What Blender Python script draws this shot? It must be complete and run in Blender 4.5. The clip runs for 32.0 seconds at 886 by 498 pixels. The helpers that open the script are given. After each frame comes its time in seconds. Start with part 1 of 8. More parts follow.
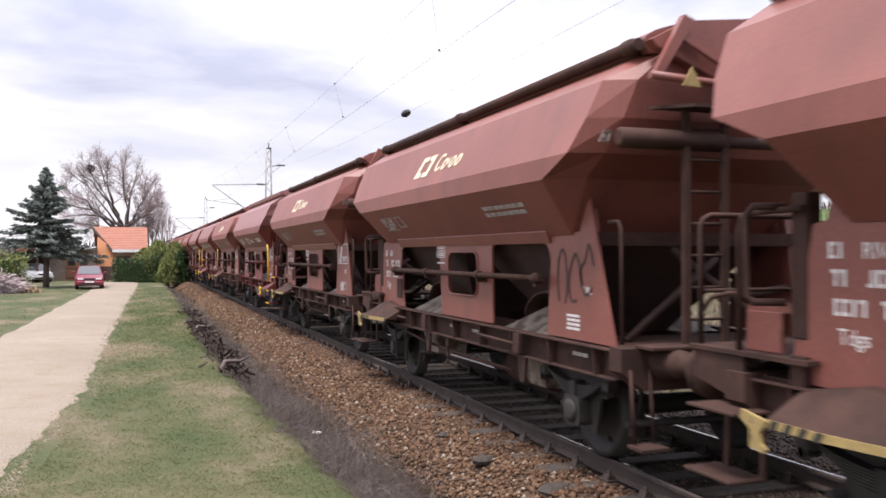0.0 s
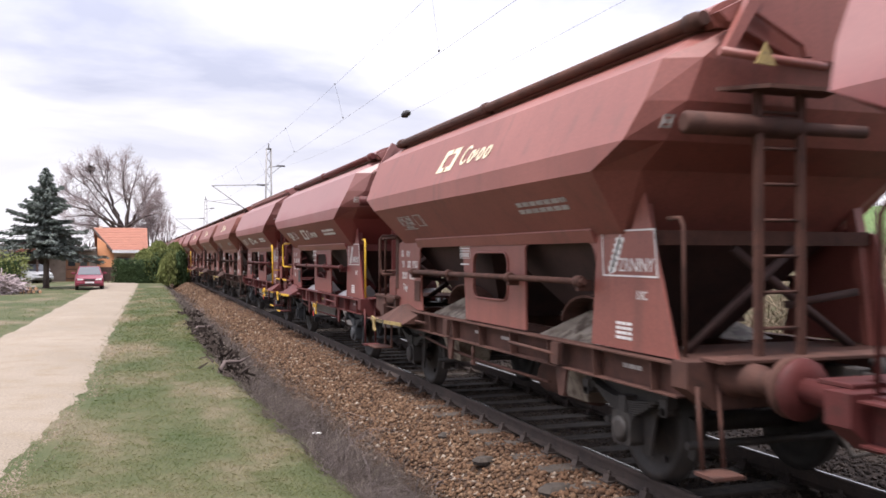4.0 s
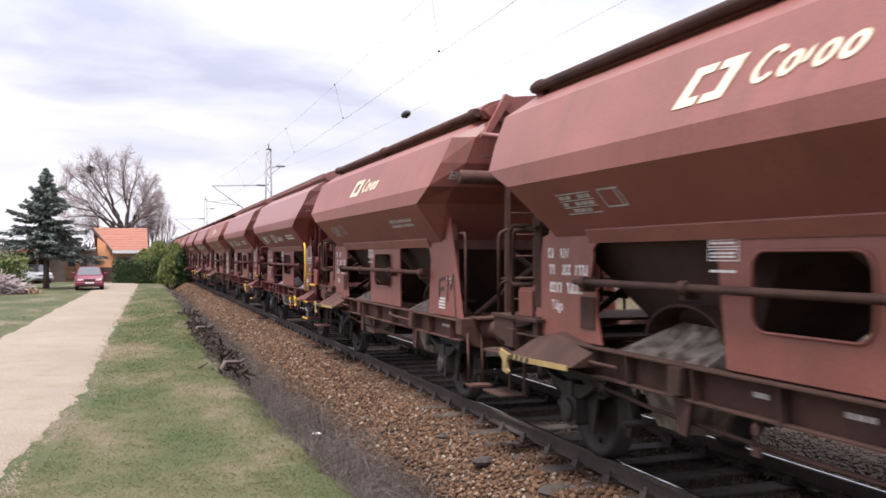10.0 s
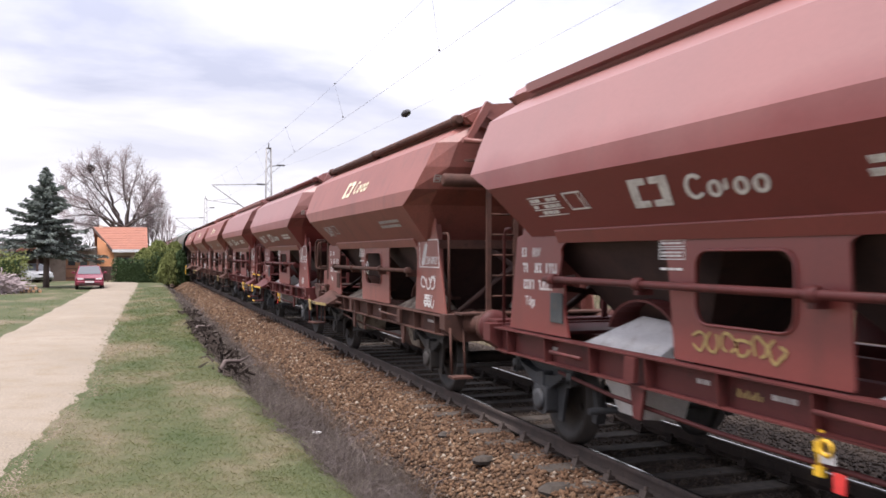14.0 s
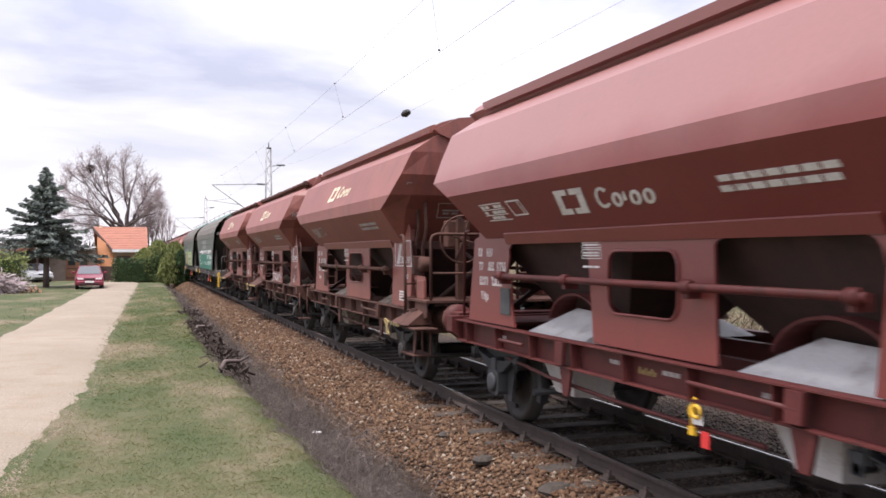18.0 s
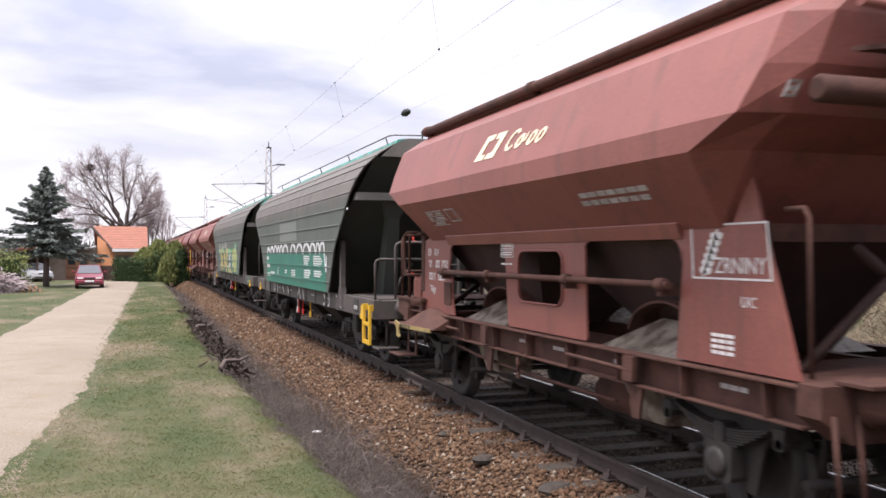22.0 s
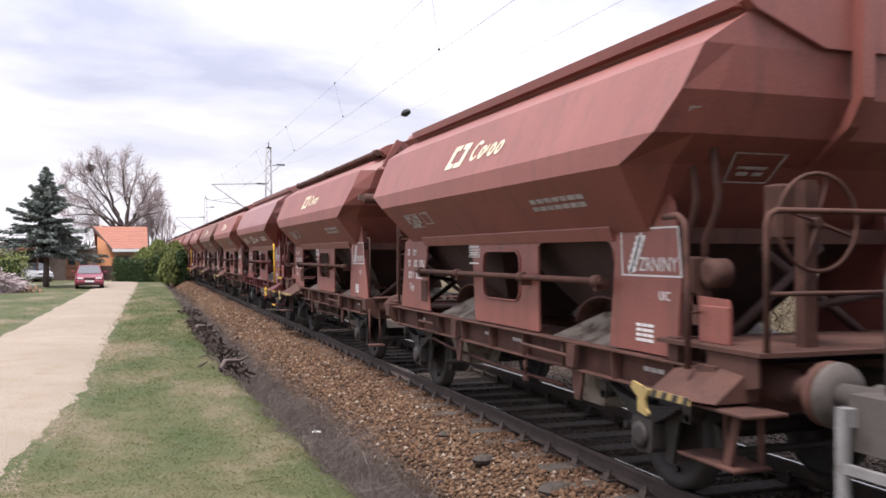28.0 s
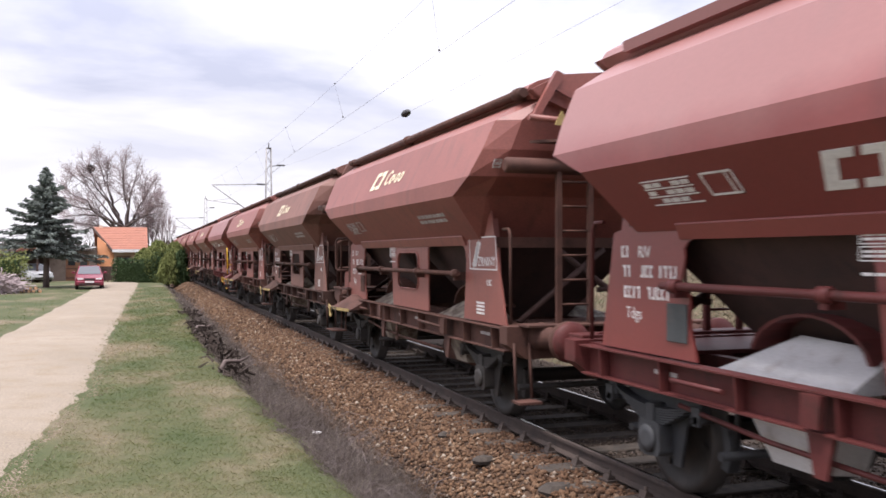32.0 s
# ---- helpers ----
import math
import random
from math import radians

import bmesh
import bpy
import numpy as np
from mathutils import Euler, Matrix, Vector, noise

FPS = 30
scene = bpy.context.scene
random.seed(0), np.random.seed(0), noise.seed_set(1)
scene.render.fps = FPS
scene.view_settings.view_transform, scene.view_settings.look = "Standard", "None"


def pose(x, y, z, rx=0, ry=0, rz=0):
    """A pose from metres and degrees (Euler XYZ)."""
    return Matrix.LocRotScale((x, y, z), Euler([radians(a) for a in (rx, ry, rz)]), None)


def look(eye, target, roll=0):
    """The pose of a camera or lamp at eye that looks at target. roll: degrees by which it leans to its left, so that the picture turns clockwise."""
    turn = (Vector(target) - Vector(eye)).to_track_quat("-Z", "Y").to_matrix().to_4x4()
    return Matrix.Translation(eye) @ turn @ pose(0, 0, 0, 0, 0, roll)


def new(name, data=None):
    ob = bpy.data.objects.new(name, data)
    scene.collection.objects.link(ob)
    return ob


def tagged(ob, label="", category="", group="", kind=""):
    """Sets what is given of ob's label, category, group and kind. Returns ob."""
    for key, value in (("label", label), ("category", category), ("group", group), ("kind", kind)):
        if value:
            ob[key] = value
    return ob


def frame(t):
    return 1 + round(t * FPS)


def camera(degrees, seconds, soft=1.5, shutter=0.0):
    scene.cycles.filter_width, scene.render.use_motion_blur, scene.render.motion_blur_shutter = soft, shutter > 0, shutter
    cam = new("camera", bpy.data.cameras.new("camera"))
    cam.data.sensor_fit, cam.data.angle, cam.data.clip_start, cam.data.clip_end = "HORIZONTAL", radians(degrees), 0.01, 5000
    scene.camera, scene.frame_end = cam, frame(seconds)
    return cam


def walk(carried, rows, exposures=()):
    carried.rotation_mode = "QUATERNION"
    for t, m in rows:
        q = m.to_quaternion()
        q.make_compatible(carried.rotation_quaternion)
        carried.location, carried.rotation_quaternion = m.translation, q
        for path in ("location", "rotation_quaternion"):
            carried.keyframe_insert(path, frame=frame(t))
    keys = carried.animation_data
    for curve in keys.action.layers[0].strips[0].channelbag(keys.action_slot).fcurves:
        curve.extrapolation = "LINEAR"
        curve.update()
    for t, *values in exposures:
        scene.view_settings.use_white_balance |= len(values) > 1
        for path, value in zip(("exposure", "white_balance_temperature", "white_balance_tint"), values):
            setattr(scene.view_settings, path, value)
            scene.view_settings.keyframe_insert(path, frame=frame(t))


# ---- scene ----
# ---- camera: a tripod shot with a faint shake; x across the track, y along it, z = 0 on the rail heads ----
EYE_HEIGHT = 1.917
YAW = -19.28
PITCH = 90.38
cam = camera(53.5, 32.0, soft=1.6, shutter=0.22)
# seconds, small lean of the head up or down in hundredths of a degree
SHAKE = [(0, -0.4), (0.5, 0.4), (1, 0.4), (1.5, 3.7), (2, 4.4), (2.5, 3.0), (3, 1.9), (3.5, 3.7), (5.5, 0.4), (6, -4.8), (6.5, -2.6), (7, -2.6), (7.5, -5.9), (8, -5.2), (8.5, -1.9), (9, 0.4), (9.5, 0.4), (10, 5.9), (10.5, 5.9), (11, 5.2), (11.5, 6.7), (12, 8.9), (12.5, 3.3), (13, 9.6), (13.5, 0.4), (14, -0.4), (14.5, 0.4), (16.5, -0.4), (17, -3.3), (17.5, -5.9), (18, -1.1), (18.5, -3.3), (19, 0.4), (20, -1.9), (21, -5.2), (22.5, -5.2), (23, -1.1), (24, -1.9), (25, 0.4), (25.5, -0.4), (27.5, 0.4), (28, -4.1), (28.5, -1.1), (29.5, -0.4), (30, 0.4), (30.5, -4.1), (31, 0.4), (32, -0.4)]
walk(cam, [(t, pose(0, 0, EYE_HEIGHT, PITCH + a * 0.01, 0, YAW)) for t, a in SHAKE])

# ---- world: bright broken overcast ----
SUN_ELEVATION, SUN_AZIMUTH = radians(69), radians(240)
world = bpy.data.worlds.new("sky")
scene.world = world
world.use_nodes = True
wn, wl = world.node_tree.nodes, world.node_tree.links
wn.clear()


def wnode(kind, **kw):
    n = wn.new(kind)
    for k, v in kw.items():
        if k == "inputs":
            for i, val in v.items():
                n.inputs[i].default_value = val
        elif k == "operation":
            n.operation = v
        elif k == "data_type":
            n.data_type = v
    return n


w_out = wnode("ShaderNodeOutputWorld")
w_bg = wnode("ShaderNodeBackground", inputs={1: 1.0})
w_sky = wn.new("ShaderNodeTexSky")
w_sky.sky_type = "NISHITA"
w_sky.sun_disc = False
w_sky.sun_elevation, w_sky.sun_rotation = SUN_ELEVATION, SUN_AZIMUTH
w_scale = wnode("ShaderNodeVectorMath", operation="SCALE")
w_scale.inputs["Scale"].default_value = 0.11
wl.new(w_sky.outputs[0], w_scale.inputs[0])
w_tc = wnode("ShaderNodeTexCoord")
w_sep = wnode("ShaderNodeSeparateXYZ")
wl.new(w_tc.outputs["Generated"], w_sep.inputs[0])
w_h = wnode("ShaderNodeMath", operation="MAXIMUM", inputs={1: 0.0})
wl.new(w_sep.outputs["Z"], w_h.inputs[0])
w_h2 = wnode("ShaderNodeMath", operation="ADD", inputs={1: 0.12})
wl.new(w_h.outputs[0], w_h2.inputs[0])
w_dx = wnode("ShaderNodeMath", operation="DIVIDE")
w_dy = wnode("ShaderNodeMath", operation="DIVIDE")
wl.new(w_sep.outputs["X"], w_dx.inputs[0]), wl.new(w_h2.outputs[0], w_dx.inputs[1])
wl.new(w_sep.outputs["Y"], w_dy.inputs[0]), wl.new(w_h2.outputs[0], w_dy.inputs[1])
w_vec = wnode("ShaderNodeCombineXYZ", inputs={2: 3.7})
wl.new(w_dx.outputs[0], w_vec.inputs[0]), wl.new(w_dy.outputs[0], w_vec.inputs[1])
w_noise = wnode("ShaderNodeTexNoise", inputs={"Scale": 0.85, "Detail": 6.0, "Roughness": 0.52, "Distortion": 0.3})
wl.new(w_vec.outputs[0], w_noise.inputs["Vector"])
w_ramp = wn.new("ShaderNodeValToRGB")
w_ramp.color_ramp.elements[0].position, w_ramp.color_ramp.elements[0].color = 0.37, (0.62, 0.635, 0.76, 1)
w_ramp.color_ramp.elements[1].position, w_ramp.color_ramp.elements[1].color = 0.575, (1.06, 1.04, 1.09, 1)
wl.new(w_noise.outputs[0], w_ramp.inputs[0])
# the cloud layer lies over most of the blue
w_mix = wn.new("ShaderNodeMixRGB")
w_mix.inputs[0].default_value = 0.88
# the layer closes to a white haze towards the horizon
w_low = wn.new("ShaderNodeMapRange")
w_low.inputs[1].default_value, w_low.inputs[2].default_value, w_low.inputs[3].default_value, w_low.inputs[4].default_value = 0.03, 0.19, 0.85, 0.0
wl.new(w_sep.outputs["Z"], w_low.inputs[0])
w_haze = wn.new("ShaderNodeMixRGB")
w_haze.inputs[2].default_value = (1.05, 1.02, 1.06, 1)
wl.new(w_low.outputs[0], w_haze.inputs[0]), wl.new(w_ramp.outputs[0], w_haze.inputs[1])
wl.new(w_scale.outputs[0], w_mix.inputs[1]), wl.new(w_haze.outputs[0], w_mix.inputs[2])
w_top = wn.new("ShaderNodeMapRange")
w_top.inputs[1].default_value, w_top.inputs[2].default_value, w_top.inputs[3].default_value, w_top.inputs[4].default_value = 0.15, 1.0, 1.0, 2.5
wl.new(w_sep.outputs["Z"], w_top.inputs[0])
w_bright = wnode("ShaderNodeVectorMath", operation="SCALE")
wl.new(w_mix.outputs[0], w_bright.inputs[0]), wl.new(w_top.outputs[0], w_bright.inputs["Scale"])
wl.new(w_bright.outputs[0], w_bg.inputs[0]), wl.new(w_bg.outputs[0], w_out.inputs[0])

sun_data = bpy.data.lights.new("sun", "SUN")
sun_data.energy, sun_data.angle, sun_data.color = 4.7, radians(16), (1.0, 0.955, 0.9)
sun = new("sun", sun_data)
sun.matrix_world = look((-15.5, -9.0, 46.7), (0, 0, 0))
scene.view_settings.exposure = 0.15
scene.view_settings.use_white_balance = True
scene.view_settings.white_balance_temperature, scene.view_settings.white_balance_tint = 6350, 14

# ---- materials ----


def material(name, rough=0.6, metal=0.0, spec=0.5):
    m = bpy.data.materials.new(name)
    m.use_nodes = True
    b = m.node_tree.nodes["Principled BSDF"]
    b.inputs["Roughness"].default_value = rough
    b.inputs["Metallic"].default_value = metal
    b.inputs["Specular IOR Level"].default_value = spec
    return m, m.node_tree.nodes, m.node_tree.links, b


def noise_node(nodes, links, scale, detail=4.0, stretch=(1, 1, 1), rough=0.55, space="Object"):
    tc = nodes.new("ShaderNodeTexCoord")
    mp = nodes.new("ShaderNodeMapping")
    mp.inputs["Scale"].default_value = stretch
    links.new(tc.outputs[space], mp.inputs["Vector"])
    info = nodes.new("ShaderNodeObjectInfo")
    off = nodes.new("ShaderNodeMath")
    off.operation = "MULTIPLY"
    off.inputs[1].default_value = 37.0
    links.new(info.outputs["Random"], off.inputs[0])
    add = nodes.new("ShaderNodeVectorMath")
    links.new(mp.outputs[0], add.inputs[0]), links.new(off.outputs[0], add.inputs[1])
    n = nodes.new("ShaderNodeTexNoise")
    n.inputs["Scale"].default_value, n.inputs["Detail"].default_value, n.inputs["Roughness"].default_value = scale, detail, rough
    links.new(add.outputs[0], n.inputs["Vector"])
    return n.outputs[0]


def ramp(nodes, links, source, stops):
    r = nodes.new("ShaderNodeValToRGB")
    while len(r.color_ramp.elements) < len(stops):
        r.color_ramp.elements.new(0.5)
    for e, (p, c) in zip(r.color_ramp.elements, stops):
        e.position, e.color = p, (*c, 1)
    links.new(source, r.inputs[0])
    return r.outputs[0]


def mixed(nodes, links, fac, a, b, how="MIX"):
    m = nodes.new("ShaderNodeMixRGB")
    m.blend_type = how
    for i, v in ((0, fac), (1, a), (2, b)):
        if isinstance(v, (int, float)):
            m.inputs[i].default_value = v
        elif isinstance(v, tuple):
            m.inputs[i].default_value = (*v, 1)
        else:
            links.new(v, m.inputs[i])
    return m.outputs[0]


def bumped(nodes, links, bsdf, source, strength, distance=0.01):
    b = nodes.new("ShaderNodeBump")
    b.inputs["Strength"].default_value, b.inputs["Distance"].default_value = strength, distance
    links.new(source, b.inputs["Height"])
    links.new(b.outputs[0], bsdf.inputs["Normal"])


def worn(name, low, high, grime, rough=0.6, metal=0.0, scale=3.0, grime_at=(0.55, 0.8), bump=0.15, streak=None, fine=60.0, spec=0.5):
    """Paint or raw surface: two tones, blotches of grime, fine grain, optional streaks that run down."""
    m, n, l, b = material(name, rough, metal, spec)
    broad = noise_node(n, l, scale, 5.0)
    grain = noise_node(n, l, fine, 3.0)
    col = ramp(n, l, broad, [(0.32, low), (0.68, high)])
    if streak:
        run = noise_node(n, l, streak, 4.0, (1, 1, 0.12))
        g = ramp(n, l, run, [(grime_at[0], (0, 0, 0)), (grime_at[1], (1, 1, 1))])
    else:
        blot = noise_node(n, l, scale * 2.7, 6.0)
        g = ramp(n, l, blot, [(grime_at[0], (0, 0, 0)), (grime_at[1], (1, 1, 1))])
    col = mixed(n, l, g, col, grime)
    speck = ramp(n, l, grain, [(0.3, (0.82, 0.82, 0.82)), (0.7, (1.12, 1.12, 1.12))])
    col = mixed(n, l, 0.8, col, speck, "MULTIPLY")
    l.new(col, b.inputs["Base Color"])
    if bump:
        bumped(n, l, b, grain, bump, 0.004)
    return m


PAINT_WORN = worn("red_brown_paint_worn", (0.172, 0.054, 0.041), (0.222, 0.073, 0.056), (0.138, 0.050, 0.039), 0.48, scale=1.1, streak=2.6, grime_at=(0.5, 0.85), bump=0.05, fine=45)
PAINT_RUST = worn("orange_brown_paint_worn", (0.192, 0.061, 0.049), (0.242, 0.080, 0.063), (0.145, 0.055, 0.044), 0.50, scale=1.0, streak=5.0, grime_at=(0.52, 0.8), bump=0.12, fine=45)
PAINT_GREY = worn("grey_brown_paint_dusty", (0.150, 0.066, 0.050), (0.190, 0.086, 0.066), (0.095, 0.052, 0.041), 0.65, scale=1.0, streak=5.0, grime_at=(0.5, 0.78), bump=0.12, fine=45)
GRIMY = worn("grimy_underframe_paint", (0.038, 0.021, 0.017), (0.068, 0.035, 0.027), (0.022, 0.015, 0.013), 0.8, scale=3.0, bump=0.25, spec=0.2)
GRIMY_RUST = worn("rusty_brown_underframe_paint", (0.058, 0.028, 0.022), (0.100, 0.046, 0.035), (0.030, 0.019, 0.016), 0.8, scale=3.0, bump=0.25, spec=0.25)
GRIMY_FRESH = worn("red_brown_underframe_paint", (0.078, 0.020, 0.019), (0.108, 0.028, 0.026), (0.040, 0.019, 0.016), 0.55, scale=2.0, bump=0.1, spec=0.25)
RUNNING = worn("dark_running_gear_steel", (0.014, 0.012, 0.011), (0.032, 0.026, 0.023), (0.046, 0.031, 0.024), 0.7, scale=5.0, bump=0.3)
RUNNING_CLEAN = worn("blue_grey_running_gear_steel", (0.020, 0.021, 0.024), (0.042, 0.043, 0.047), (0.034, 0.028, 0.025), 0.65, scale=5.0, bump=0.3)
BLACK_STEEL = worn("black_brown_steel", (0.020, 0.016, 0.014), (0.035, 0.026, 0.022), (0.05, 0.03, 0.02), 0.7, scale=4.0, bump=0.2)
YELLOW = worn("yellow_safety_paint", (0.62, 0.36, 0.02), (0.72, 0.43, 0.03), (0.35, 0.2, 0.03), 0.5, scale=6.0, bump=0.05)
YELLOW_OLD = worn("faded_yellow_paint", (0.25, 0.18, 0.07), (0.34, 0.245, 0.09), (0.08, 0.055, 0.04), 0.7, scale=6.0, bump=0.1)
BLACK = worn("black_paint", (0.015, 0.014, 0.014), (0.03, 0.027, 0.026), (0.05, 0.04, 0.035), 0.6, scale=6.0, bump=0.05)
WHITE_MARK = worn("white_lettering_paint", (0.58, 0.56, 0.55), (0.74, 0.72, 0.70), (0.36, 0.30, 0.28), 0.6, scale=5.0, bump=0.0)
CREAM_MARK = worn("cream_lettering_paint", (0.62, 0.54, 0.38), (0.74, 0.66, 0.48), (0.40, 0.28, 0.2), 0.6, scale=5.0, bump=0.0)
DIM_MARK = worn("dim_grey_lettering_paint", (0.30, 0.27, 0.26), (0.44, 0.41, 0.40), (0.20, 0.15, 0.13), 0.7, scale=8.0, bump=0.0)
CHUTE = worn("pale_grey_chute_coating", (0.48, 0.47, 0.47), (0.60, 0.59, 0.59), (0.32, 0.28, 0.26), 0.45, scale=2.0, bump=0.05)
CHUTE_DIRTY = worn("dusty_chute_coating", (0.16, 0.13, 0.10), (0.31, 0.27, 0.225), (0.08, 0.055, 0.04), 0.6, scale=2.5, grime_at=(0.45, 0.6), bump=0.1)
SCREEN_GREY = worn("dark_grey_plate", (0.040, 0.045, 0.047), (0.06, 0.064, 0.066), (0.08, 0.07, 0.065), 0.6, scale=4.0)
WIRE_GREY = worn("weathered_grey_wire", (0.30, 0.30, 0.31), (0.40, 0.40, 0.41), (0.16, 0.16, 0.16), 0.6, scale=3.0, bump=0.0)
TREAD = worn("bright_worn_steel", (0.45, 0.44, 0.43), (0.60, 0.59, 0.58), (0.30, 0.27, 0.25), 0.10, 1.0, scale=8.0, bump=0.02)
RUST_STEEL = worn("rusty_rail_steel", (0.034, 0.024, 0.020), (0.056, 0.038, 0.031), (0.022, 0.017, 0.015), 0.85, 0.0, scale=4.0, bump=0.2)
SIGNAL_RED = worn("red_marking_paint", (0.55, 0.03, 0.03), (0.65, 0.05, 0.04), (0.3, 0.03, 0.03), 0.5, scale=6.0, bump=0.0)


def dusty_hull(name):
    """Grey-green paint with tan road dust that has settled on the upper side in ragged runs."""
    m, n, l, b = material(name, 0.6, 0.0, 0.4)
    col = ramp(n, l, noise_node(n, l, 0.5, 5.0), [(0.32, (0.075, 0.088, 0.075)), (0.68, (0.108, 0.120, 0.104))])
    run_ = noise_node(n, l, 2.2, 4.0, (1, 1, 0.10))
    col = mixed(n, l, ramp(n, l, run_, [(0.52, (0, 0, 0)), (0.80, (0.8, 0.8, 0.8))]), col, (0.060, 0.064, 0.055))
    tc = n.new("ShaderNodeTexCoord")
    xyz = n.new("ShaderNodeSeparateXYZ")
    l.new(tc.outputs["Object"], xyz.inputs[0])
    add = n.new("ShaderNodeMath")
    add.operation = "MULTIPLY_ADD"
    add.inputs[1].default_value = 0.7
    l.new(noise_node(n, l, 1.6, 5.0, (1, 0.7, 0.5)), add.inputs[0]), l.new(xyz.outputs["Z"], add.inputs[2])
    fac = n.new("ShaderNodeMapRange")
    fac.inputs[1].default_value, fac.inputs[2].default_value, fac.inputs[4].default_value = 3.02, 3.32, 0.9
    l.new(add.outputs[0], fac.inputs[0])
    dust = ramp(n, l, noise_node(n, l, 3.0, 5.0, (1, 1, 0.3)), [(0.35, (0.112, 0.099, 0.086)), (0.65, (0.152, 0.134, 0.117))])
    col = mixed(n, l, fac.outputs[0], col, dust)
    l.new(mixed(n, l, 0.7, col, ramp(n, l, noise_node(n, l, 30, 3.0), [(0.3, (0.88, 0.88, 0.88)), (0.7, (1.1, 1.1, 1.1))]), "MULTIPLY"), b.inputs["Base Color"])
    return m


def sheened_paint(name, low, high, grime, sheen, sheen_at, amount, rough, spec):
    """Paint with faint runs of grime; the sky's pale sheen is painted unevenly into the upper hopper and roof."""
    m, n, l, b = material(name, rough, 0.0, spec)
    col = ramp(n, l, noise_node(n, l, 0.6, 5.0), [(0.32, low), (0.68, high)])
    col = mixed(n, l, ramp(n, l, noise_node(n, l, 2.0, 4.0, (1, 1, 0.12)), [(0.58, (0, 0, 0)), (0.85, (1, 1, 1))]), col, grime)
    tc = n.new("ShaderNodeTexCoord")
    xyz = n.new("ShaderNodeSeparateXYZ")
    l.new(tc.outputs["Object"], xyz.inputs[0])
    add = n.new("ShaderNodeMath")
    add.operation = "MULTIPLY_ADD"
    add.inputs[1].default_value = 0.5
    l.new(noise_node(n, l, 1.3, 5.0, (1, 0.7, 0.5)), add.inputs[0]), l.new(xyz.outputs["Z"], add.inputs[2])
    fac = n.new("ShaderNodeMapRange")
    fac.inputs[1].default_value, fac.inputs[2].default_value, fac.inputs[4].default_value = sheen_at[0], sheen_at[1], amount
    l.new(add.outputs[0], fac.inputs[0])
    col = mixed(n, l, fac.outputs[0], col, sheen)
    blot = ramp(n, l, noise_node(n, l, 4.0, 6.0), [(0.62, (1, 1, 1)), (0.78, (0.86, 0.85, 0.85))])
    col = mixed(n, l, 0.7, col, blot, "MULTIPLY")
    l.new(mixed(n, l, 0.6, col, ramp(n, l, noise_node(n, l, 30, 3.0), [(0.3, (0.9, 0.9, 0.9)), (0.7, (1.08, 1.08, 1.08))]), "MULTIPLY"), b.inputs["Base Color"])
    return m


PAINT_FRESH = sheened_paint("red_brown_paint_fresh", (0.158, 0.030, 0.027), (0.190, 0.038, 0.033), (0.120, 0.028, 0.025), (0.36, 0.22, 0.20), (2.85, 3.2), 0.34, 0.42, 0.65)
GREEN_WAGON = dusty_hull("weathered_grey_green_paint")
PATCH_GREEN = worn("lighter_repainted_grey_green", (0.160, 0.175, 0.155), (0.185, 0.200, 0.178), (0.12, 0.13, 0.11), 0.6, scale=1.0, bump=0.0)
GREEN_ROOF = worn("bright_sea_green_paint", (0.03, 0.21, 0.16), (0.06, 0.34, 0.27), (0.07, 0.12, 0.095), 0.55, scale=2.2, grime_at=(0.45, 0.62), bump=0.1)
GREEN_BAND = worn("teal_green_band_paint", (0.010, 0.140, 0.095), (0.016, 0.180, 0.125), (0.03, 0.10, 0.075), 0.45, scale=1.2, bump=0.04)
GREEN_BAND_DULL = worn("dull_teal_band_paint", (0.055, 0.125, 0.100), (0.075, 0.155, 0.125), (0.08, 0.10, 0.08), 0.55, scale=1.2, bump=0.04)
# grimy paint with the shade of the wagon's cavities put into its dark colour
INNER = worn("shaded_grimy_interior", (0.036, 0.018, 0.015), (0.058, 0.027, 0.023), (0.024, 0.015, 0.013), 0.85, scale=3.0, bump=0.1)
# wagon green darkened to paint in the shade of the recessed ends
GREEN_SHADED = worn("shaded_green_grey_paint", (0.028, 0.034, 0.029), (0.045, 0.050, 0.043), (0.05, 0.045, 0.038), 0.65, scale=1.5, bump=0.1)
FRAME_GREY = worn("brown_grey_frame_paint", (0.060, 0.050, 0.044), (0.092, 0.077, 0.069), (0.040, 0.031, 0.027), 0.7, scale=2.0, bump=0.15)
BEAM_GREY = worn("pale_brown_grey_beam_paint", (0.120, 0.110, 0.098), (0.160, 0.148, 0.132), (0.085, 0.072, 0.062), 0.7, scale=2.0, bump=0.12)
STEEL_GREY = worn("pale_grey_steel", (0.20, 0.19, 0.19), (0.28, 0.27, 0.265), (0.13, 0.11, 0.10), 0.5, 0.3, scale=5.0, bump=0.08)
SPRAY_WHITE = worn("white_spray_paint", (0.60, 0.60, 0.60), (0.75, 0.75, 0.75), (0.42, 0.42, 0.40), 0.7, scale=6.0, bump=0.0)
SPRAY_YELLOW = worn("yellow_spray_paint", (0.40, 0.29, 0.09), (0.50, 0.38, 0.13), (0.33, 0.31, 0.16), 0.7, scale=4.0, bump=0.0)
SPRAY_LIME = worn("lime_spray_paint", (0.30, 0.33, 0.12), (0.38, 0.41, 0.16), (0.28, 0.28, 0.13), 0.7, scale=4.0, bump=0.0)
SPRAY_GREEN = worn("green_spray_paint", (0.09, 0.30, 0.13), (0.12, 0.38, 0.17), (0.1, 0.22, 0.12), 0.7, scale=4.0, bump=0.0)
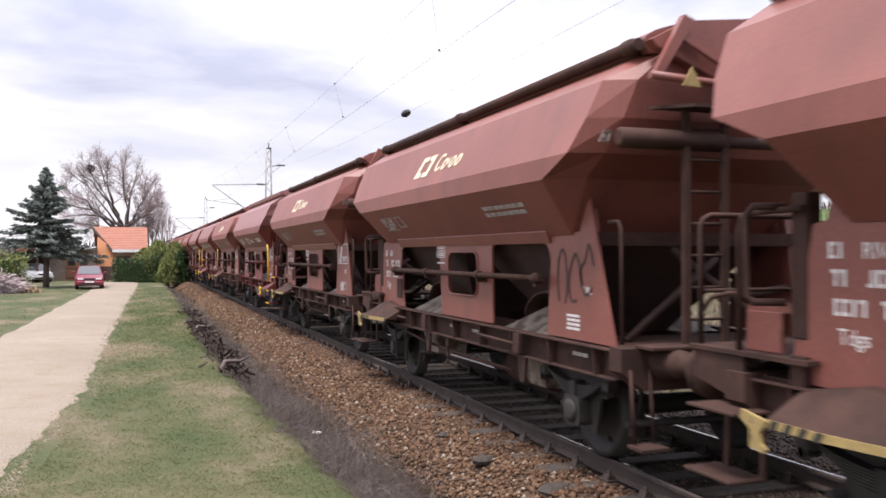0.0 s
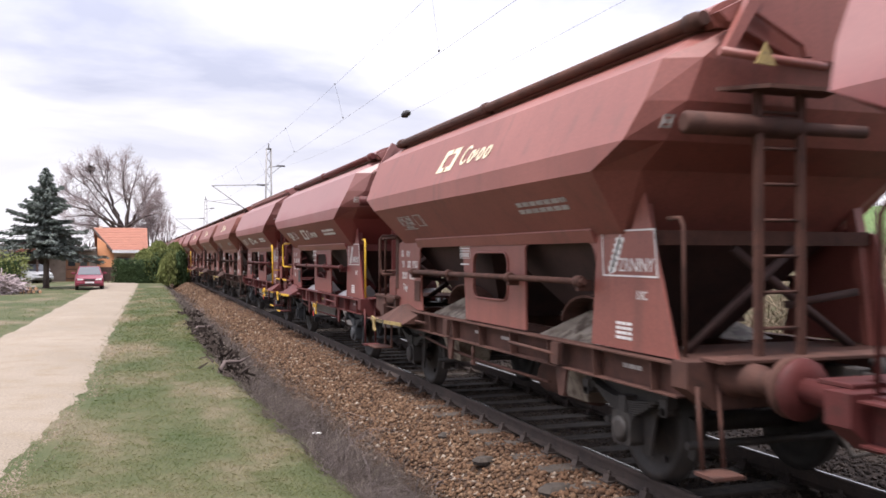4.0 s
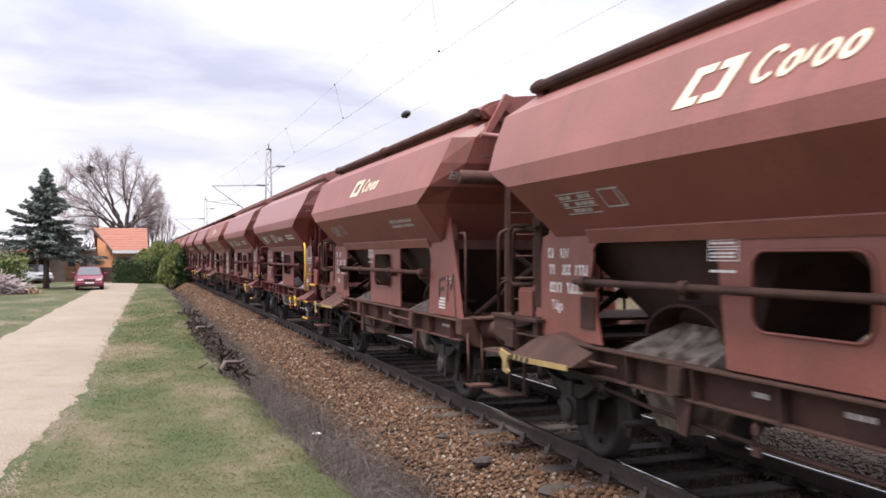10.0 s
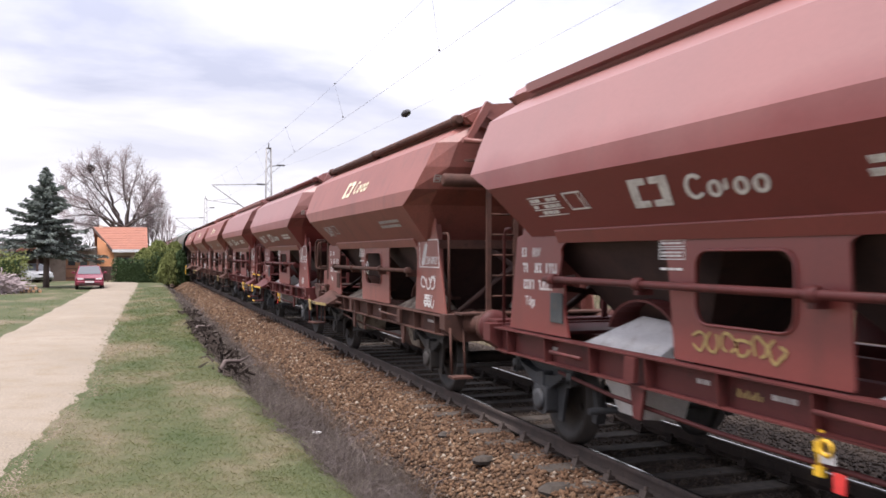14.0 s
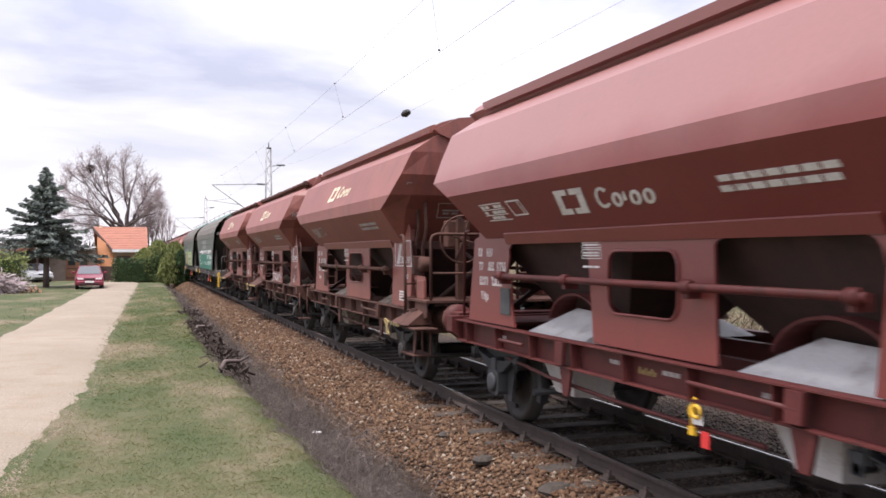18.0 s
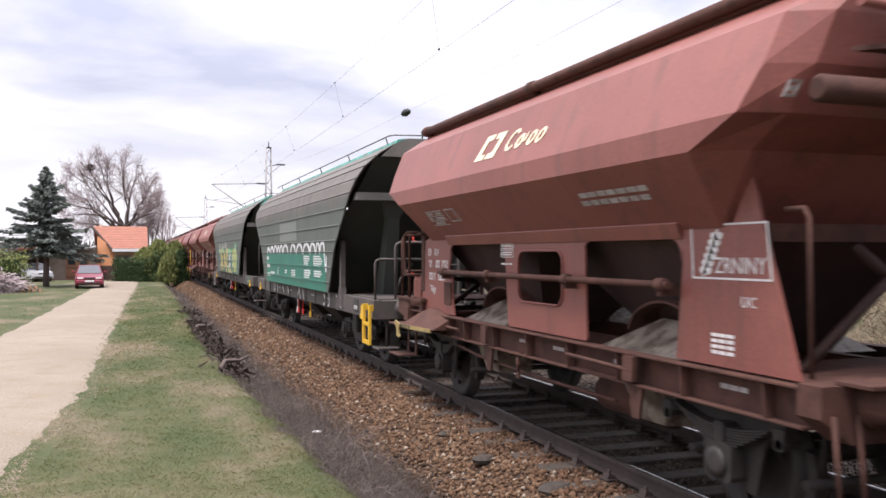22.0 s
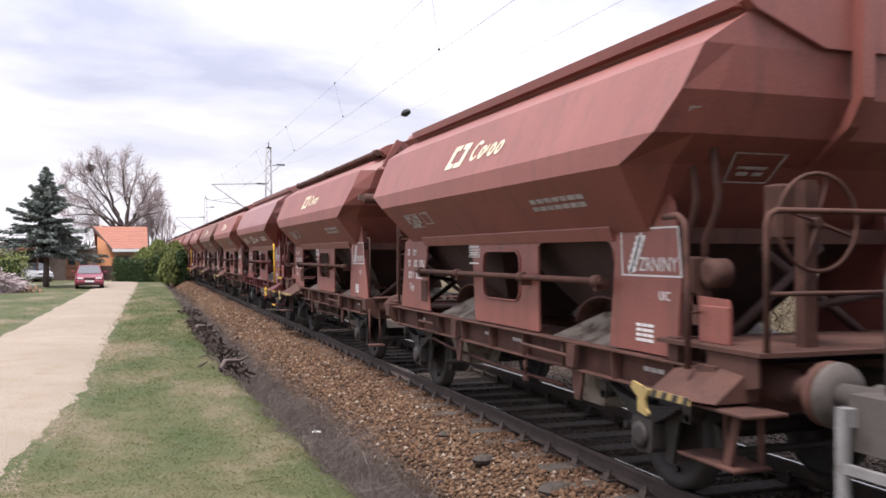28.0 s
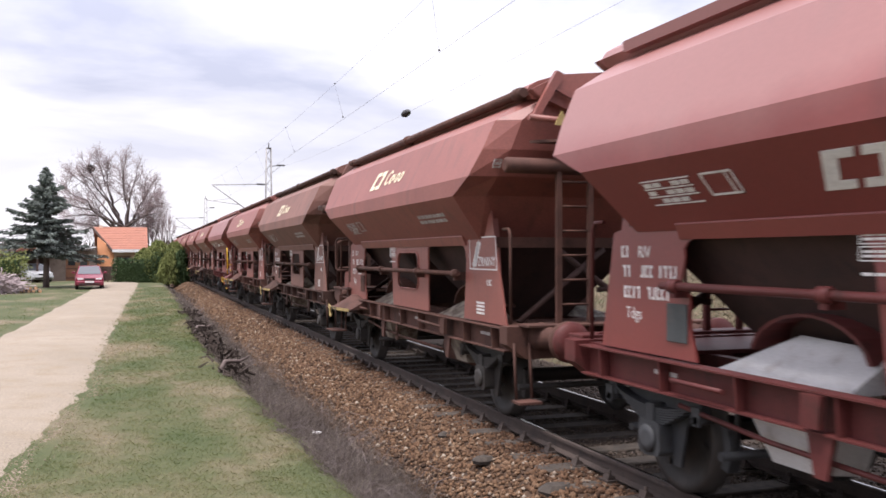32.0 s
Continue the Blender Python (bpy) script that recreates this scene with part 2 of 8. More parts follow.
SPRAY_BLACK = worn("dark_spray_paint", (0.045, 0.028, 0.025), (0.06, 0.04, 0.035), (0.09, 0.05, 0.04), 0.7, scale=6.0, bump=0.0)

# ---- mesh helpers ----
MESHES = {}


def face(bm, pts, smooth=False):
    f = bm.faces.new([bm.verts.new(p) for p in pts])
    f.smooth = smooth
    return f


def box(bm, x0, x1, y0, y1, z0, z1, bevel=0.0):
    vs = [bm.verts.new((x, y, z)) for x in (x0, x1) for y in (y0, y1) for z in (z0, z1)]
    fs = [bm.faces.new([vs[i] for i in q]) for q in ((0, 1, 3, 2), (4, 6, 7, 5), (0, 4, 5, 1), (2, 3, 7, 6), (0, 2, 6, 4), (1, 5, 7, 3))]
    if bevel:
        es = list({e for f in fs for e in f.edges})
        bmesh.ops.bevel(bm, geom=es, offset=bevel, segments=1, affect="EDGES", profile=0.5)


def tube(bm, pts, r, n=8, closed=False, caps=True):
    """A round bar along a line of points."""
    pts = [Vector(p) for p in pts]
    rings, last = [], None
    count = len(pts)
    for i, p in enumerate(pts):
        a = pts[i - 1] if (i or closed) else p
        b = pts[(i + 1) % count] if (i < count - 1 or closed) else p
        d = (b - a).normalized()
        if last is None:
            side = d.orthogonal().normalized()
        else:
            side = (last - d * last.dot(d)).normalized()
        last = side
        up = d.cross(side)
        rr = r[i] if isinstance(r, (list, tuple)) else r
        rings.append([bm.verts.new(p + (side * math.cos(k * 2 * math.pi / n) + up * math.sin(k * 2 * math.pi / n)) * rr) for k in range(n)])
    pairs = list(zip(rings, rings[1:])) + ([(rings[-1], rings[0])] if closed else [])
    for a, b in pairs:
        for k in range(n):
            f = bm.faces.new((a[k], a[(k + 1) % n], b[(k + 1) % n], b[k]))
            f.smooth = True
    if caps and not closed:
        bm.faces.new(rings[0][::-1]), bm.faces.new(rings[-1])


def lathe(bm, profile, centre, axis="x", n=24):
    """profile: (along the axis, radius) pairs turned round the axis."""
    rings = []
    for a, r in profile:
        ring = []
        for k in range(n):
            c, s = math.cos(k * 2 * math.pi / n) * r, math.sin(k * 2 * math.pi / n) * r
            v = {"x": (a, c, s), "y": (s, a, c), "z": (c, s, a)}[axis]
            ring.append(bm.verts.new(Vector(centre) + Vector(v)))
        rings.append(ring)
    for a, b in zip(rings, rings[1:]):
        for k in range(n):
            f = bm.faces.new((a[k], a[(k + 1) % n], b[(k + 1) % n], b[k]))
            f.smooth = True
    bm.faces.new(rings[0][::-1]), bm.faces.new(rings[-1])


def slab(bm, outline, axis, a, b):
    """A flat outline (two coordinates) given thickness from a to b along the axis."""
    def at(u, v, w):
        return {"x": (w, u, v), "y": (u, w, v), "z": (u, v, w)}[axis]
    lo = [bm.verts.new(at(u, v, a)) for u, v in outline]
    hi = [bm.verts.new(at(u, v, b)) for u, v in outline]
    bm.faces.new(lo), bm.faces.new(hi[::-1])
    for i in range(len(lo)):
        j = (i + 1) % len(lo)
        bm.faces.new((lo[i], hi[i], hi[j], lo[j]))


def loft(bm, rings, cap=(True, True), smooth=False):
    rows = [[bm.verts.new(p) for p in ring] for ring in rings]
    for a, b in zip(rows, rows[1:]):
        for k in range(len(a)):
            f = bm.faces.new((a[k], a[(k + 1) % len(a)], b[(k + 1) % len(a)], b[k]))
            f.smooth = smooth
    if cap[0]:
        bm.faces.new(rows[0][::-1])
    if cap[1]:
        bm.faces.new(rows[-1])


def rounded(u0, u1, v0, v1, r, n=4):
    pts = []
    for cu, cv, a0 in ((u1 - r, v0 + r, -90), (u1 - r, v1 - r, 0), (u0 + r, v1 - r, 90), (u0 + r, v0 + r, 180)):
        for k in range(n + 1):
            a = radians(a0 + 90 * k / n)
            pts.append((cu + r * math.cos(a), cv + r * math.sin(a)))
    return pts


def plate_with_hole(bm, outer, hole, axis, a, b):
    """Both outlines have the same number of points, in the same turn."""
    def at(p, w):
        return {"x": (w, p[0], p[1]), "y": (p[0], w, p[1])}[axis]
    n = len(outer)
    oa, ob_ = [bm.verts.new(at(p, a)) for p in outer], [bm.verts.new(at(p, b)) for p in outer]
    ha, hb = [bm.verts.new(at(p, a)) for p in hole], [bm.verts.new(at(p, b)) for p in hole]
    for i in range(n):
        j = (i + 1) % n
        bm.faces.new((oa[i], oa[j], ha[j], ha[i])), bm.faces.new((ob_[i], hb[i], hb[j], ob_[j]))
        bm.faces.new((oa[i], ob_[i], ob_[j], oa[j])), bm.faces.new((ha[i], ha[j], hb[j], hb[i]))


def mesh_of(key, build, name="mesh"):
    if key not in MESHES:
        bm = bmesh.new()
        build(bm)
        bmesh.ops.recalc_face_normals(bm, faces=bm.faces)
        me = bpy.data.meshes.new(name)
        bm.to_mesh(me)
        bm.free()
        MESHES[key] = me
    return MESHES[key]


def part(name, key, build, mat, parent=None, label="", m=None):
    """One mesh object; parts with the same key share a mesh and may differ in paint."""
    me = mesh_of(key, build, name)
    if not me.materials:
        me.materials.append(mat)
    ob = new(name, me)
    if me.materials[0] is not mat:
        ob.material_slots[0].link = "OBJECT"
        ob.material_slots[0].material = mat
    if parent is not None:
        ob.parent = parent
    if m is not None:
        ob.matrix_basis = m
    if label:
        tagged(ob, label)
    return ob


def words(key, text, height):
    """A thin mesh of lettering in the x-z plane, its left foot at the origin, facing -y."""
    if key not in MESHES:
        cu = bpy.data.curves.new(key, "FONT")
        cu.body, cu.size, cu.extrude, cu.resolution_u = text, height * 1.38, 0.001, 2
        ob = bpy.data.objects.new(key, cu)
        scene.collection.objects.link(ob)
        me = bpy.data.meshes.new_from_object(ob.evaluated_get(bpy.context.evaluated_depsgraph_get()))
        me.transform(Matrix.Rotation(radians(90), 4, "X"))
        bpy.data.objects.remove(ob)
        bpy.data.curves.remove(cu)
        me.materials.clear()
        MESHES[key] = me
    return MESHES[key]


def grid_mesh(name, xs, ys, height, mat_of, mats):
    verts = [(x, y, height(x, y)) for y in ys for x in xs]
    nx = len(xs)
    faces = [(j * nx + i, j * nx + i + 1, (j + 1) * nx + i + 1, (j + 1) * nx + i) for j in range(len(ys) - 1) for i in range(nx - 1)]
    me = bpy.data.meshes.new(name)
    me.from_pydata(verts, [], faces)
    for mt in mats:
        me.materials.append(mt)
    for p, f in zip(me.polygons, faces):
        p.use_smooth = True
        c = verts[f[0]]
        d = verts[f[2]]
        p.material_index = mat_of((c[0] + d[0]) / 2, (c[1] + d[1]) / 2)
    return me


def many(name, shapes, mat, label, category):
    """shapes: vertex and face arrays joined into one stuff object."""
    allv, allf, base = [], [], 0
    for v, f in shapes:
        allv.append(v)
        allf.append(f + base)
        base += len(v)
    v, f = np.concatenate(allv), np.concatenate(allf)
    me = bpy.data.meshes.new(name)
    me.vertices.add(len(v))
    me.vertices.foreach_set("co", v.astype(np.float32).ravel())
    k = f.shape[1]
    me.loops.add(f.size)
    me.loops.foreach_set("vertex_index", f.astype(np.int32).ravel())
    me.polygons.add(len(f))
    me.polygons.foreach_set("loop_start", np.arange(0, f.size, k, dtype=np.int32))
    me.polygons.foreach_set("loop_total", np.full(len(f), k, dtype=np.int32))
    me.update(calc_edges=True)
    me.validate()
    me.materials.append(mat)
    return tagged(new(name, me), label, category, kind="stuff")


# ---- ground ----
TRACK_X = 4.985


def ground_material(name, stops, patch, patch_at, scale=0.5, fine=25.0, rough=0.95, bump=0.6, grit=0.9):
    m, n, l, b = material(name, rough, 0.0, 0.2)
    broad = noise_node(n, l, scale, 6.0)
    mid = noise_node(n, l, scale * 6, 5.0)
    grain = noise_node(n, l, fine, 4.0)
    col = ramp(n, l, broad, stops)
    col = mixed(n, l, ramp(n, l, mid, [(patch_at[0], (0, 0, 0)), (patch_at[1], (1, 1, 1))]), col, patch)
    col = mixed(n, l, grit, col, ramp(n, l, grain, [(0.3, (0.6, 0.6, 0.6)), (0.7, (1.35, 1.35, 1.35))]), "MULTIPLY")
    l.new(col, b.inputs["Base Color"])
    bumped(n, l, b, grain, bump, 0.03)
    return m




def world_noise(nodes, links, scale, detail=4.0, stretch=(1, 1, 1)):
    """Noise in world space, the same for the soil and for what grows on it."""
    tc = nodes.new("ShaderNodeTexCoord")
    mp = nodes.new("ShaderNodeMapping")
    mp.inputs["Scale"].default_value = stretch
    links.new(tc.outputs["Object"], mp.inputs["Vector"])
    n = nodes.new("ShaderNodeTexNoise")
    n.inputs["Scale"].default_value, n.inputs["Detail"].default_value = scale, detail
    links.new(mp.outputs[0], n.inputs["Vector"])
    return n.outputs[0]


def verge_colour(n, l, lift):
    """Green and dead patches of the verge."""
    def c(r, g, b):
        return (r * lift, g * lift, b * lift)
    blend = mixed(n, l, 0.22, world_noise(n, l, 0.62, 3.0, (1, 0.45, 1)), world_noise(n, l, 3.2, 5.0))
    return ramp(n, l, blend, [(0.33, c(0.215, 0.175, 0.122)), (0.42, c(0.152, 0.134, 0.080)), (0.49, c(0.100, 0.106, 0.050)), (0.60, c(0.070, 0.088, 0.036))])


def turf_material():
    m, n, l, b = material("spring_turf", 0.95, 0.0, 0.2)
    grain = world_noise(n, l, 30.0, 4.0)
    col = mixed(n, l, 0.8, verge_colour(n, l, 0.74), ramp(n, l, grain, [(0.3, (0.65, 0.65, 0.65)), (0.7, (1.3, 1.3, 1.3))]), "MULTIPLY")
    l.new(col, b.inputs["Base Color"])
    bumped(n, l, b, grain, 0.35, 0.02)
    return m


def strand_material(name, stops, coloured=False, lift=1.0):
    """Blades, stems and twigs: every strand has a tone of its own."""
    m, n, l, b = material(name, 0.85, 0.0, 0.2)
    g = n.new("ShaderNodeNewGeometry")
    col = ramp(n, l, g.outputs["Random Per Island"], stops)
    if coloured:
        col = mixed(n, l, 1.0, verge_colour(n, l, lift), col, "MULTIPLY")
    else:
        col = mixed(n, l, 0.7, col, ramp(n, l, world_noise(n, l, 1.1, 3.0), [(0.35, (0.62, 0.62, 0.62)), (0.65, (1.3, 1.28, 1.25))]), "MULTIPLY")
    l.new(col, b.inputs["Base Color"])
    if coloured:
        # thin blades let light through
        thin = n.new("ShaderNodeBsdfTranslucent")
        l.new(col, thin.inputs["Color"])
        both_ = n.new("ShaderNodeMixShader")
        both_.inputs[0].default_value = 0.45
        l.new(b.outputs[0], both_.inputs[1]), l.new(thin.outputs[0], both_.inputs[2])
        l.new(both_.outputs[0], n["Material Output"].inputs["Surface"])
    return m


GRASS = turf_material()
DITCH = ground_material("dry_ditch_litter", [(0.35, (0.036, 0.030, 0.026)), (0.65, (0.070, 0.058, 0.051))], (0.090, 0.070, 0.051), (0.46, 0.62), 0.9)
BANK = ground_material("dry_grass_bank", [(0.35, (0.080, 0.062, 0.040)), (0.65, (0.125, 0.100, 0.066))], (0.062, 0.070, 0.034), (0.5, 0.75), 0.6)
FIELD = ground_material("green_field", [(0.35, (0.070, 0.120, 0.036)), (0.65, (0.100, 0.155, 0.050))], (0.13, 0.145, 0.07), (0.5, 0.8), 0.08)
SAND_ROAD = ground_material("pale_gravel_road", [(0.35, (0.218, 0.181, 0.140)), (0.65, (0.258, 0.216, 0.171))], (0.220, 0.175, 0.126), (0.48, 0.70), 0.30, 45.0, bump=0.25, grit=0.6)
BALLAST_BED = ground_material("ballast_bed", [(0.35, (0.050, 0.031, 0.021)), (0.65, (0.085, 0.052, 0.034))], (0.03, 0.022, 0.017), (0.5, 0.7), 1.2, 18.0)


def between(v, pts):
    """Straight lines from point to point."""
    return float(np.interp(v, [p[0] for p in pts], [p[1] for p in pts]))


def road_right(y):
    return between(y, [(-40, -2.4), (0, -1.7), (8, -1.05), (14, -0.55), (24, -0.40), (40, -0.15), (54, 0.15), (70, 0.4)])


def road_left(y):
    return road_right(y) - between(y, [(-40, 3.0), (54, 2.9), (70, 3.4)])


def verge_edge(y):
    return between(y, [(-40, 1.7), (7.0, 1.62), (10, 1.57), (12.5, 1.48), (20, 1.3), (50, 1.8), (80, 1.9)]) + 0.20 * noise.noise((0, y * 0.5, 4.0)) + 0.16 * noise.noise((0, y * 1.6, 8.0))


def ground_z(x, y):
    base = -0.1 - 0.1 * min(1.0, max(0.0, (y - 20) / 40))
    wob = 0.03 * noise.noise((x * 0.6, y * 0.6, 0.0)) + 0.015 * noise.noise((x * 2.1, y * 2.1, 3.0))
    e = verge_edge(y)
    if x < e:
        z = base + wob + (0.02 * noise.noise((x * 5, y * 5, 1.0)))
        if road_left(y) - 0.15 < x < road_right(y) + 0.1:
            z = base - 0.02
        if x < -14:
            z += min(1.0, (-14 - x) / 300) * 3
        return z
    prof = [(0, base), (0.25, base - 0.16), (0.6, base - 0.40), (1.1, base - 0.55), (1.35, -0.70)]
    d = x - e
    if x < 3.1:
        return between(d, prof) + wob * 1.5
    if x < 8.0:
        return -0.75
    hill = [(8.0, -0.75), (8.3, -0.62), (8.8, -0.35), (10.5, 0.75), (12.5, 1.75), (14.5, 2.1), (30, 3.2), (90, 8.4), (200, 14.0), (900, 16.0)]
    return between(x, hill) + wob * 3


def spread(marks):
    out = []
    for a, b, step in marks:
        out += list(np.arange(a, b, step))
    return out + [marks[-1][1]]


gx = spread([(-2000, -100, 380), (-100, -12, 8), (-12, -4, 1.0), (-4, 1.0, 0.25), (1.0, 3.2, 0.1), (3.2, 7.2, 1.0), (7.2, 15, 0.5), (15, 40, 4), (40, 200, 20), (200, 2200, 400)])
gy = spread([(-600, -60, 60), (-60, 0, 4), (0, 30, 0.4), (30, 80, 1.2), (80, 200, 10), (200, 3000, 200)])
ground = tagged(new("ground", grid_mesh("ground", gx, gy, ground_z,
                lambda x, y: 0 if x < verge_edge(y) + 0.12 else 1 if x < 7.0 else 2 if x < 15 else 3, [GRASS, DITCH, BANK, FIELD])),
                "grass verge with a dry ditch, a straw-coloured bank and a green field", "ground", kind="structure")


def road_mesh(bm):
    ys = spread([(-40, 4, 1.0), (4, 30, 0.16), (30, 60, 0.5), (60, 72, 1.5)])
    rows = []
    for y in ys:
        a, b = road_left(y), road_right(y)
        wa, wb = 0.16 * noise.noise((3, y * 0.5, 0)) + 0.10 * noise.noise((3, y * 1.9, 0)), 0.17 * noise.noise((9, y * 0.45, 0)) + 0.13 * noise.noise((9, y * 1.7, 0)) + 0.10 * noise.noise((9, y * 5, 0)) + 0.05 * noise.noise((9, y * 13, 0))
        z = -0.1 - 0.1 * min(1.0, max(0.0, (y - 20) / 40))
        xs = [a + wa, a + 0.5, (a + b) / 2, b - 0.5, b + wb]
        zs = [-0.05, 0.025, 0.045, 0.025, -0.05]
        rows.append([bm.verts.new((x, y, z + dz + 0.008 * noise.noise((x, y * 0.8, 7)))) for x, dz in zip(xs, zs)])
    for r, s in zip(rows, rows[1:]):
        for i in range(4):
            bm.faces.new((r[i], r[i + 1], s[i + 1], s[i])).smooth = True


road = part("road", "road", road_mesh, SAND_ROAD)
tagged(road, "pale sandy gravel lane with worn ragged edges", "road", kind="structure")

# ---- ballast, sleepers and rails ----


def bed_mesh(bm):
    prof = [(-2.35, -0.82), (-1.75, -0.40), (-1.45, -0.22), (-1.30, -0.19), (-0.86, -0.19), (-0.80, -0.195), (0.80, -0.195), (0.86, -0.20), (1.45, -0.22), (2.9, -0.26), (3.6, -0.62)]
    ys = spread([(-150, 0, 15), (0, 40, 0.5), (40, 100, 3), (100, 500, 40)])
    rows = [[bm.verts.new((TRACK_X + x + (0.1 * noise.noise((y * 0.8, 2, 0)) if i == 0 else 0), y, z + 0.02 * noise.noise((x * 3, y * 2, 0)))) for i, (x, z) in enumerate(prof)] for y in ys]
    for r, s in zip(rows, rows[1:]):
        for i in range(len(prof) - 1):
            bm.faces.new((r[i], r[i + 1], s[i + 1], s[i]))


# bed colour darkened to carry the shade under and behind the train
BED_DARK = ground_material("shade_dark_track_bed", [(0.35, (0.026, 0.019, 0.015)), (0.65, (0.048, 0.034, 0.026))], (0.05, 0.034, 0.025), (0.55, 0.8), 1.2, 18.0)


def bed_rows(bm):
    bed_mesh(bm)
    for f in bm.faces:
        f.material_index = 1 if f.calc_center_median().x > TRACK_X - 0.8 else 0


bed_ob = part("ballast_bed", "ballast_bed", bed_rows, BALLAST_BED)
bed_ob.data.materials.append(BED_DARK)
tagged(bed_ob, "brown crushed-stone ballast bed under the track", "ballast", kind="structure")

m_stone, sn, sl, sb = material("ballast_stone", 0.9, 0.0, 0.25)
isl = sn.new("ShaderNodeNewGeometry")
sb_col = ramp(sn, sl, isl.outputs["Random Per Island"], [(0.0, (0.046, 0.025, 0.015)), (0.30, (0.094, 0.052, 0.029)), (0.7, (0.138, 0.078, 0.045)), (0.93, (0.180, 0.114, 0.070)), (1.0, (0.30, 0.25, 0.20))])
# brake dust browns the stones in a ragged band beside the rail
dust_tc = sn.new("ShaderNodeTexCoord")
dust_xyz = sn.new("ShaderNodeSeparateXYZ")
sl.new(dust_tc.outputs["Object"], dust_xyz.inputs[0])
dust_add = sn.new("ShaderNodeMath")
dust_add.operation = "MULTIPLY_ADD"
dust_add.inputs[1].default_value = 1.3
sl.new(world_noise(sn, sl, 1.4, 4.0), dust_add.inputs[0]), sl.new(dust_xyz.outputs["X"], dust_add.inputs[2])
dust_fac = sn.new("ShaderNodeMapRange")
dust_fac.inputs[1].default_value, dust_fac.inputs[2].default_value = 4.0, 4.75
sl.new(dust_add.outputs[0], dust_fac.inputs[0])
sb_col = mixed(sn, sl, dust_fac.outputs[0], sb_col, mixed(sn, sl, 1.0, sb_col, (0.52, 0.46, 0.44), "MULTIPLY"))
sl.new(mixed(sn, sl, 0.8, sb_col, ramp(sn, sl, noise_node(sn, sl, 40, 3.0), [(0.3, (0.7, 0.7, 0.7)), (0.7, (1.25, 1.25, 1.25))]), "MULTIPLY"), sb.inputs["Base Color"])
# stones for the same strip, the train's shade put into their colour
STONE_DARK = worn("shade_dark_ballast_stone", (0.038, 0.027, 0.021), (0.078, 0.055, 0.040), (0.025, 0.018, 0.015), 0.9, scale=8.0, bump=0.2)


def stones(count, xr, yr, size, surface, rng):
    base = np.array([(1, 0, 0), (-1, 0, 0), (0, 1, 0), (0, -1, 0), (0, 0, 1), (0, 0, -1)], float)
    tri = np.array([(0, 2, 4), (2, 1, 4), (1, 3, 4), (3, 0, 4), (2, 0, 5), (1, 2, 5), (3, 1, 5), (0, 3, 5)])
    x, y = rng.uniform(*xr, count), yr[0] + (yr[1] - yr[0]) * rng.uniform(0, 1, count)
    s = rng.uniform(0.6, 1.25, count) * size
    v = base[None] * rng.uniform(0.55, 1.1, (count, 6, 1)) + rng.uniform(-0.22, 0.22, (count, 6, 3))
    a = rng.uniform(0, 6.28, (count, 3))
    ca, sa = np.cos(a), np.sin(a)
    rz = np.stack([np.stack([ca[:, 0], -sa[:, 0], 0 * ca[:, 0]], 1), np.stack([sa[:, 0], ca[:, 0], 0 * ca[:, 0]], 1), np.tile([0, 0, 1.0], (count, 1))], 1)
    rx = np.stack([np.tile([1.0, 0, 0], (count, 1)), np.stack([0 * ca[:, 1], ca[:, 1], -sa[:, 1]], 1), np.stack([0 * ca[:, 1], sa[:, 1], ca[:, 1]], 1)], 1)
    v = np.einsum("nij,njk,nlk->nli", rz, rx, v) * s[:, None, None] * np.array([1, 1, 0.8])
    v += np.stack([x, y, surface(x) + s * 0.25], 1)[:, None]
    f = tri[None] + (np.arange(count) * 6)[:, None, None]
    return v.reshape(-1, 3), f.reshape(-1, 3)


def bed_z(x):
    return np.interp(x - TRACK_X, [-2.45, -1.75, -1.45, -1.30, -0.86, -0.80, 0.80, 0.86, 1.45, 2.9, 3.6], [-0.84, -0.40, -0.22, -0.19, -0.19, -0.20, -0.20, -0.20, -0.22, -0.26, -0.62])


rng = np.random.default_rng(5)
left, right = TRACK_X - 2.4, TRACK_X - 0.82
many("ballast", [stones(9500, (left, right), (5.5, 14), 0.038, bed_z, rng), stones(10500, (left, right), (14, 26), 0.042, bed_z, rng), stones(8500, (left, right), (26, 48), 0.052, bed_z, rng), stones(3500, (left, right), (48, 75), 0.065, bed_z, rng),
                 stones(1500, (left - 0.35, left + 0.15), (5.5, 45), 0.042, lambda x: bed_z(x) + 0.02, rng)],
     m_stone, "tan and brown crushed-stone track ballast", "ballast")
many("trackbed_stones", [stones(5200, (right, TRACK_X + 0.8), (3, 18), 0.034, bed_z, rng), stones(3000, (right, TRACK_X + 0.8), (18, 40), 0.045, bed_z, rng), stones(10500, (TRACK_X + 0.8, TRACK_X + 3.3), (3, 20), 0.034, bed_z, rng)], STONE_DARK, "stones between and beyond the rails, coloured dark for the train's shade", "ballast")

track = tagged(new("railway_track"), "single railway track with rusty rails on weathered sleepers", "railway track", kind="structure")
SLEEPER = worn("weathered_sleeper", (0.036, 0.028, 0.022), (0.072, 0.055, 0.043), (0.024, 0.019, 0.016), 0.9, scale=4.0, grime_at=(0.45, 0.7), bump=0.4)


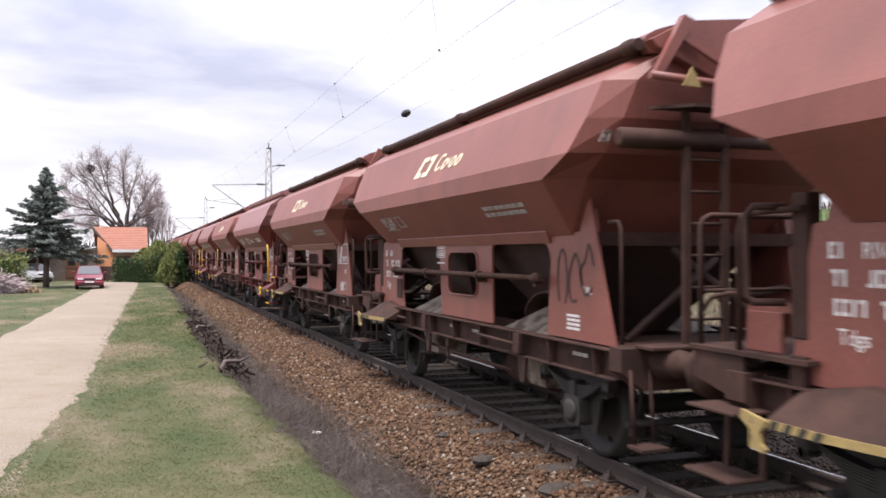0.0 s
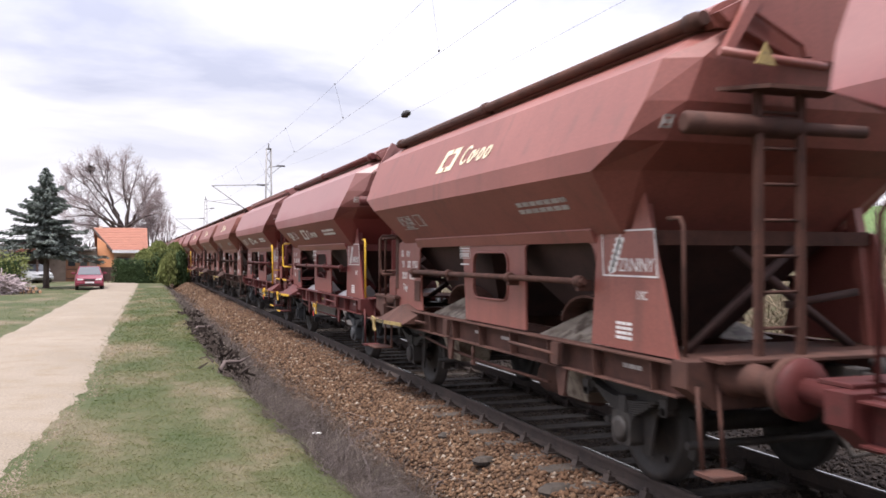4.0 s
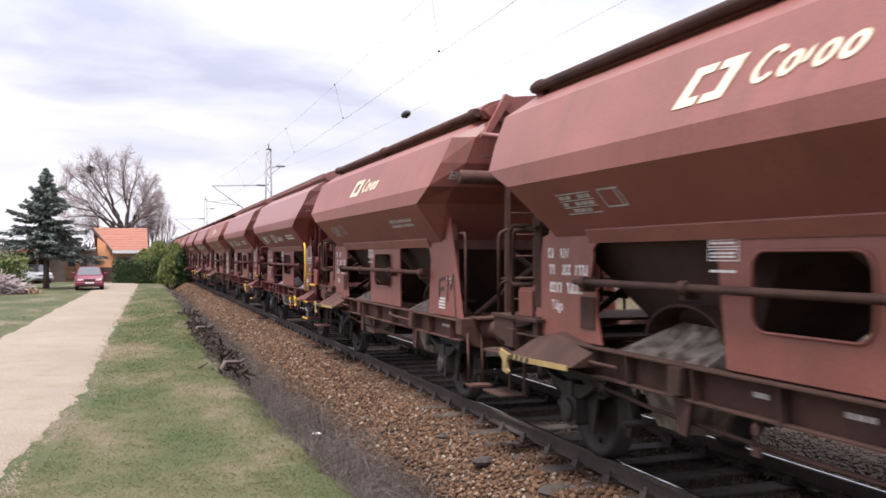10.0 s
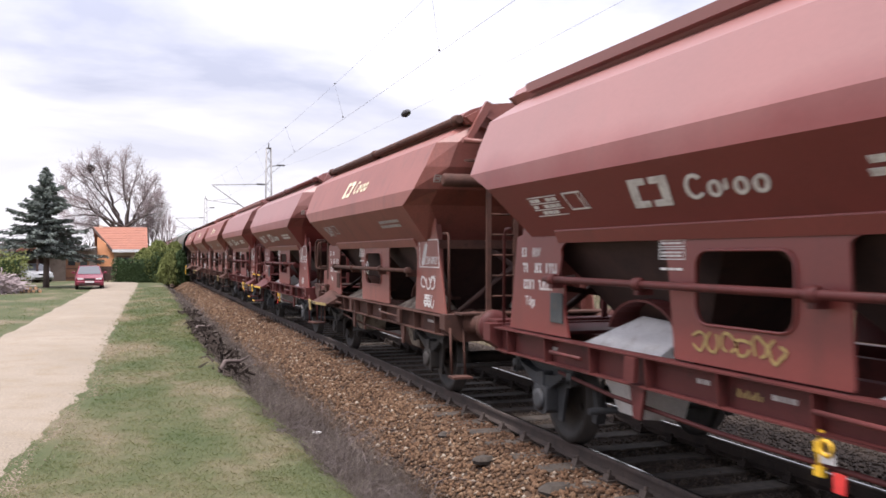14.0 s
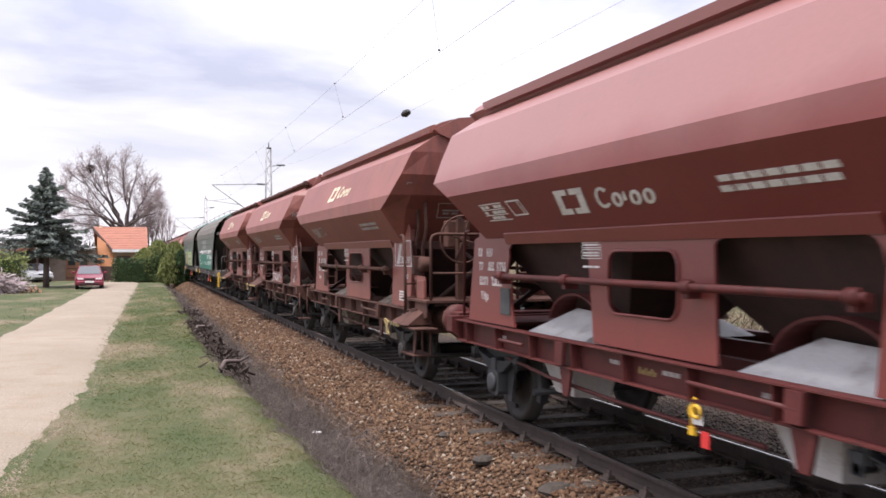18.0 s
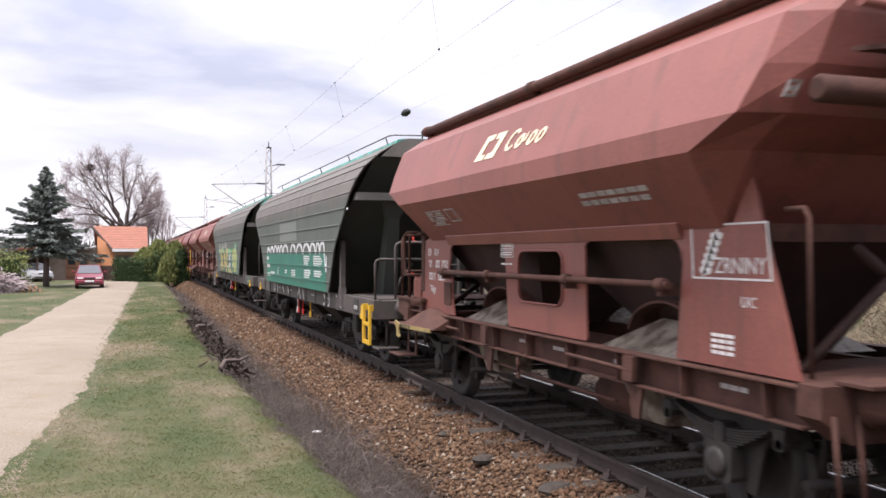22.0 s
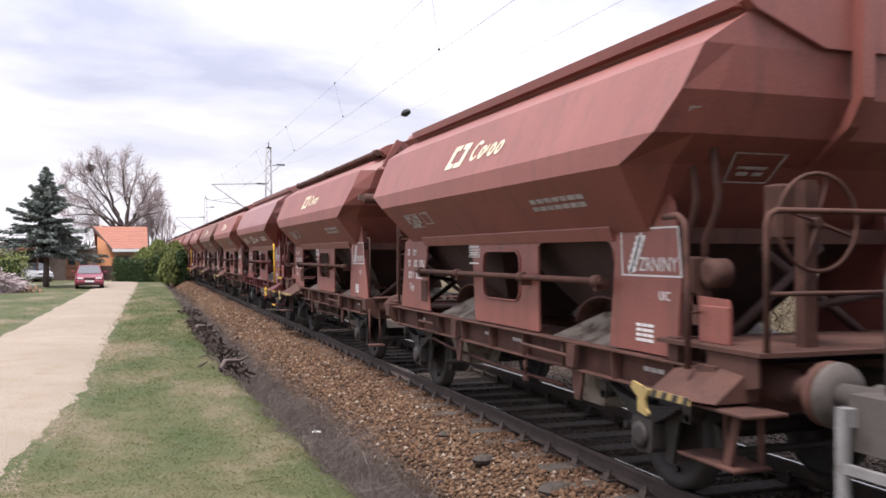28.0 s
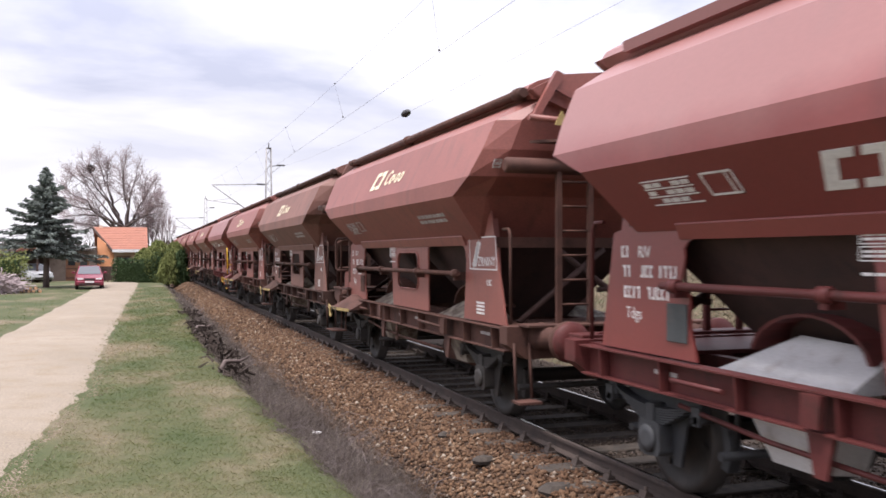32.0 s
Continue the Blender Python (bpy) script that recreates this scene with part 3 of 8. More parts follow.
def rail_mesh(bm, y0=-150, y1=450):
    out = [(-0.0625, -0.150), (0.0625, -0.150), (0.0625, -0.138), (0.010, -0.118), (0.010, -0.045), (0.034, -0.036), (0.034, -0.008), (0.026, 0.0), (-0.026, 0.0), (-0.034, -0.008), (-0.034, -0.036), (-0.010, -0.045), (-0.010, -0.118), (-0.0625, -0.138)]
    slab(bm, out, "y", y0, y1)


def polished(bm):
    box(bm, -0.004, 0.020, -150, 450, 0.0005, 0.003)


for side in (-1, 1):
    r = part("rail", "rail", rail_mesh, RUST_STEEL, track, m=pose(TRACK_X + side * 0.752, 0, 0))
    part("running_surface", "running_surface", polished, TREAD, r, "polished rail head")


def sleeper_mesh(bm):
    box(bm, -1.3, 1.3, -0.125, 0.125, -0.33, -0.165, 0.012)


def chair_mesh(bm):
    box(bm, -0.17, 0.17, -0.08, 0.08, -0.165, -0.149)
    for s in (-1, 1):
        slab(bm, [(s * 0.062, -0.149), (s * 0.15, -0.149), (s * 0.13, -0.095), (s * 0.075, -0.118)], "y", -0.05, 0.05)
        lathe(bm, [(-0.149, 0.022), (-0.07, 0.022), (-0.065, 0.012)], (s * 0.105, 0, 0), "z", 6)


srng = random.Random(3)
for i in range(118):
    y = -4 + i * 0.62
    part("sleeper", "sleeper", sleeper_mesh, SLEEPER, track, m=pose(TRACK_X + srng.uniform(-0.03, 0.03), y, srng.uniform(-0.01, 0.008), 0, 0, srng.uniform(-0.8, 0.8)))
    for side in (-1, 1) if y < 40 else (-1,):
        part("rail_chair", "rail_chair", chair_mesh, RUST_STEEL, track, m=pose(TRACK_X + side * 0.752, y, 0))


# ---- brown hopper wagons; local x across, y along (the ladder end at -y), z = 0 on the rail heads ----
HALF = 4.82


HOPPER = [(1.16, 3.16, 2.10), (1.57, 3.40, 2.585), (1.57, 3.85, 2.775), (1.44, 4.06, 3.06), (1.295, 4.09, 3.38), (0.90, 4.09, 3.64)]
# half-lengths at the ladder end (corner, middle) and at the platform end (corner, middle), ring by ring
HOPPER_ENDS = [(3.10, 3.16, 3.16, 3.16), (3.30, 3.54, 3.41, 3.64), (3.79, 3.87, 3.88, 3.92), (3.88, 4.00, 4.03, 4.06), (3.90, 4.04, 4.09, 4.09), (3.82, 4.04, 4.09, 4.09)]


def hopper_mesh(bm):
    rings = []
    for (hw, _, z), (la, lm, pa, pm) in zip(HOPPER, HOPPER_ENDS):
        x = hw * 0.80
        rings.append([(-hw, -la, z), (-x, -lm, z), (x, -lm, z), (hw, -la, z), (hw, pa, z), (x, pm, z), (-x, pm, z), (-hw, pa, z)])
    loft(bm, rings)


def funnel_of(s):
    def made(bm):
        loft(bm, [[(-0.40, s * 1.75 - 0.5, 1.10), (0.40, s * 1.75 - 0.5, 1.10), (0.40, s * 1.75 + 0.5, 1.10), (-0.40, s * 1.75 + 0.5, 1.10)],
                  [(-1.05, s * 1.6 - 1.5, 2.098), (1.05, s * 1.6 - 1.5, 2.098), (1.05, s * 1.6 + 1.5, 2.098), (-1.05, s * 1.6 + 1.5, 2.098)]])
    return made


def roof_mesh(bm):
    pts = [(0.97 * math.sin(a), 3.66 + 0.28 * (math.cos(a * 0.92))) for a in np.linspace(-1.55, 1.55, 13)]
    out = pts + [(0.90, 3.62), (-0.90, 3.62)]
    slab(bm, out, "y", -4.0, 4.0)
    for f in bm.faces:
        f.smooth = False


def roof_tube_mesh(bm):
    tube(bm, [(-1.0, -4.0, 3.685), (-1.0, 4.0, 3.685)], 0.055, 10)


def roof_clamp_mesh(bm):
    lathe(bm, [(-0.07, 0.055), (-0.06, 0.072), (0.06, 0.072), (0.07, 0.055)], (-1.0, 0, 3.685), "y", 10)
    box(bm, -1.01, -0.86, -0.035, 0.035, 3.62, 3.68)


def roof_strip_mesh(bm):
    slab(bm, [(0.92, 3.66), (1.01, 3.665), (1.025, 3.755), (0.93, 3.79)], "y", -3.55, 4.04)


def gable_mesh(bm):
    slab(bm, [(-0.90, 3.64), (-0.30, 3.40), (0.30, 3.40), (0.90, 3.64), (0.97, 3.70), (0.62, 3.88), (0.0, 3.95), (-0.62, 3.88), (-0.97, 3.70)], "y", 4.03, 4.14)


def duct_mesh(bm):
    loft(bm, [[(-w, y, z), (w, y, z), (w, y + t, z), (-w, y + t, z)] for w, y, t, z in ((0.055, 3.55, 0.10, 2.55), (0.055, 4.0, 0.10, 2.85), (0.055, 4.13, 0.10, 3.05), (0.055, 4.145, 0.10, 3.88))])


def left_panel_mesh(bm):
    slab(bm, [(3.68, 1.135), (3.48, 2.10), (3.18, 2.16), (2.50, 2.13), (2.46, 1.90), (2.52, 1.70), (2.40, 1.62), (2.40, 1.40), (2.32, 1.135)][::-1], "x", -1.150, -1.128)


def right_panel_mesh(bm):
    slab(bm, [(-3.86, 1.135), (-3.40, 2.46), (-3.22, 2.13), (-2.58, 2.13), (-2.64, 1.90), (-2.55, 1.135)], "x", -1.150, -1.128)


def short_panel_mesh(bm):
    slab(bm, [(-3.53, 1.135), (-3.60, 1.75), (-3.50, 2.30), (-3.40, 2.40), (-3.22, 2.13), (-2.58, 2.13), (-2.64, 1.90), (-2.55, 1.135)], "x", -1.150, -1.128)


def gusset_mesh(bm):
    box(bm, -1.13, -1.09, 3.78, 4.12, 1.285, 1.55, 0.006)
    slab(bm, [(3.60, 1.55), (4.12, 1.55), (4.10, 1.60), (3.60, 1.62)], "x", -1.12, -1.10)


def window_panel_mesh(bm):
    hole = rounded(-0.70, 0.33, 1.42, 1.95, 0.13)
    outer = []
    for u, v in rounded(-1.12, 0.62, 1.135, 2.13, 0.02):
        k = (v - 1.135) / 0.995
        outer.append((u - (0.10 * (1 - k) if u < 0 else -0.0 * (1 - k)) + (0.06 * (1 - k) if u < 0 else 0.12 * k - 0.02), v))
    plate_with_hole(bm, outer, hole, "x", -1.150, -1.128)
    rim = [(-1.158, u, v) for u, v in hole]
    tube(bm, rim, 0.012, 6, closed=True)


def header_mesh(bm):
    slab(bm, [(-1.165, 2.03), (-1.128, 2.03), (-1.128, 2.12), (-1.20, 2.16), (-1.21, 2.14)], "y", -2.64, 2.50)
    for y, d in ((2.50, -1), (0.70, 1), (-1.08, -1), (-2.62, 1)):
        slab(bm, [(y, 2.04), (y + d * 0.16, 2.04), (y + d * 0.07, 2.01), (y + d * 0.025, 1.96), (y, 1.86)], "x", -1.149, -1.129)


def rod_mesh(bm):
    for a, b in ((2.62, -2.60),):
        tube(bm, [(-1.25, a, 1.685), (-1.25, b, 1.685)], 0.031, 10)


def rod_bearing_mesh(bm):
    lathe(bm, [(-0.05, 0.04), (-0.04, 0.054), (0.04, 0.054), (0.05, 0.04)], (-1.25, 0, 1.685), "y", 10)
    box(bm, -1.27, -1.128, -0.03, 0.03, 1.60, 1.70)


def drum_mesh(bm):
    pts = [(0.56 * math.cos(a) - 0.08, 1.20 + 0.33 * math.sin(a)) for a in np.linspace(0.15, math.pi - 0.15, 12)]
    slab(bm, pts + [((p[0] + 0.08) * 0.94 - 0.08, 1.20 + (p[1] - 1.20) * 0.93) for p in pts[::-1]], "x", -0.84, -0.40)
    slab(bm, pts, "x", -0.52, -0.48)


def chute_mesh(bm):
    # a hood that rises steeply to a ridge and runs on nearly level, then the spout below the sill
    p0, p1, r0, r1, b0, b1 = ((-1.06, 0.62, 1.08), (-1.06, -0.66, 1.08), (-0.66, 0.16, 1.365), (-0.66, -0.66, 1.325), (-0.45, 0.62, 1.08), (-0.45, -0.66, 1.08))
    for f in ((p0, p1, r1, r0), (p0, r0, b0), (b0, r0, r1, b1), (p1, b1, r1), (p0, b0, b1, p1)):
        face(bm, f)
    bmesh.ops.remove_doubles(bm, verts=bm.verts, dist=1e-5)
    loft(bm, [[(-1.00, -0.45, 1.078), (-0.50, -0.45, 1.078), (-0.50, 0.32, 1.078), (-1.00, 0.32, 1.078)],
              [(-1.00, -0.36, 0.84), (-0.50, -0.36, 0.78), (-0.50, 0.28, 0.78), (-1.00, 0.28, 0.84)],
              [(-0.92, -0.26, 0.52), (-0.52, -0.26, 0.48), (-0.52, 0.14, 0.48), (-0.92, 0.14, 0.52)]])


def sill_mesh(bm):
    slab(bm, [(-1.235, 1.118), (-1.10, 1.118), (-1.10, 0.86), (-1.215, 0.86), (-1.215, 0.873), (-1.125, 0.873), (-1.125, 1.105), (-1.235, 1.105)], "y", -3.95, 3.95)


def sill_rib_mesh(bm):
    slab(bm, [(-1.128, 1.106), (-1.228, 1.106), (-1.212, 0.872), (-1.128, 0.872)], "y", -0.008, 0.008)


def floor_mesh(bm):
    box(bm, -1.12, 1.12, -4.05, -3.0, 1.10, 1.135)
    box(bm, -1.12, 1.12, 3.0, 4.05, 1.10, 1.135)
    for x in (-0.55, 0.45):
        box(bm, x, x + 0.1, -4.05, 4.05, 0.84, 1.10)


def headstock_mesh(bm):
    slab(bm, [(-1.27, 1.15), (1.27, 1.15), (1.27, 0.96), (1.05, 0.80), (-1.05, 0.80), (-1.27, 0.96)], "y", 3.96, 4.16)


def buffer_mesh(bm):
    lathe(bm, [(4.16, 0.155), (4.20, 0.155), (4.21, 0.125), (4.46, 0.115), (4.47, 0.09), (4.74, 0.085)], (0, 0, 1.04), "y", 14)


def buffer_head_mesh(bm):
    lathe(bm, [(4.735, 0.08), (4.755, 0.205), (4.785, 0.21), (4.808, 0.18), (4.815, 0.1)], (0, 0, 1.04), "y", 18)


def hook_mesh(bm):
    box(bm, -0.06, 0.06, 4.16, 4.50, 0.98, 1.10, 0.01)
    tube(bm, [(0, 4.50, 1.04), (0, 4.62, 1.04), (0, 4.70, 1.10), (0, 4.66, 1.17), (0, 4.58, 1.15)], 0.035, 6)
    tube(bm, [(0.05, 4.45, 1.0), (0.06, 4.60, 0.88), (0.0, 4.80, 0.80), (-0.06, 4.60, 0.88), (-0.05, 4.45, 1.0)], 0.018, 6)


def hose_mesh(bm):
    tube(bm, [(0.28, 4.16, 0.92), (0.28, 4.35, 0.90), (0.27, 4.50, 0.70), (0.22, 4.62, 0.50), (0.12, 4.72, 0.55), (0.06, 4.79, 0.72)], 0.022, 6)


def guard_mesh(bm):
    slab(bm, [(-0.55, 0.87), (0.55, 0.87), (0.34, 0.60), (0.26, 0.27), (0.17, 0.27), (0.15, 0.62), (-0.15, 0.62), (-0.17, 0.27), (-0.26, 0.27), (-0.34, 0.60)], "x", -1.0, -0.972)


def spring_mesh(bm):
    for k in range(7):
        h, z = 0.56 - k * 0.062, 0.80 - k * 0.018
        pts = [(y, z - 0.02 - 0.09 * (1 - (y / 0.56) ** 2)) for y in np.linspace(-h, h, 7)]
        slab(bm, pts + [(y, w + 0.014) for y, w in pts[::-1]], "x", -1.095, -1.0)
    box(bm, -1.115, -0.99, -0.055, 0.055, 0.53, 0.74, 0.008)


def shackle_mesh(bm):
    for s in (1,):
        box(bm, -1.10, -1.0, s * 0.60 - 0.06, s * 0.60 + 0.06, 0.72, 0.86, 0.01)
        tube(bm, [(-1.12, s * 0.62, 0.70), (-0.98, s * 0.62, 0.70)], 0.035, 8)
        slab(bm, [(s * 0.56, 0.80), (s * 0.68, 0.80), (s * 0.66, 0.66), (s * 0.58, 0.66)], "x", -1.12, -1.10)


def axlebox_mesh(bm):
    slab(bm, rounded(-0.15, 0.15, 0.33, 0.60, 0.05), "x", -1.12, -0.94)
    lathe(bm, [(-1.155, 0.06), (-1.15, 0.105), (-1.12, 0.115)], (0, 0, 0.46), "x", 12)


def wheel_mesh(bm):
    lathe(bm, [(-0.067, 0.10), (-0.085, 0.11), (-0.075, 0.17), (-0.03, 0.24), (-0.04, 0.36), (-0.067, 0.39), (-0.067, 0.455), (0.045, 0.460), (0.052, 0.488), (0.068, 0.485), (0.068, 0.385), (0.02, 0.36), (0.015, 0.22), (0.055, 0.17), (0.075, 0.10)], (0, 0, 0), "x", 28)
    for k in range(3):
        a = k * 2.094
        lathe(bm, [(-0.075, 0.028), (-0.045, 0.028)], (0, 0.30 * math.cos(a), 0.30 * math.sin(a)), "x", 8)


def axle_mesh(bm):
    lathe(bm, [(-0.98, 0.055), (-0.83, 0.07), (-0.82, 0.085), (0.82, 0.085), (0.83, 0.07), (0.98, 0.055)], (0, 0, 0), "x", 12)


def shoe_mesh(bm):
    for s in (1,):
        slab(bm, [(s * 0.50, 0.62), (s * 0.58, 0.60), (s * 0.62, 0.44), (s * 0.57, 0.28), (s * 0.49, 0.30), (s * 0.53, 0.46)], "x", -0.80, -0.70)
        tube(bm, [(-0.76, s * 0.60, 0.45), (-0.76, s * 0.66, 0.86)], 0.02, 6)


def brake_beam_mesh(bm):
    tube(bm, [(-0.9, 0, 0.42), (0.9, 0, 0.42)], 0.035, 8)


def tank_mesh(bm):
    lathe(bm, [(-0.60, 0.05), (-0.58, 0.14), (-0.53, 0.19), (0.53, 0.19), (0.58, 0.14), (0.60, 0.05)], (-0.55, -1.1, 0.58), "y", 16)


def lever_mesh(bm):
    tube(bm, [(-1.16, 0, 0.92), (-1.20, -0.01, 0.86), (-1.20, -0.02, 0.68)], 0.016, 6)
    box(bm, -1.215, -1.185, -0.05, 0.01, 0.80, 0.86), box(bm, -1.215, -1.185, -0.055, 0.012, 0.66, 0.72)


def tag_plate_mesh(bm):
    slab(bm, [(0.04, 0.745), (0.15, 0.75), (0.15, 0.815), (0.04, 0.81)], "x", -1.215, -1.205)


def tag_flag_mesh(bm):
    slab(bm, [(0.15, 0.60), (0.24, 0.60), (0.245, 0.715), (0.15, 0.715)], "x", -1.222, -1.216)


def tag_wheel_mesh(bm):
    tube(bm, [(-1.225, 0.10 + 0.045 * math.cos(a), 0.84 + 0.045 * math.sin(a)) for a in np.linspace(0, 2 * math.pi, 11)[:-1]], 0.014, 5, closed=True)


def sill_scribble_mesh(bm):
    for k in range(6):
        slab(bm, [(-0.10 - k * 0.045, 0.955), (-0.125 - k * 0.045, 0.955), (-0.14 - k * 0.045, 1.01 - 0.02 * (k % 2)), (-0.115 - k * 0.045, 1.01 - 0.02 * (k % 2))], "x", -1.1305, -1.1262)


def pipe_run_mesh(bm):
    tube(bm, [(-1.245, -0.95, 1.00), (-1.245, -2.05, 0.985)], 0.02, 6)
    tube(bm, [(-1.245, 1.9, 0.99), (-1.245, 2.5, 0.99)], 0.02, 6)
    tube(bm, [(-1.10, 2.6, 0.78), (-1.10, 1.6, 0.70), (-1.10, 0.2, 0.66), (-1.10, -1.6, 0.66)], 0.02, 6)


def bracket_mesh(bm):
    slab(bm, [(-0.11, 0.86), (0.11, 0.86), (0.05, 0.60), (-0.05, 0.60)], "x", -1.20, -1.17)
    slab(bm, [(-0.07, 1.10), (0.09, 1.10), (0.10, 0.90), (-0.05, 0.90)], "x", -1.262, -1.22)


def corner_post_mesh(bm):
    slab(bm, [(3.44, 1.135), (3.52, 1.135), (3.40, 2.10), (3.30, 2.52), (3.22, 2.44)], "x", -1.13, -1.03)


def crossbrace_mesh(bm):
    for a, b in (((-0.85, 3.50, 1.14), (0.30, 3.40, 1.98)), ((0.85, 3.52, 1.14), (-0.30, 3.42, 1.98)), ((-0.95, 3.46, 1.60), (-0.2, 3.46, 1.50))):
        v = Vector(b) - Vector(a)
        tube(bm, [a, b], 0.042, 4)


def end_beam_mesh(bm):
    box(bm, -1.12, 1.12, 3.34, 3.44, 2.00, 2.12)


def step_mesh(bm):
    box(bm, -1.45, -1.12, 4.08, 4.70, 0.895, 0.92, 0.006)
    box(bm, -1.42, -1.12, 3.94, 4.55, 0.525, 0.55, 0.006)
    for y in (4.12, 4.48):
        slab(bm, [(y - 0.03, 0.92), (y + 0.03, 0.92), (y + 0.02, 0.535), (y - 0.02, 0.535)], "x", -1.16, -1.14)
    slab(bm, [(4.50, 0.92), (4.58, 0.92), (4.46, 0.535), (4.38, 0.535)], "x", -1.38, -1.365)


def step_edge_mesh(bm):
    box(bm, -1.459, -1.448, 4.08, 4.70, 0.892, 0.924)


def low_edge_mesh(bm):
    box(bm, -1.429, -1.418, 3.94, 4.55, 0.522, 0.554)


def apron_mesh(bm):
    # the sloping sheet over the step, a shallow wedge
    loft(bm, [[(-1.28, 3.58, 0.985), (-1.12, 3.58, 0.985), (-1.12, 3.58, 1.11), (-1.14, 3.58, 1.11)],
              [(-1.53, 3.75, 0.945), (-1.12, 3.75, 0.945), (-1.12, 3.75, 1.118), (-1.20, 3.75, 1.115)],
              [(-1.53, 4.20, 0.945), (-1.12, 4.20, 0.945), (-1.12, 4.20, 1.150), (-1.24, 4.20, 1.140)],
              [(-1.46, 4.42, 0.945), (-1.12, 4.42, 0.945), (-1.12, 4.42, 1.118), (-1.24, 4.42, 1.118)]])


def apron_edge_mesh(bm):
    slab(bm, [(3.74, 0.915), (4.26, 0.915), (4.26, 0.965), (3.74, 0.965)], "x", -1.545, -1.534)


def hazard_mesh(bm):
    for k in range(4):
        y = 3.80 + k * 0.125
        slab(bm, [(y, 0.913), (y + 0.055, 0.913), (y + 0.085, 0.967), (y + 0.03, 0.967)], "x", -1.549, -1.545)


def hook_plate_mesh(bm):
    slab(bm, [(3.58, 0.995), (3.80, 0.955), (3.77, 0.915), (3.74, 0.885), (3.75, 0.82), (3.79, 0.79), (3.77, 0.765), (3.65, 0.785), (3.65, 0.89), (3.56, 0.945)], "x", -1.56, -1.536)


def far_step_mesh(bm):
    box(bm, -1.45, -1.12, 3.84, 4.34, 0.895, 0.92, 0.006)
    box(bm, -1.42, -1.12, 3.92, 4.42, 0.445, 0.47, 0.006)
    for y in (3.92, 4.28):
        slab(bm, [(y - 0.03, 0.92), (y + 0.03, 0.92), (y + 0.04, 0.455), (y, 0.455)], "x", -1.16, -1.14)


def far_step_edge_mesh(bm):
    box(bm, -1.459, -1.448, 3.84, 4.34, 0.892, 0.924)


def far_low_edge_mesh(bm):
    box(bm, -1.429, -1.418, 3.92, 4.42, 0.442, 0.474)


def far_apron_mesh(bm):
    # on this side the wedge runs inwards from the towing hook
    loft(bm, [[(-1.30, 3.56, 0.985), (-1.12, 3.56, 0.985), (-1.12, 3.56, 1.11), (-1.14, 3.56, 1.11)],
              [(-1.53, 3.46, 0.945), (-1.12, 3.46, 0.945), (-1.12, 3.46, 1.118), (-1.22, 3.46, 1.115)],
              [(-1.53, 3.00, 0.945), (-1.12, 3.00, 0.945), (-1.12, 3.00, 1.20), (-1.26, 3.00, 1.19)],
              [(-1.44, 2.35, 0.945), (-1.12, 2.35, 0.945), (-1.12, 2.35, 1.10), (-1.16, 2.35, 1.10)]])


def far_apron_edge_mesh(bm):
    loft(bm, [[(-1.545, 3.46, 0.915), (-1.534, 3.46, 0.915), (-1.534, 3.46, 0.965), (-1.545, 3.46, 0.965)],
              [(-1.545, 3.00, 0.915), (-1.534, 3.00, 0.915), (-1.534, 3.00, 0.965), (-1.545, 3.00, 0.965)],
              [(-1.459, 2.38, 0.915), (-1.448, 2.38, 0.915), (-1.448, 2.38, 0.965), (-1.459, 2.38, 0.965)]])


def far_hazard_mesh(bm):
    for k in range(4):
        y = 3.00 + k * 0.115
        slab(bm, [(y, 0.913), (y + 0.055, 0.913), (y + 0.025, 0.967), (y - 0.03, 0.967)], "x", -1.549, -1.545)


def far_hook_mesh(bm):
    slab(bm, [(3.62, 0.995), (3.40, 0.955), (3.43, 0.915), (3.46, 0.885), (3.45, 0.82), (3.41, 0.79), (3.43, 0.765), (3.55, 0.785), (3.55, 0.89), (3.64, 0.945)], "x", -1.56, -1.536)


def far_grab_mesh(bm):
    tube(bm, [(-1.16, 3.70, 2.22), (-1.33, 3.80, 2.22), (-1.36, 3.83, 2.17), (-1.36, 3.83, 1.66), (-1.33, 3.80, 1.62), (-1.16, 3.70, 1.62)], 0.024, 8)


def far_railing_mesh(bm):
    tube(bm, [(-1.20, 4.10, 1.285), (-1.20, 4.10, 2.08), (-1.20, 4.07, 2.16), (-1.20, 3.99, 2.19), (-1.20, 3.50, 2.20)], 0.022, 8)
    tube(bm, [(-1.20, 4.52, 1.50), (-1.20, 4.40, 1.62), (-1.20, 4.20, 1.66), (-1.20, 4.10, 1.66)], 0.016, 6)
    box(bm, -1.16, -1.04, 3.52, 3.66, 1.40, 2.30, 0.01)


def grab_mesh(bm):
    tube(bm, [(-1.33, 3.64, 2.19), (-1.37, 3.88, 2.19), (-1.375, 3.95, 2.15), (-1.37, 3.97, 2.05), (-1.36, 3.975, 1.70), (-1.36, 3.98, 1.12)], 0.024, 8)
    tube(bm, [(-1.36, 3.975, 1.50), (-1.14, 3.80, 1.50)], 0.012, 5)


def platform_mesh(bm):
    box(bm, -1.25, 1.25, 3.42, 4.60, 1.255, 1.285)
    for s in (-1, 1):
        slab(bm, [(4.02, 1.25), (4.55, 1.25), (4.55, 1.06), (4.20, 0.98), (4.02, 1.06)], "x", s * 1.22 - 0.012, s * 1.22 + 0.012)
        box(bm, s * 1.1 - 0.1, s * 1.1 + 0.1, 3.50, 3.62, 1.11, 1.30)


def platform_edge_mesh(bm):
    box(bm, -1.264, -1.251, 3.95, 4.55, 1.250, 1.290)


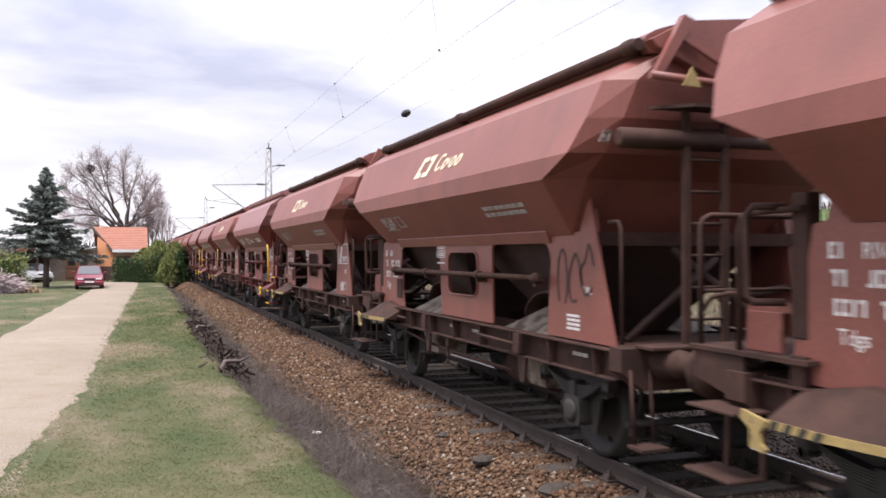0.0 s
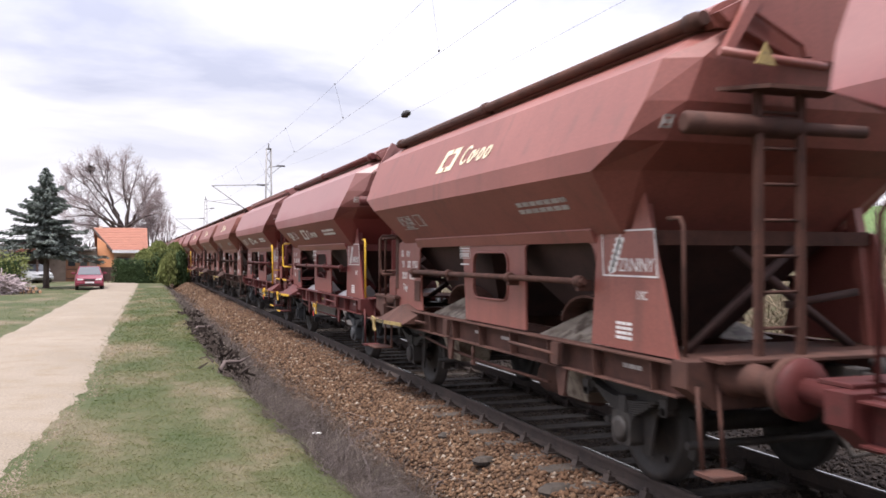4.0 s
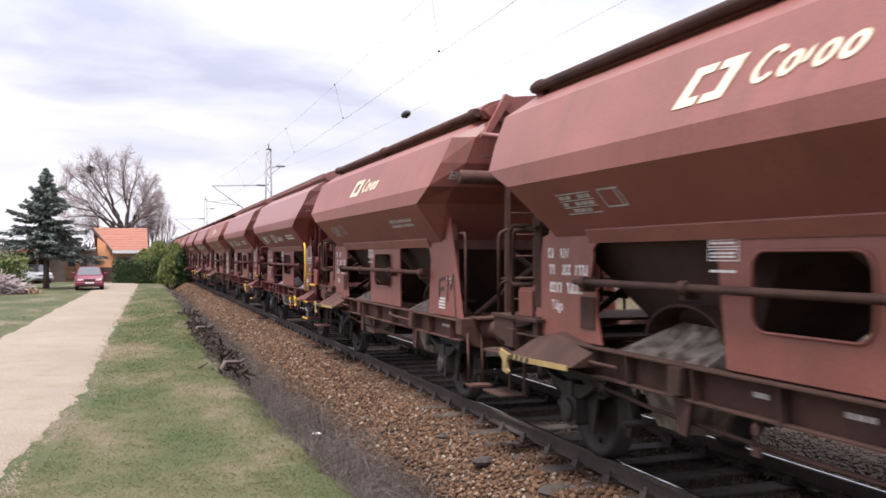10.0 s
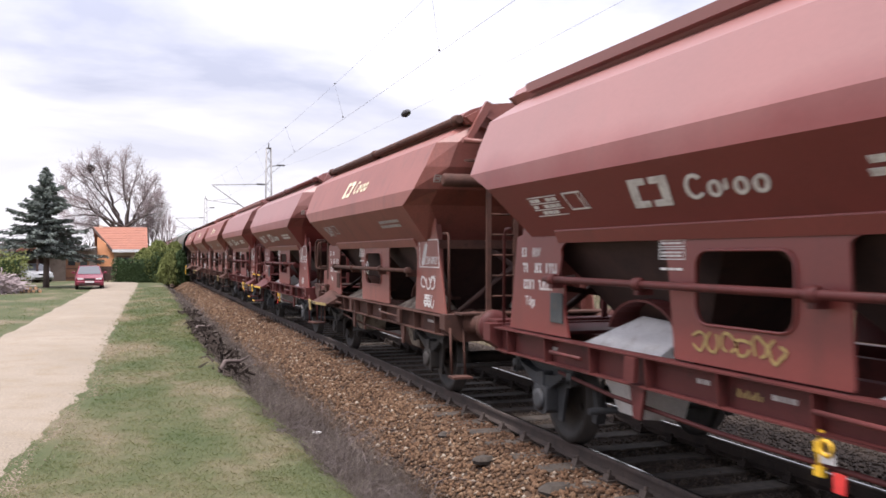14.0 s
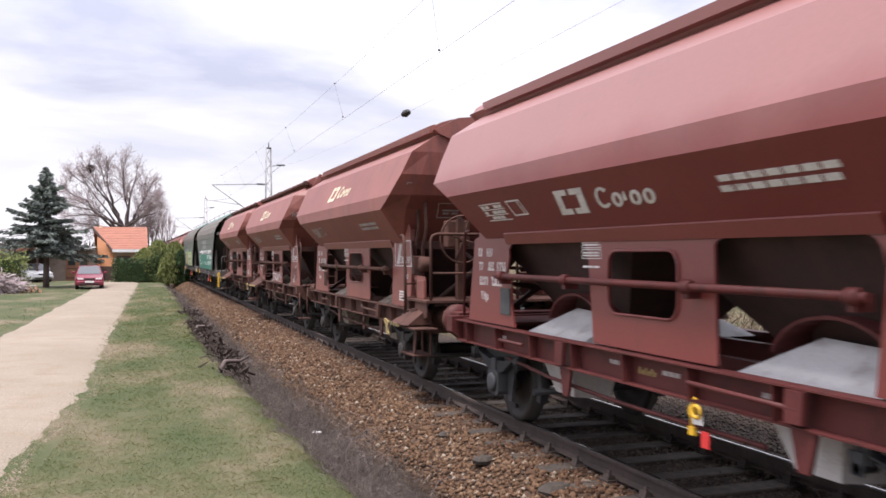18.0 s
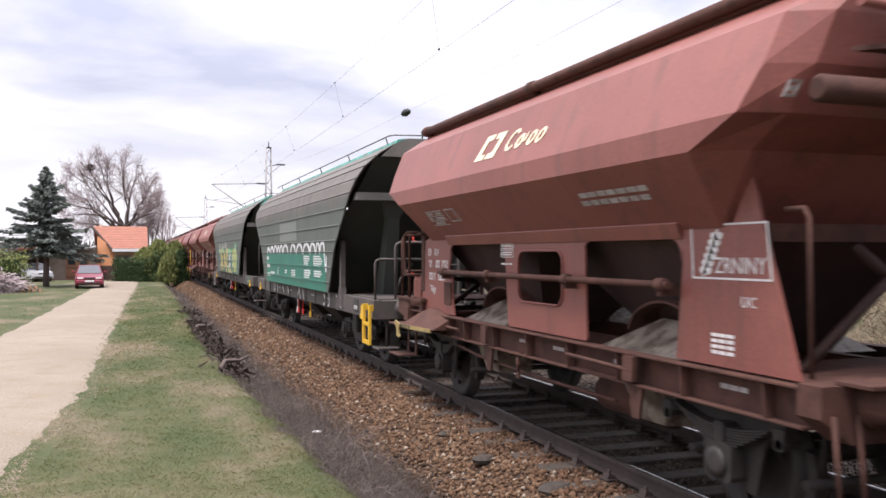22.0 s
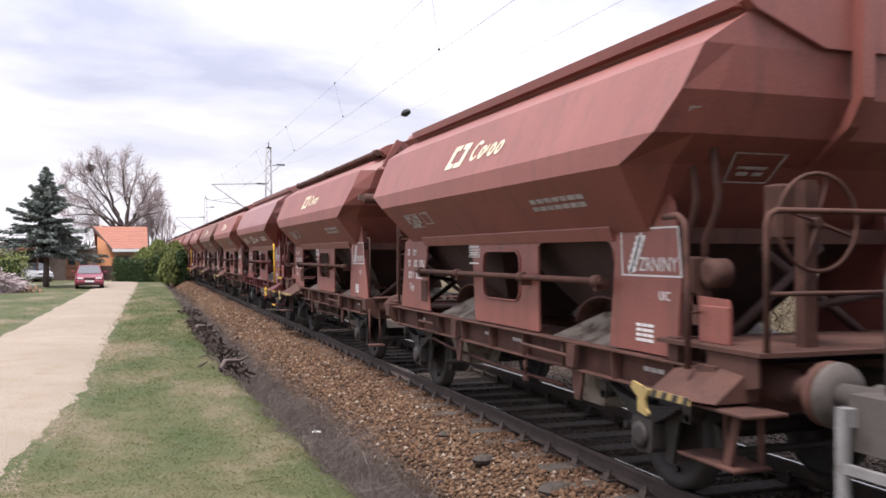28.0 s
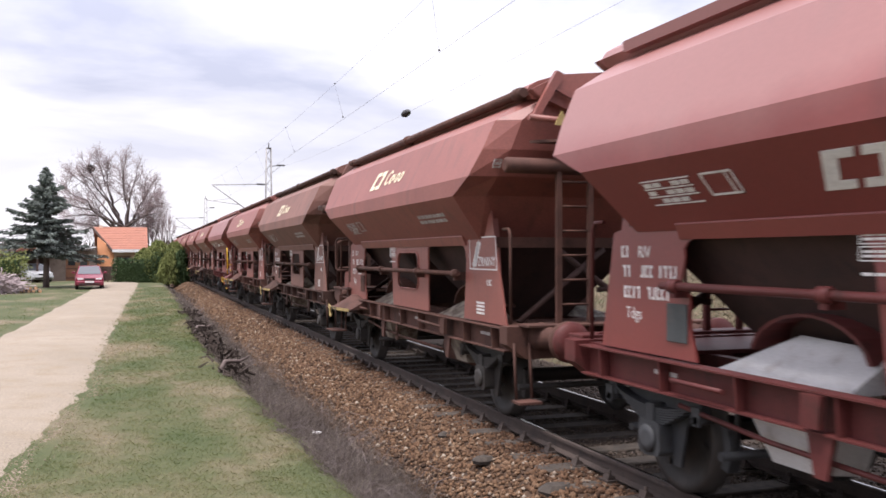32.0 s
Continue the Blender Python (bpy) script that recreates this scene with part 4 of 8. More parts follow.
def railing_mesh(bm):
    for x0, x1, y in ((-1.17, -0.12, 4.56), (0.12, 1.17, 4.56)):
        r = 0.08
        tube(bm, [(x0, y, 1.28), (x0, y, 2.12), (x0 + 0.02, y, 2.17), (x0 + r, y, 2.20), (x1 - r, y, 2.20), (x1 - 0.02, y, 2.17), (x1, y, 2.12), (x1, y, 1.28)], 0.022, 8)
        tube(bm, [(x0, y, 1.66), (x1, y, 1.66)], 0.016, 6)


def brake_column_mesh(bm):
    box(bm, 0.62, 0.72, 4.30, 4.40, 1.285, 2.42)
    box(bm, 0.50, 0.84, 4.12, 4.30, 2.02, 2.40, 0.015)


def brake_wheel_mesh(bm):
    c, r = (0.67, 4.46, 2.13), 0.33
    tube(bm, [(c[0] + r * math.cos(a), c[1], c[2] + r * math.sin(a)) for a in np.linspace(0, 2 * math.pi, 25)[:-1]], 0.015, 6, closed=True)
    for k in range(4):
        a = k * 1.571 + 0.3
        tube(bm, [c, (c[0] + r * math.cos(a), c[1] - 0.02, c[2] + r * math.sin(a))], 0.012, 5)
    tube(bm, [(c[0], 4.36, c[2]), (c[0], 4.48, c[2])], 0.035, 8)


def s_pipe(y, x):
    def made(bm):
        tube(bm, [(x, y, 2.74), (x, y + 0.02, 2.50), (x, y + 0.06, 2.34), (x, y + 0.02, 2.20), (x, y - 0.10, 2.02), (x, y - 0.11, 1.60)], 0.028, 8)
    return made


def gearbox_mesh(bm):
    lathe(bm, [(1.12, 0.06), (1.10, 0.11), (0.96, 0.11), (0.94, 0.06)], (0, 3.86, 1.78), "x", 14)
    box(bm, 0.98, 1.16, 3.62, 3.74, 1.62, 1.90, 0.015)
    box(bm, 1.0, 1.12, 3.69, 3.76, 1.40, 1.64)


def end_sign_mesh(bm):
    o, i = [(-0.24, 0.15), (0.24, 0.15), (0.20, -0.15), (-0.20, -0.15)], [(-0.225, 0.138), (0.225, 0.138), (0.188, -0.138), (-0.188, -0.138)]
    for k in range(4):
        j = (k + 1) % 4
        slab(bm, [o[k], o[j], i[j], i[k]], "y", -0.006, -0.002)
    box(bm, -0.14, 0.12, -0.006, -0.002, -0.01, 0.015)
    box(bm, -0.12, -0.03, -0.006, -0.002, -0.075, -0.04), box(bm, 0.02, 0.11, -0.006, -0.002, -0.075, -0.04)


def ladder_mesh(bm):
    for x in (-0.68, -0.30):
        box(bm, x - 0.03, x + 0.03, -4.22, -4.17, 1.17, 3.14)


def rung_mesh(bm):
    tube(bm, [(-0.66, -4.195, 0), (-0.32, -4.195, 0)], 0.014, 6)


def landing_mesh(bm):
    slab(bm, [(-0.98, -4.10), (-0.70, -4.36), (-0.10, -4.36), (0.0, -4.10)], "z", 3.12, 3.15)


def cross_tube_mesh(bm):
    lathe(bm, [(-1.30, 0.06), (-1.28, 0.085), (-0.30, 0.085), (-0.28, 0.05), (0.35, 0.05)], (0, -4.16, 2.87), "x", 12)


def roof_frame_mesh(bm):
    slab(bm, [(-1.00, 3.40), (-0.92, 3.40), (-0.62, 3.86), (-0.72, 3.90)], "y", -4.24, -4.16)
    tube(bm, [(-1.05, -4.24, 3.38), (-0.10, -4.24, 3.33)], 0.035, 8)
    slab(bm, [(-0.74, 3.70), (-0.66, 3.72), (-0.22, 3.52), (-0.20, 3.40), (-0.27, 3.40), (-0.29, 3.48)], "y", -4.23, -4.18)


def triangle_mesh(bm):
    slab(bm, [(-0.78, 3.30), (-0.60, 3.29), (-0.69, 3.46)], "y", -4.30, -4.285)


def end_step_mesh(bm):
    box(bm, -1.12, 1.12, -4.38, -4.10, 1.15, 1.18, 0.005)
    box(bm, -1.24, -0.98, -4.42, -4.20, 0.36, 0.385)
    for x in (-1.20, -1.02):
        tube(bm, [(x, -4.18, 0.98), (x, -4.24, 0.40)], 0.016, 6)


def end_grab_mesh(bm):
    tube(bm, [(-1.12, -3.70, 2.20), (-1.12, -3.86, 2.20), (-1.12, -3.90, 2.14), (-1.12, -3.92, 1.16)], 0.018, 6)


NUMBER_ROWS = ((1.895, ((3.35, 3.22),)), (1.735, ((3.33, 3.20), (3.06, 2.88), (2.80, 2.56))), (1.565, ((3.31, 3.03), (2.96, 2.64))))
BAR_SHAPES = ([(0, 0), (0.044, 0), (0.044, 0.022), (0.020, 0.022), (0.020, 0.076), (0.044, 0.076), (0.044, 0.098), (0, 0.098)],
              [(0, 0), (0.044, 0), (0.044, 0.098), (0.024, 0.098), (0.024, 0.022), (0, 0.022)],
              [(0, 0.076), (0.024, 0.076), (0.024, 0), (0.044, 0), (0.044, 0.098), (0, 0.098)],
              [(0.010, 0), (0.034, 0), (0.034, 0.098), (0.010, 0.098)])


def number_bar(k):
    """A plain bar shape that stands for one figure of the number."""
    def made(bm):
        slab(bm, [(-u, v) for u, v in BAR_SHAPES[k]], "x", -1.1545, -1.151)
    return made


def frame_mark_mesh(bm):
    # white box round the grain sign, with an ear of corn
    y0, y1, z0, z1 = -2.76, -3.52, 1.74, 2.13
    w = 0.014
    box(bm, -1.1545, -1.151, y1, y0, z0, z0 + w), box(bm, -1.1545, -1.151, y1 + 0.04, y0, z1 - w, z1)
    slab(bm, [(y0, z0 + w), (y0 - w, z0 + w), (y0 - w + 0.02, z1 - w), (y0 + 0.02, z1 - w)], "x", -1.1545, -1.151)
    slab(bm, [(y1, z0 + w), (y1 + w, z0 + w), (y1 + w + 0.04, z1 - w), (y1 + 0.04, z1 - w)], "x", -1.1545, -1.151)
    for k in range(6):
        for s in (-1, 1):
            cy, cz = -2.90 - k * 0.022 + s * 0.026, 1.80 + k * 0.048
            slab(bm, [(cy + 0.036 * math.cos(a), cz + 0.03 * math.sin(a) + 0.01 * s * math.cos(a)) for a in np.linspace(0, 6.28, 9)[:-1]], "x", -1.1545, -1.151)
    slab(bm, [(-2.86, 1.76), (-2.88, 1.76), (-3.03, 2.09), (-3.01, 2.09)], "x", -1.1545, -1.151)


def small_marks_mesh(bm):
    def bars(y, z, wid, hgt, rows):
        for k in range(rows):
            zz = z + hgt * k / rows
            n = 3
            for j in range(n):
                w = wid / n
                box(bm, -1.1545, -1.151, y - (j + 0.86) * w, y - j * w, zz, zz + hgt / rows * 0.6)
    for z in (1.88, 1.975, 2.07):
        box(bm, -1.1545, -1.151, 0.46, 0.80, z, z + 0.007), box(bm, -1.1545, -1.151, 0.46, 0.80, z + 0.078, z + 0.085)
        for yy in (0.46, 0.793):
            box(bm, -1.1545, -1.151, yy, yy + 0.007, z + 0.007, z + 0.078)
        bars(0.77, z + 0.022, 0.28, 0.05, 2)
    bars(0.40, 2.04, 0.34, 0.034, 1), bars(0.78, 1.80, 0.30, 0.03, 1)
    bars(-2.98, 1.22, 0.26, 0.16, 4)


SILL_NOTICES = ((2.9, 0.32), (0.35, 0.16), (-0.45, 0.24), (-1.6, 0.12), (-3.05, 0.30))


def sill_notice(y, w):
    def made(bm):
        for k in range(3):
            box(bm, -1.1295, -1.1255, y - w * (k + 0.85) / 3, y - w * k / 3, 0.985, 1.02)
    return made


def ribbon(bm, pts, width, x0, x1):
    """One flat brush stroke of even width along points (y, z), in one piece."""
    rows = []
    for k, p in enumerate(pts):
        a, b = Vector(pts[max(k - 1, 0)]), Vector(pts[min(k + 1, len(pts) - 1)])
        d = (b - a).normalized() if (b - a).length > 1e-6 else Vector((1, 0))
        n = Vector((-d.y, d.x)) * width / 2
        rows.append([bm.verts.new((x, p[0] + s_ * n.x, p[1] + s_ * n.y)) for x, s_ in ((x0, 1), (x0, -1), (x1, -1), (x1, 1))])
    for a, b in zip(rows, rows[1:]):
        for k in range(4):
            bm.faces.new((a[k], a[(k + 1) % 4], b[(k + 1) % 4], b[k]))
    bm.faces.new(rows[0][::-1]), bm.faces.new(rows[-1])


def curl(y, w, z0, z1, r):
    """An unreadable spray-paint loop inside one letter's field."""
    m, phase = r.randrange(6, 9), r.uniform(0, 6)
    knots = [(y + w * (0.5 + 0.60 * r.uniform(0.5, 1.05) * math.cos(phase + q * 6.28 / m)), (z0 + z1) / 2 + (z1 - z0) * 0.5 * r.uniform(0.45, 1.05) * math.sin(phase + q * 6.28 / m)) for q in range(m)]
    out = []
    for k in range(m - 1):
        p0, p1, p2, p3 = (Vector(knots[max(0, min(m - 1, k + o))]) for o in (-1, 0, 1, 2))
        for t in (0.0, 0.25, 0.5, 0.75):
            out.append(tuple(0.5 * (2 * p1 + (p2 - p0) * t + (2 * p0 - 5 * p1 + 4 * p2 - p3) * t * t + (3 * p1 - p0 - 3 * p2 + p3) * t ** 3)))
    return out + [knots[-1]]


def scrawl(y0, y1, z0, z1, mat, seed, label, width=0.022, letters=6):
    """A spray-paint scrawl that cannot be read, stroke by stroke, on the lane-side panels."""
    def put(wagon):
        r = random.Random(seed)
        w = (y1 - y0) / letters
        for k in range(letters):
            pts = curl(y0 + w * k, w, z0, z1, r)
            part("spray_stroke", ("scrawl", seed, k), lambda bm: ribbon(bm, pts, width, -1.1575, -1.1548), mat, wagon, label)
    return put


# strokes of drawn letters in a field one wide and one high
STROKES = {"S": [[(0.95, 0.95), (0.5, 1.0), (0.15, 0.85), (0.25, 0.6), (0.75, 0.42), (0.8, 0.15), (0.4, 0.0), (-0.15, 0.05)]], "T": [[(0.0, 0.98), (1.0, 0.92)], [(0.5, 0.95), (0.55, 0.0)]],
           "R": [[(0.1, 0.0), (0.15, 0.95), (0.6, 1.0), (0.8, 0.75), (0.6, 0.5), (0.2, 0.48), (0.95, 0.0)]], "A": [[(0.0, 0.0), (0.45, 1.0), (0.95, 0.0)], [(0.15, 0.32), (0.8, 0.30)]],
           "Y": [[(0.0, 1.0), (0.5, 0.45)], [(1.05, 1.0), (0.5, 0.45), (0.3, -0.1)]], "?": [[(0.0, 0.7), (0.35, 1.05), (1.1, 0.35)], [(0.45, 0.02), (0.55, 0.08), (0.6, 0.0), (0.5, -0.05), (0.45, 0.02)]],
           "F": [[(0.1, 0.0), (0.1, 0.8), (0.9, 0.9)], [(0.1, 0.45), (0.75, 0.5)]], "M": [[(0.0, 0.0), (0.05, 1.0), (0.45, 0.45), (0.75, 1.05), (1.1, -0.6)]]}


def sprayed(text, y0, y1, z0, z1, mat, label, width=0.022):
    """A sprayed word on the lane-side panels, stroke by stroke."""
    def put(wagon):
        w = (y1 - y0) / len(text)
        for k, c in enumerate(text):
            for q, run_ in enumerate(STROKES[c]):
                pts = [(y0 + w * (k + 0.08 + 0.84 * u), z0 + (z1 - z0) * v) for u, v in run_]
                part("spray_stroke", ("sprayed", text, k, q), lambda bm: ribbon(bm, pts, width, -1.1575, -1.1548), mat, wagon, label)
    return put


def on_slope(lower, upper):
    """Pose of a flat sign (x to the right, z up, facing -y) laid on the camera-side slope between two hopper rings."""
    (w0, _, z0), (w1, _, z1) = lower, upper
    ang = math.atan2(w0 - w1, z1 - z0)
    return Matrix.Translation((-w0, 0, z0)) @ Matrix.Rotation(ang, 4, "Y") @ Matrix.Rotation(radians(-90), 4, "Z")


UPPER_SLOPE, LOWER_SLOPE = on_slope(HOPPER[2], HOPPER[4]), on_slope(HOPPER[0], HOPPER[1])


def logo_mesh(bm):
    # slanted frame with two notches, then a word drawn as plain rounded shapes
    def sl(u, v):
        return (u + v * 0.32, v)
    for pts in ([(0, 0), (0.17, 0), (0.17, 0.07), (0.085, 0.07), (0.085, 0.24), (0.17, 0.24), (0.17, 0.31), (0, 0.31)], [(0.21, 0.07), (0.21, 0), (0.38, 0), (0.38, 0.31), (0.21, 0.31), (0.21, 0.24), (0.295, 0.24), (0.295, 0.07)]):
        slab(bm, [sl(u - 0.05, v) for u, v in pts], "y", -0.006, -0.003)
    # open ring, rings and a stem
    for cu, w, lo, hi, a0, a1 in ((0.55, 0.085, 0.035, 0.285, 40, 320), (0.705, 0.058, 0.035, 0.205, 0, 360), (0.805, 0.030, 0.035, 0.205, 90, 200), (0.905, 0.058, 0.035, 0.205, 0, 360), (1.045, 0.060, 0.035, 0.205, 0, 360)):
        n, t = 14, 0.036
        cz, hz = (lo + hi) / 2, (hi - lo) / 2
        rim = [(math.cos(radians(a0 + (a1 - a0) * k / n)), math.sin(radians(a0 + (a1 - a0) * k / n))) for k in range(n + 1)]
        for (c0, s0), (c1, s1) in zip(rim, rim[1:]):
            slab(bm, [sl(cu + w * c0, cz + hz * s0), sl(cu + w * c1, cz + hz * s1), sl(cu + (w - t) * c1, cz + (hz - t) * s1), sl(cu + (w - t) * c0, cz + (hz - t) * s0)], "y", -0.006, -0.003)
    bmesh.ops.remove_doubles(bm, verts=bm.verts, dist=1e-5)


def grid_mark_mesh(bm):
    for k in range(4):
        box(bm, 0, 0.48, -0.006, -0.003, 0.055 * k, 0.055 * k + 0.008)
    for k in range(3):
        for j in range(5):
            if (j * 3 + k) % 4:
                box(bm, 0.02 + j * 0.09, 0.02 + j * 0.09 + 0.075, -0.006, -0.003, 0.055 * k + 0.016, 0.055 * k + 0.044)
    for z in (0.03, 0.165):
        box(bm, 0.58, 0.84, -0.006, -0.003, z, z + 0.012)
    for x in (0.58, 0.78, 0.83):
        box(bm, x, x + 0.012, -0.006, -0.003, 0.03, 0.17)


def two_lines_mesh(bm):
    for z in (0.0, 0.075):
        for k in range(7):
            box(bm, k * 0.085 + z * 0.3, k * 0.085 + 0.07 + z * 0.3, -0.006, -0.003, z, z + 0.045)


def end_square_mesh(bm):
    lo, hi = 3.925, 3.995
    for z0, z1, x0, x1 in ((2.86, 2.875, -1.34, -1.25), (2.935, 2.95, -1.34, -1.25), (2.875, 2.935, -1.34, -1.325), (2.875, 2.935, -1.265, -1.25), (2.89, 2.92, -1.315, -1.275)):
        y0, y1 = lo + (hi - lo) * (z0 - 2.86) / 0.09, lo + (hi - lo) * (z1 - 2.86) / 0.09
        loft(bm, [[(x0, y0 + 0.004, z0), (x1, y0 + 0.004, z0), (x1, y0 - 0.01, z0), (x0, y0 - 0.01, z0)], [(x0, y1 + 0.004, z1), (x1, y1 + 0.004, z1), (x1, y1 - 0.01, z1), (x0, y1 - 0.01, z1)]])


END_SLOPE = Matrix.Translation((0, 3.852, 2.76)) @ Matrix.Rotation(radians(-46), 4, "X") @ Matrix.Rotation(radians(180), 4, "Z")


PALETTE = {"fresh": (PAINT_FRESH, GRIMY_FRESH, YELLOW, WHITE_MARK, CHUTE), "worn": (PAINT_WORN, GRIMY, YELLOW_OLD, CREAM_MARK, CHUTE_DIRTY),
           "rust": (PAINT_RUST, GRIMY_RUST, YELLOW_OLD, CREAM_MARK, CHUTE_DIRTY), "dust": (PAINT_GREY, GRIMY, YELLOW_OLD, CREAM_MARK, CHUTE_DIRTY)}
LABELS = {"fresh": "freshly painted red-brown hopper wagon with white lettering", "worn": "worn brown hopper wagon with dirty underframe",
          "rust": "faded orange-brown hopper wagon with dirty underframe", "dust": "dusty grey-brown hopper wagon with dirty underframe"}
MX = Matrix.Diagonal((-1, 1, 1, 1))
MY = Matrix.Diagonal((1, -1, 1, 1))
TURN = pose(0, 0, 0, 0, 0, 180)
WHEELSETS = []


def wheelset(wagon, y, mats=(RUNNING, BLACK_STEEL)):
    ws = part("wheelset", "axle", axle_mesh, mats[1], wagon, m=pose(0, y, 0.46))
    for s in (-1, 1):
        w = part("wheel", "wheel%+d" % s, (lambda bm: wheel_mesh(bm)) if s < 0 else (lambda bm: (wheel_mesh(bm), bmesh.ops.scale(bm, vec=(-1, 1, 1), verts=bm.verts))), mats[0], ws, m=pose(s * 0.752, 0, 0))
    WHEELSETS.append((ws, y))
    return ws


def mirrored(build):
    def made(bm):
        build(bm)
        bmesh.ops.scale(bm, vec=(-1, 1, 1), verts=bm.verts)
    return made


def flipped(build):
    def made(bm):
        build(bm)
        bmesh.ops.scale(bm, vec=(1, -1, 1), verts=bm.verts)
    return made


def hopper_wagon(kind, ladder_right, handrail=True, edges=True, logo_low=None, tags=(), sign=True):
    """kind: a palette; ladder_right: the ladder end leads; the lettering always reads on the lane's side."""
    body, under, bright, mark, chute = PALETTE[kind]
    gear = RUNNING_CLEAN if kind == "fresh" else RUNNING
    wagon = tagged(new("hopper_wagon"), LABELS[kind] + (", ladder end leading" if ladder_right else ", brake platform leading"), "railway wagon", "wagons of the freight train")
    turn = Matrix.Identity(4) if ladder_right else TURN

    def p(name, build, mat, m=None, label="", parent=None, at=turn):
        return part(name, build, build, mat, parent or wagon, label, (at @ m) if m is not None else at.copy())

    def both(name, build, mat, label="", y=None):
        """The same part on both long sides."""
        for k in (0, 1):
            b = build if not k else mirrored(build)
            for yy in (y if y is not None else (0,)):
                part(name, (build, k), b, mat, wagon, label, turn @ pose(0, yy, 0))

    lane = Matrix.Identity(4)
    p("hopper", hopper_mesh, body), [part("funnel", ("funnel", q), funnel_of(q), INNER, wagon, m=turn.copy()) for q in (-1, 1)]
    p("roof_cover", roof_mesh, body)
    rt = p("roof_tube", roof_tube_mesh, under)
    for y in (-3.85, 0.3, 3.85):
        part("clamp", "roof_clamp", roof_clamp_mesh, under, rt, m=pose(0, y, 0))
    p("roof_strip", roof_strip_mesh, body)
    for s in (0, 1):
        p("gable_plate", gable_mesh, body, TURN if s else None)
    p("duct", duct_mesh, body)
    # lettered side panels, the same on both sides
    for k in (0, 1):
        at = TURN if k else lane
        for nm, b in (("number_panel", left_panel_mesh), ("window_panel", window_panel_mesh), ("sign_panel", right_panel_mesh if ladder_right == (k == 0) else short_panel_mesh), ("panel_header", header_mesh)):
            p(nm, b, body, at=at)
        rod = p("control_rod", rod_mesh, under, at=at)
        for y in (2.45, 0.95, -0.95, -2.50):
            part("bearing", "rod_bearing", rod_bearing_mesh, under, rod, m=pose(0, y, 0))
        for y in (1.65, -1.80):
            p("discharge_chute", chute_mesh, chute, pose(0, y, 0), "pale discharge chute", at=at)
            p("gate_drum", drum_mesh, under, pose(0, y, 0), at=at)
        sill = p("side_sill", sill_mesh, under, at=at)
        for i in range(9):
            part("rib", "sill_rib", sill_rib_mesh, under, sill, m=pose(0, -3.6 + i * 0.9, 0))
        lever_y = 0.25 if ladder_right else -0.92
        lv = p("brake_lever", lever_mesh, bright if kind == "fresh" else under, pose(0, lever_y, -0.04), "painted changeover lever" if kind == "fresh" else "", at=at)
        if kind == "fresh":
            for nm, b, mt, lb in (("tag_plate", tag_plate_mesh, WHITE_MARK, "small white plate"), ("tag_flag", tag_flag_mesh, SIGNAL_RED, "red flag plate"), ("tag_wheel", tag_wheel_mesh, YELLOW, "small yellow handwheel")):
                part(nm, (nm, ladder_right), b if ladder_right else flipped(b), mt, wagon, lb, at @ pose(0, lever_y, -0.04))
            p("sill_scribble", sill_scribble_mesh, YELLOW_OLD, pose(0, 0, 0), at=at)
        p("pipe_run", pipe_run_mesh, under, at=at)
        for y in (-2.05, 1.05):
            p("gate_bracket", bracket_mesh, under, pose(0, y, 0), at=at)
        for s in (-3.0, 3.0):
            p("axle_guard", guard_mesh, gear, pose(0, s, 0), at=at), p("leaf_spring", spring_mesh, gear, pose(0, s, 0), at=at)
            p("axlebox", axlebox_mesh, gear, pose(0, s, 0), at=at)
            for k2 in (1, -1):
                part("spring_shackle", ("shackle", k2), shackle_mesh if k2 > 0 else flipped(shackle_mesh), gear, wagon, m=at @ pose(0, s, 0))
                part("brake_shoe", ("shoe", k2), shoe_mesh if k2 > 0 else flipped(shoe_mesh), gear, wagon, m=at @ pose(0, s, 0))
    p("air_tank", tank_mesh, under), p("deck", floor_mesh, under)
    for s in (0, 1):
        at = turn @ TURN if s else turn
        p("headstock", headstock_mesh, under, at=at), p("draw_hook", hook_mesh, gear, at=at), p("brake_hose", hose_mesh, BLACK_STEEL, at=at)
        for x in (-0.875, 0.875):
            bf = p("buffer", buffer_mesh, under, pose(x, 0, 0), at=at)
            part("buffer_head", "buffer_head", buffer_head_mesh, under, bf)
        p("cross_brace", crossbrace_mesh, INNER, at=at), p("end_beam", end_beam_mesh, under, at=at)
        for k in (0, 1):
            part("corner_post", "corner_post" + ("", "_far")[k], corner_post_mesh if not k else mirrored(corner_post_mesh), body, wagon, m=at.copy())
    for y in (-3.0, 3.0):
        wheelset(wagon, y)
        p("brake_beam", brake_beam_mesh, gear, pose(0, y + 0.62, 0)), p("brake_beam", brake_beam_mesh, gear, pose(0, y - 0.62, 0))
    # brake platform end
    p("platform", platform_mesh, under), p("railing", railing_mesh, under)
    for nm, near_b, far_b, mt, lb in (
            ("apron", apron_mesh, far_apron_mesh, under, ""), ("step", step_mesh, far_step_mesh, under, ""), ("towing_hook", hook_plate_mesh, far_hook_mesh, bright, "yellow towing hook"),
            ("apron_edge", apron_edge_mesh, far_apron_edge_mesh, bright, "black and yellow warning edge"), ("warning_stripes", hazard_mesh, far_hazard_mesh, BLACK, "")) + ((
            ("step_edge", step_edge_mesh, far_step_edge_mesh, YELLOW, "yellow step edge"), ("step_edge", low_edge_mesh, far_low_edge_mesh, YELLOW, "yellow step edge")) if edges else ()):
        p(nm, far_b, mt, label=lb), part(nm, near_b, mirrored(near_b), mt, wagon, lb, turn.copy())
    both("gusset_plate", gusset_mesh, body), p("side_railing", far_railing_mesh, under)
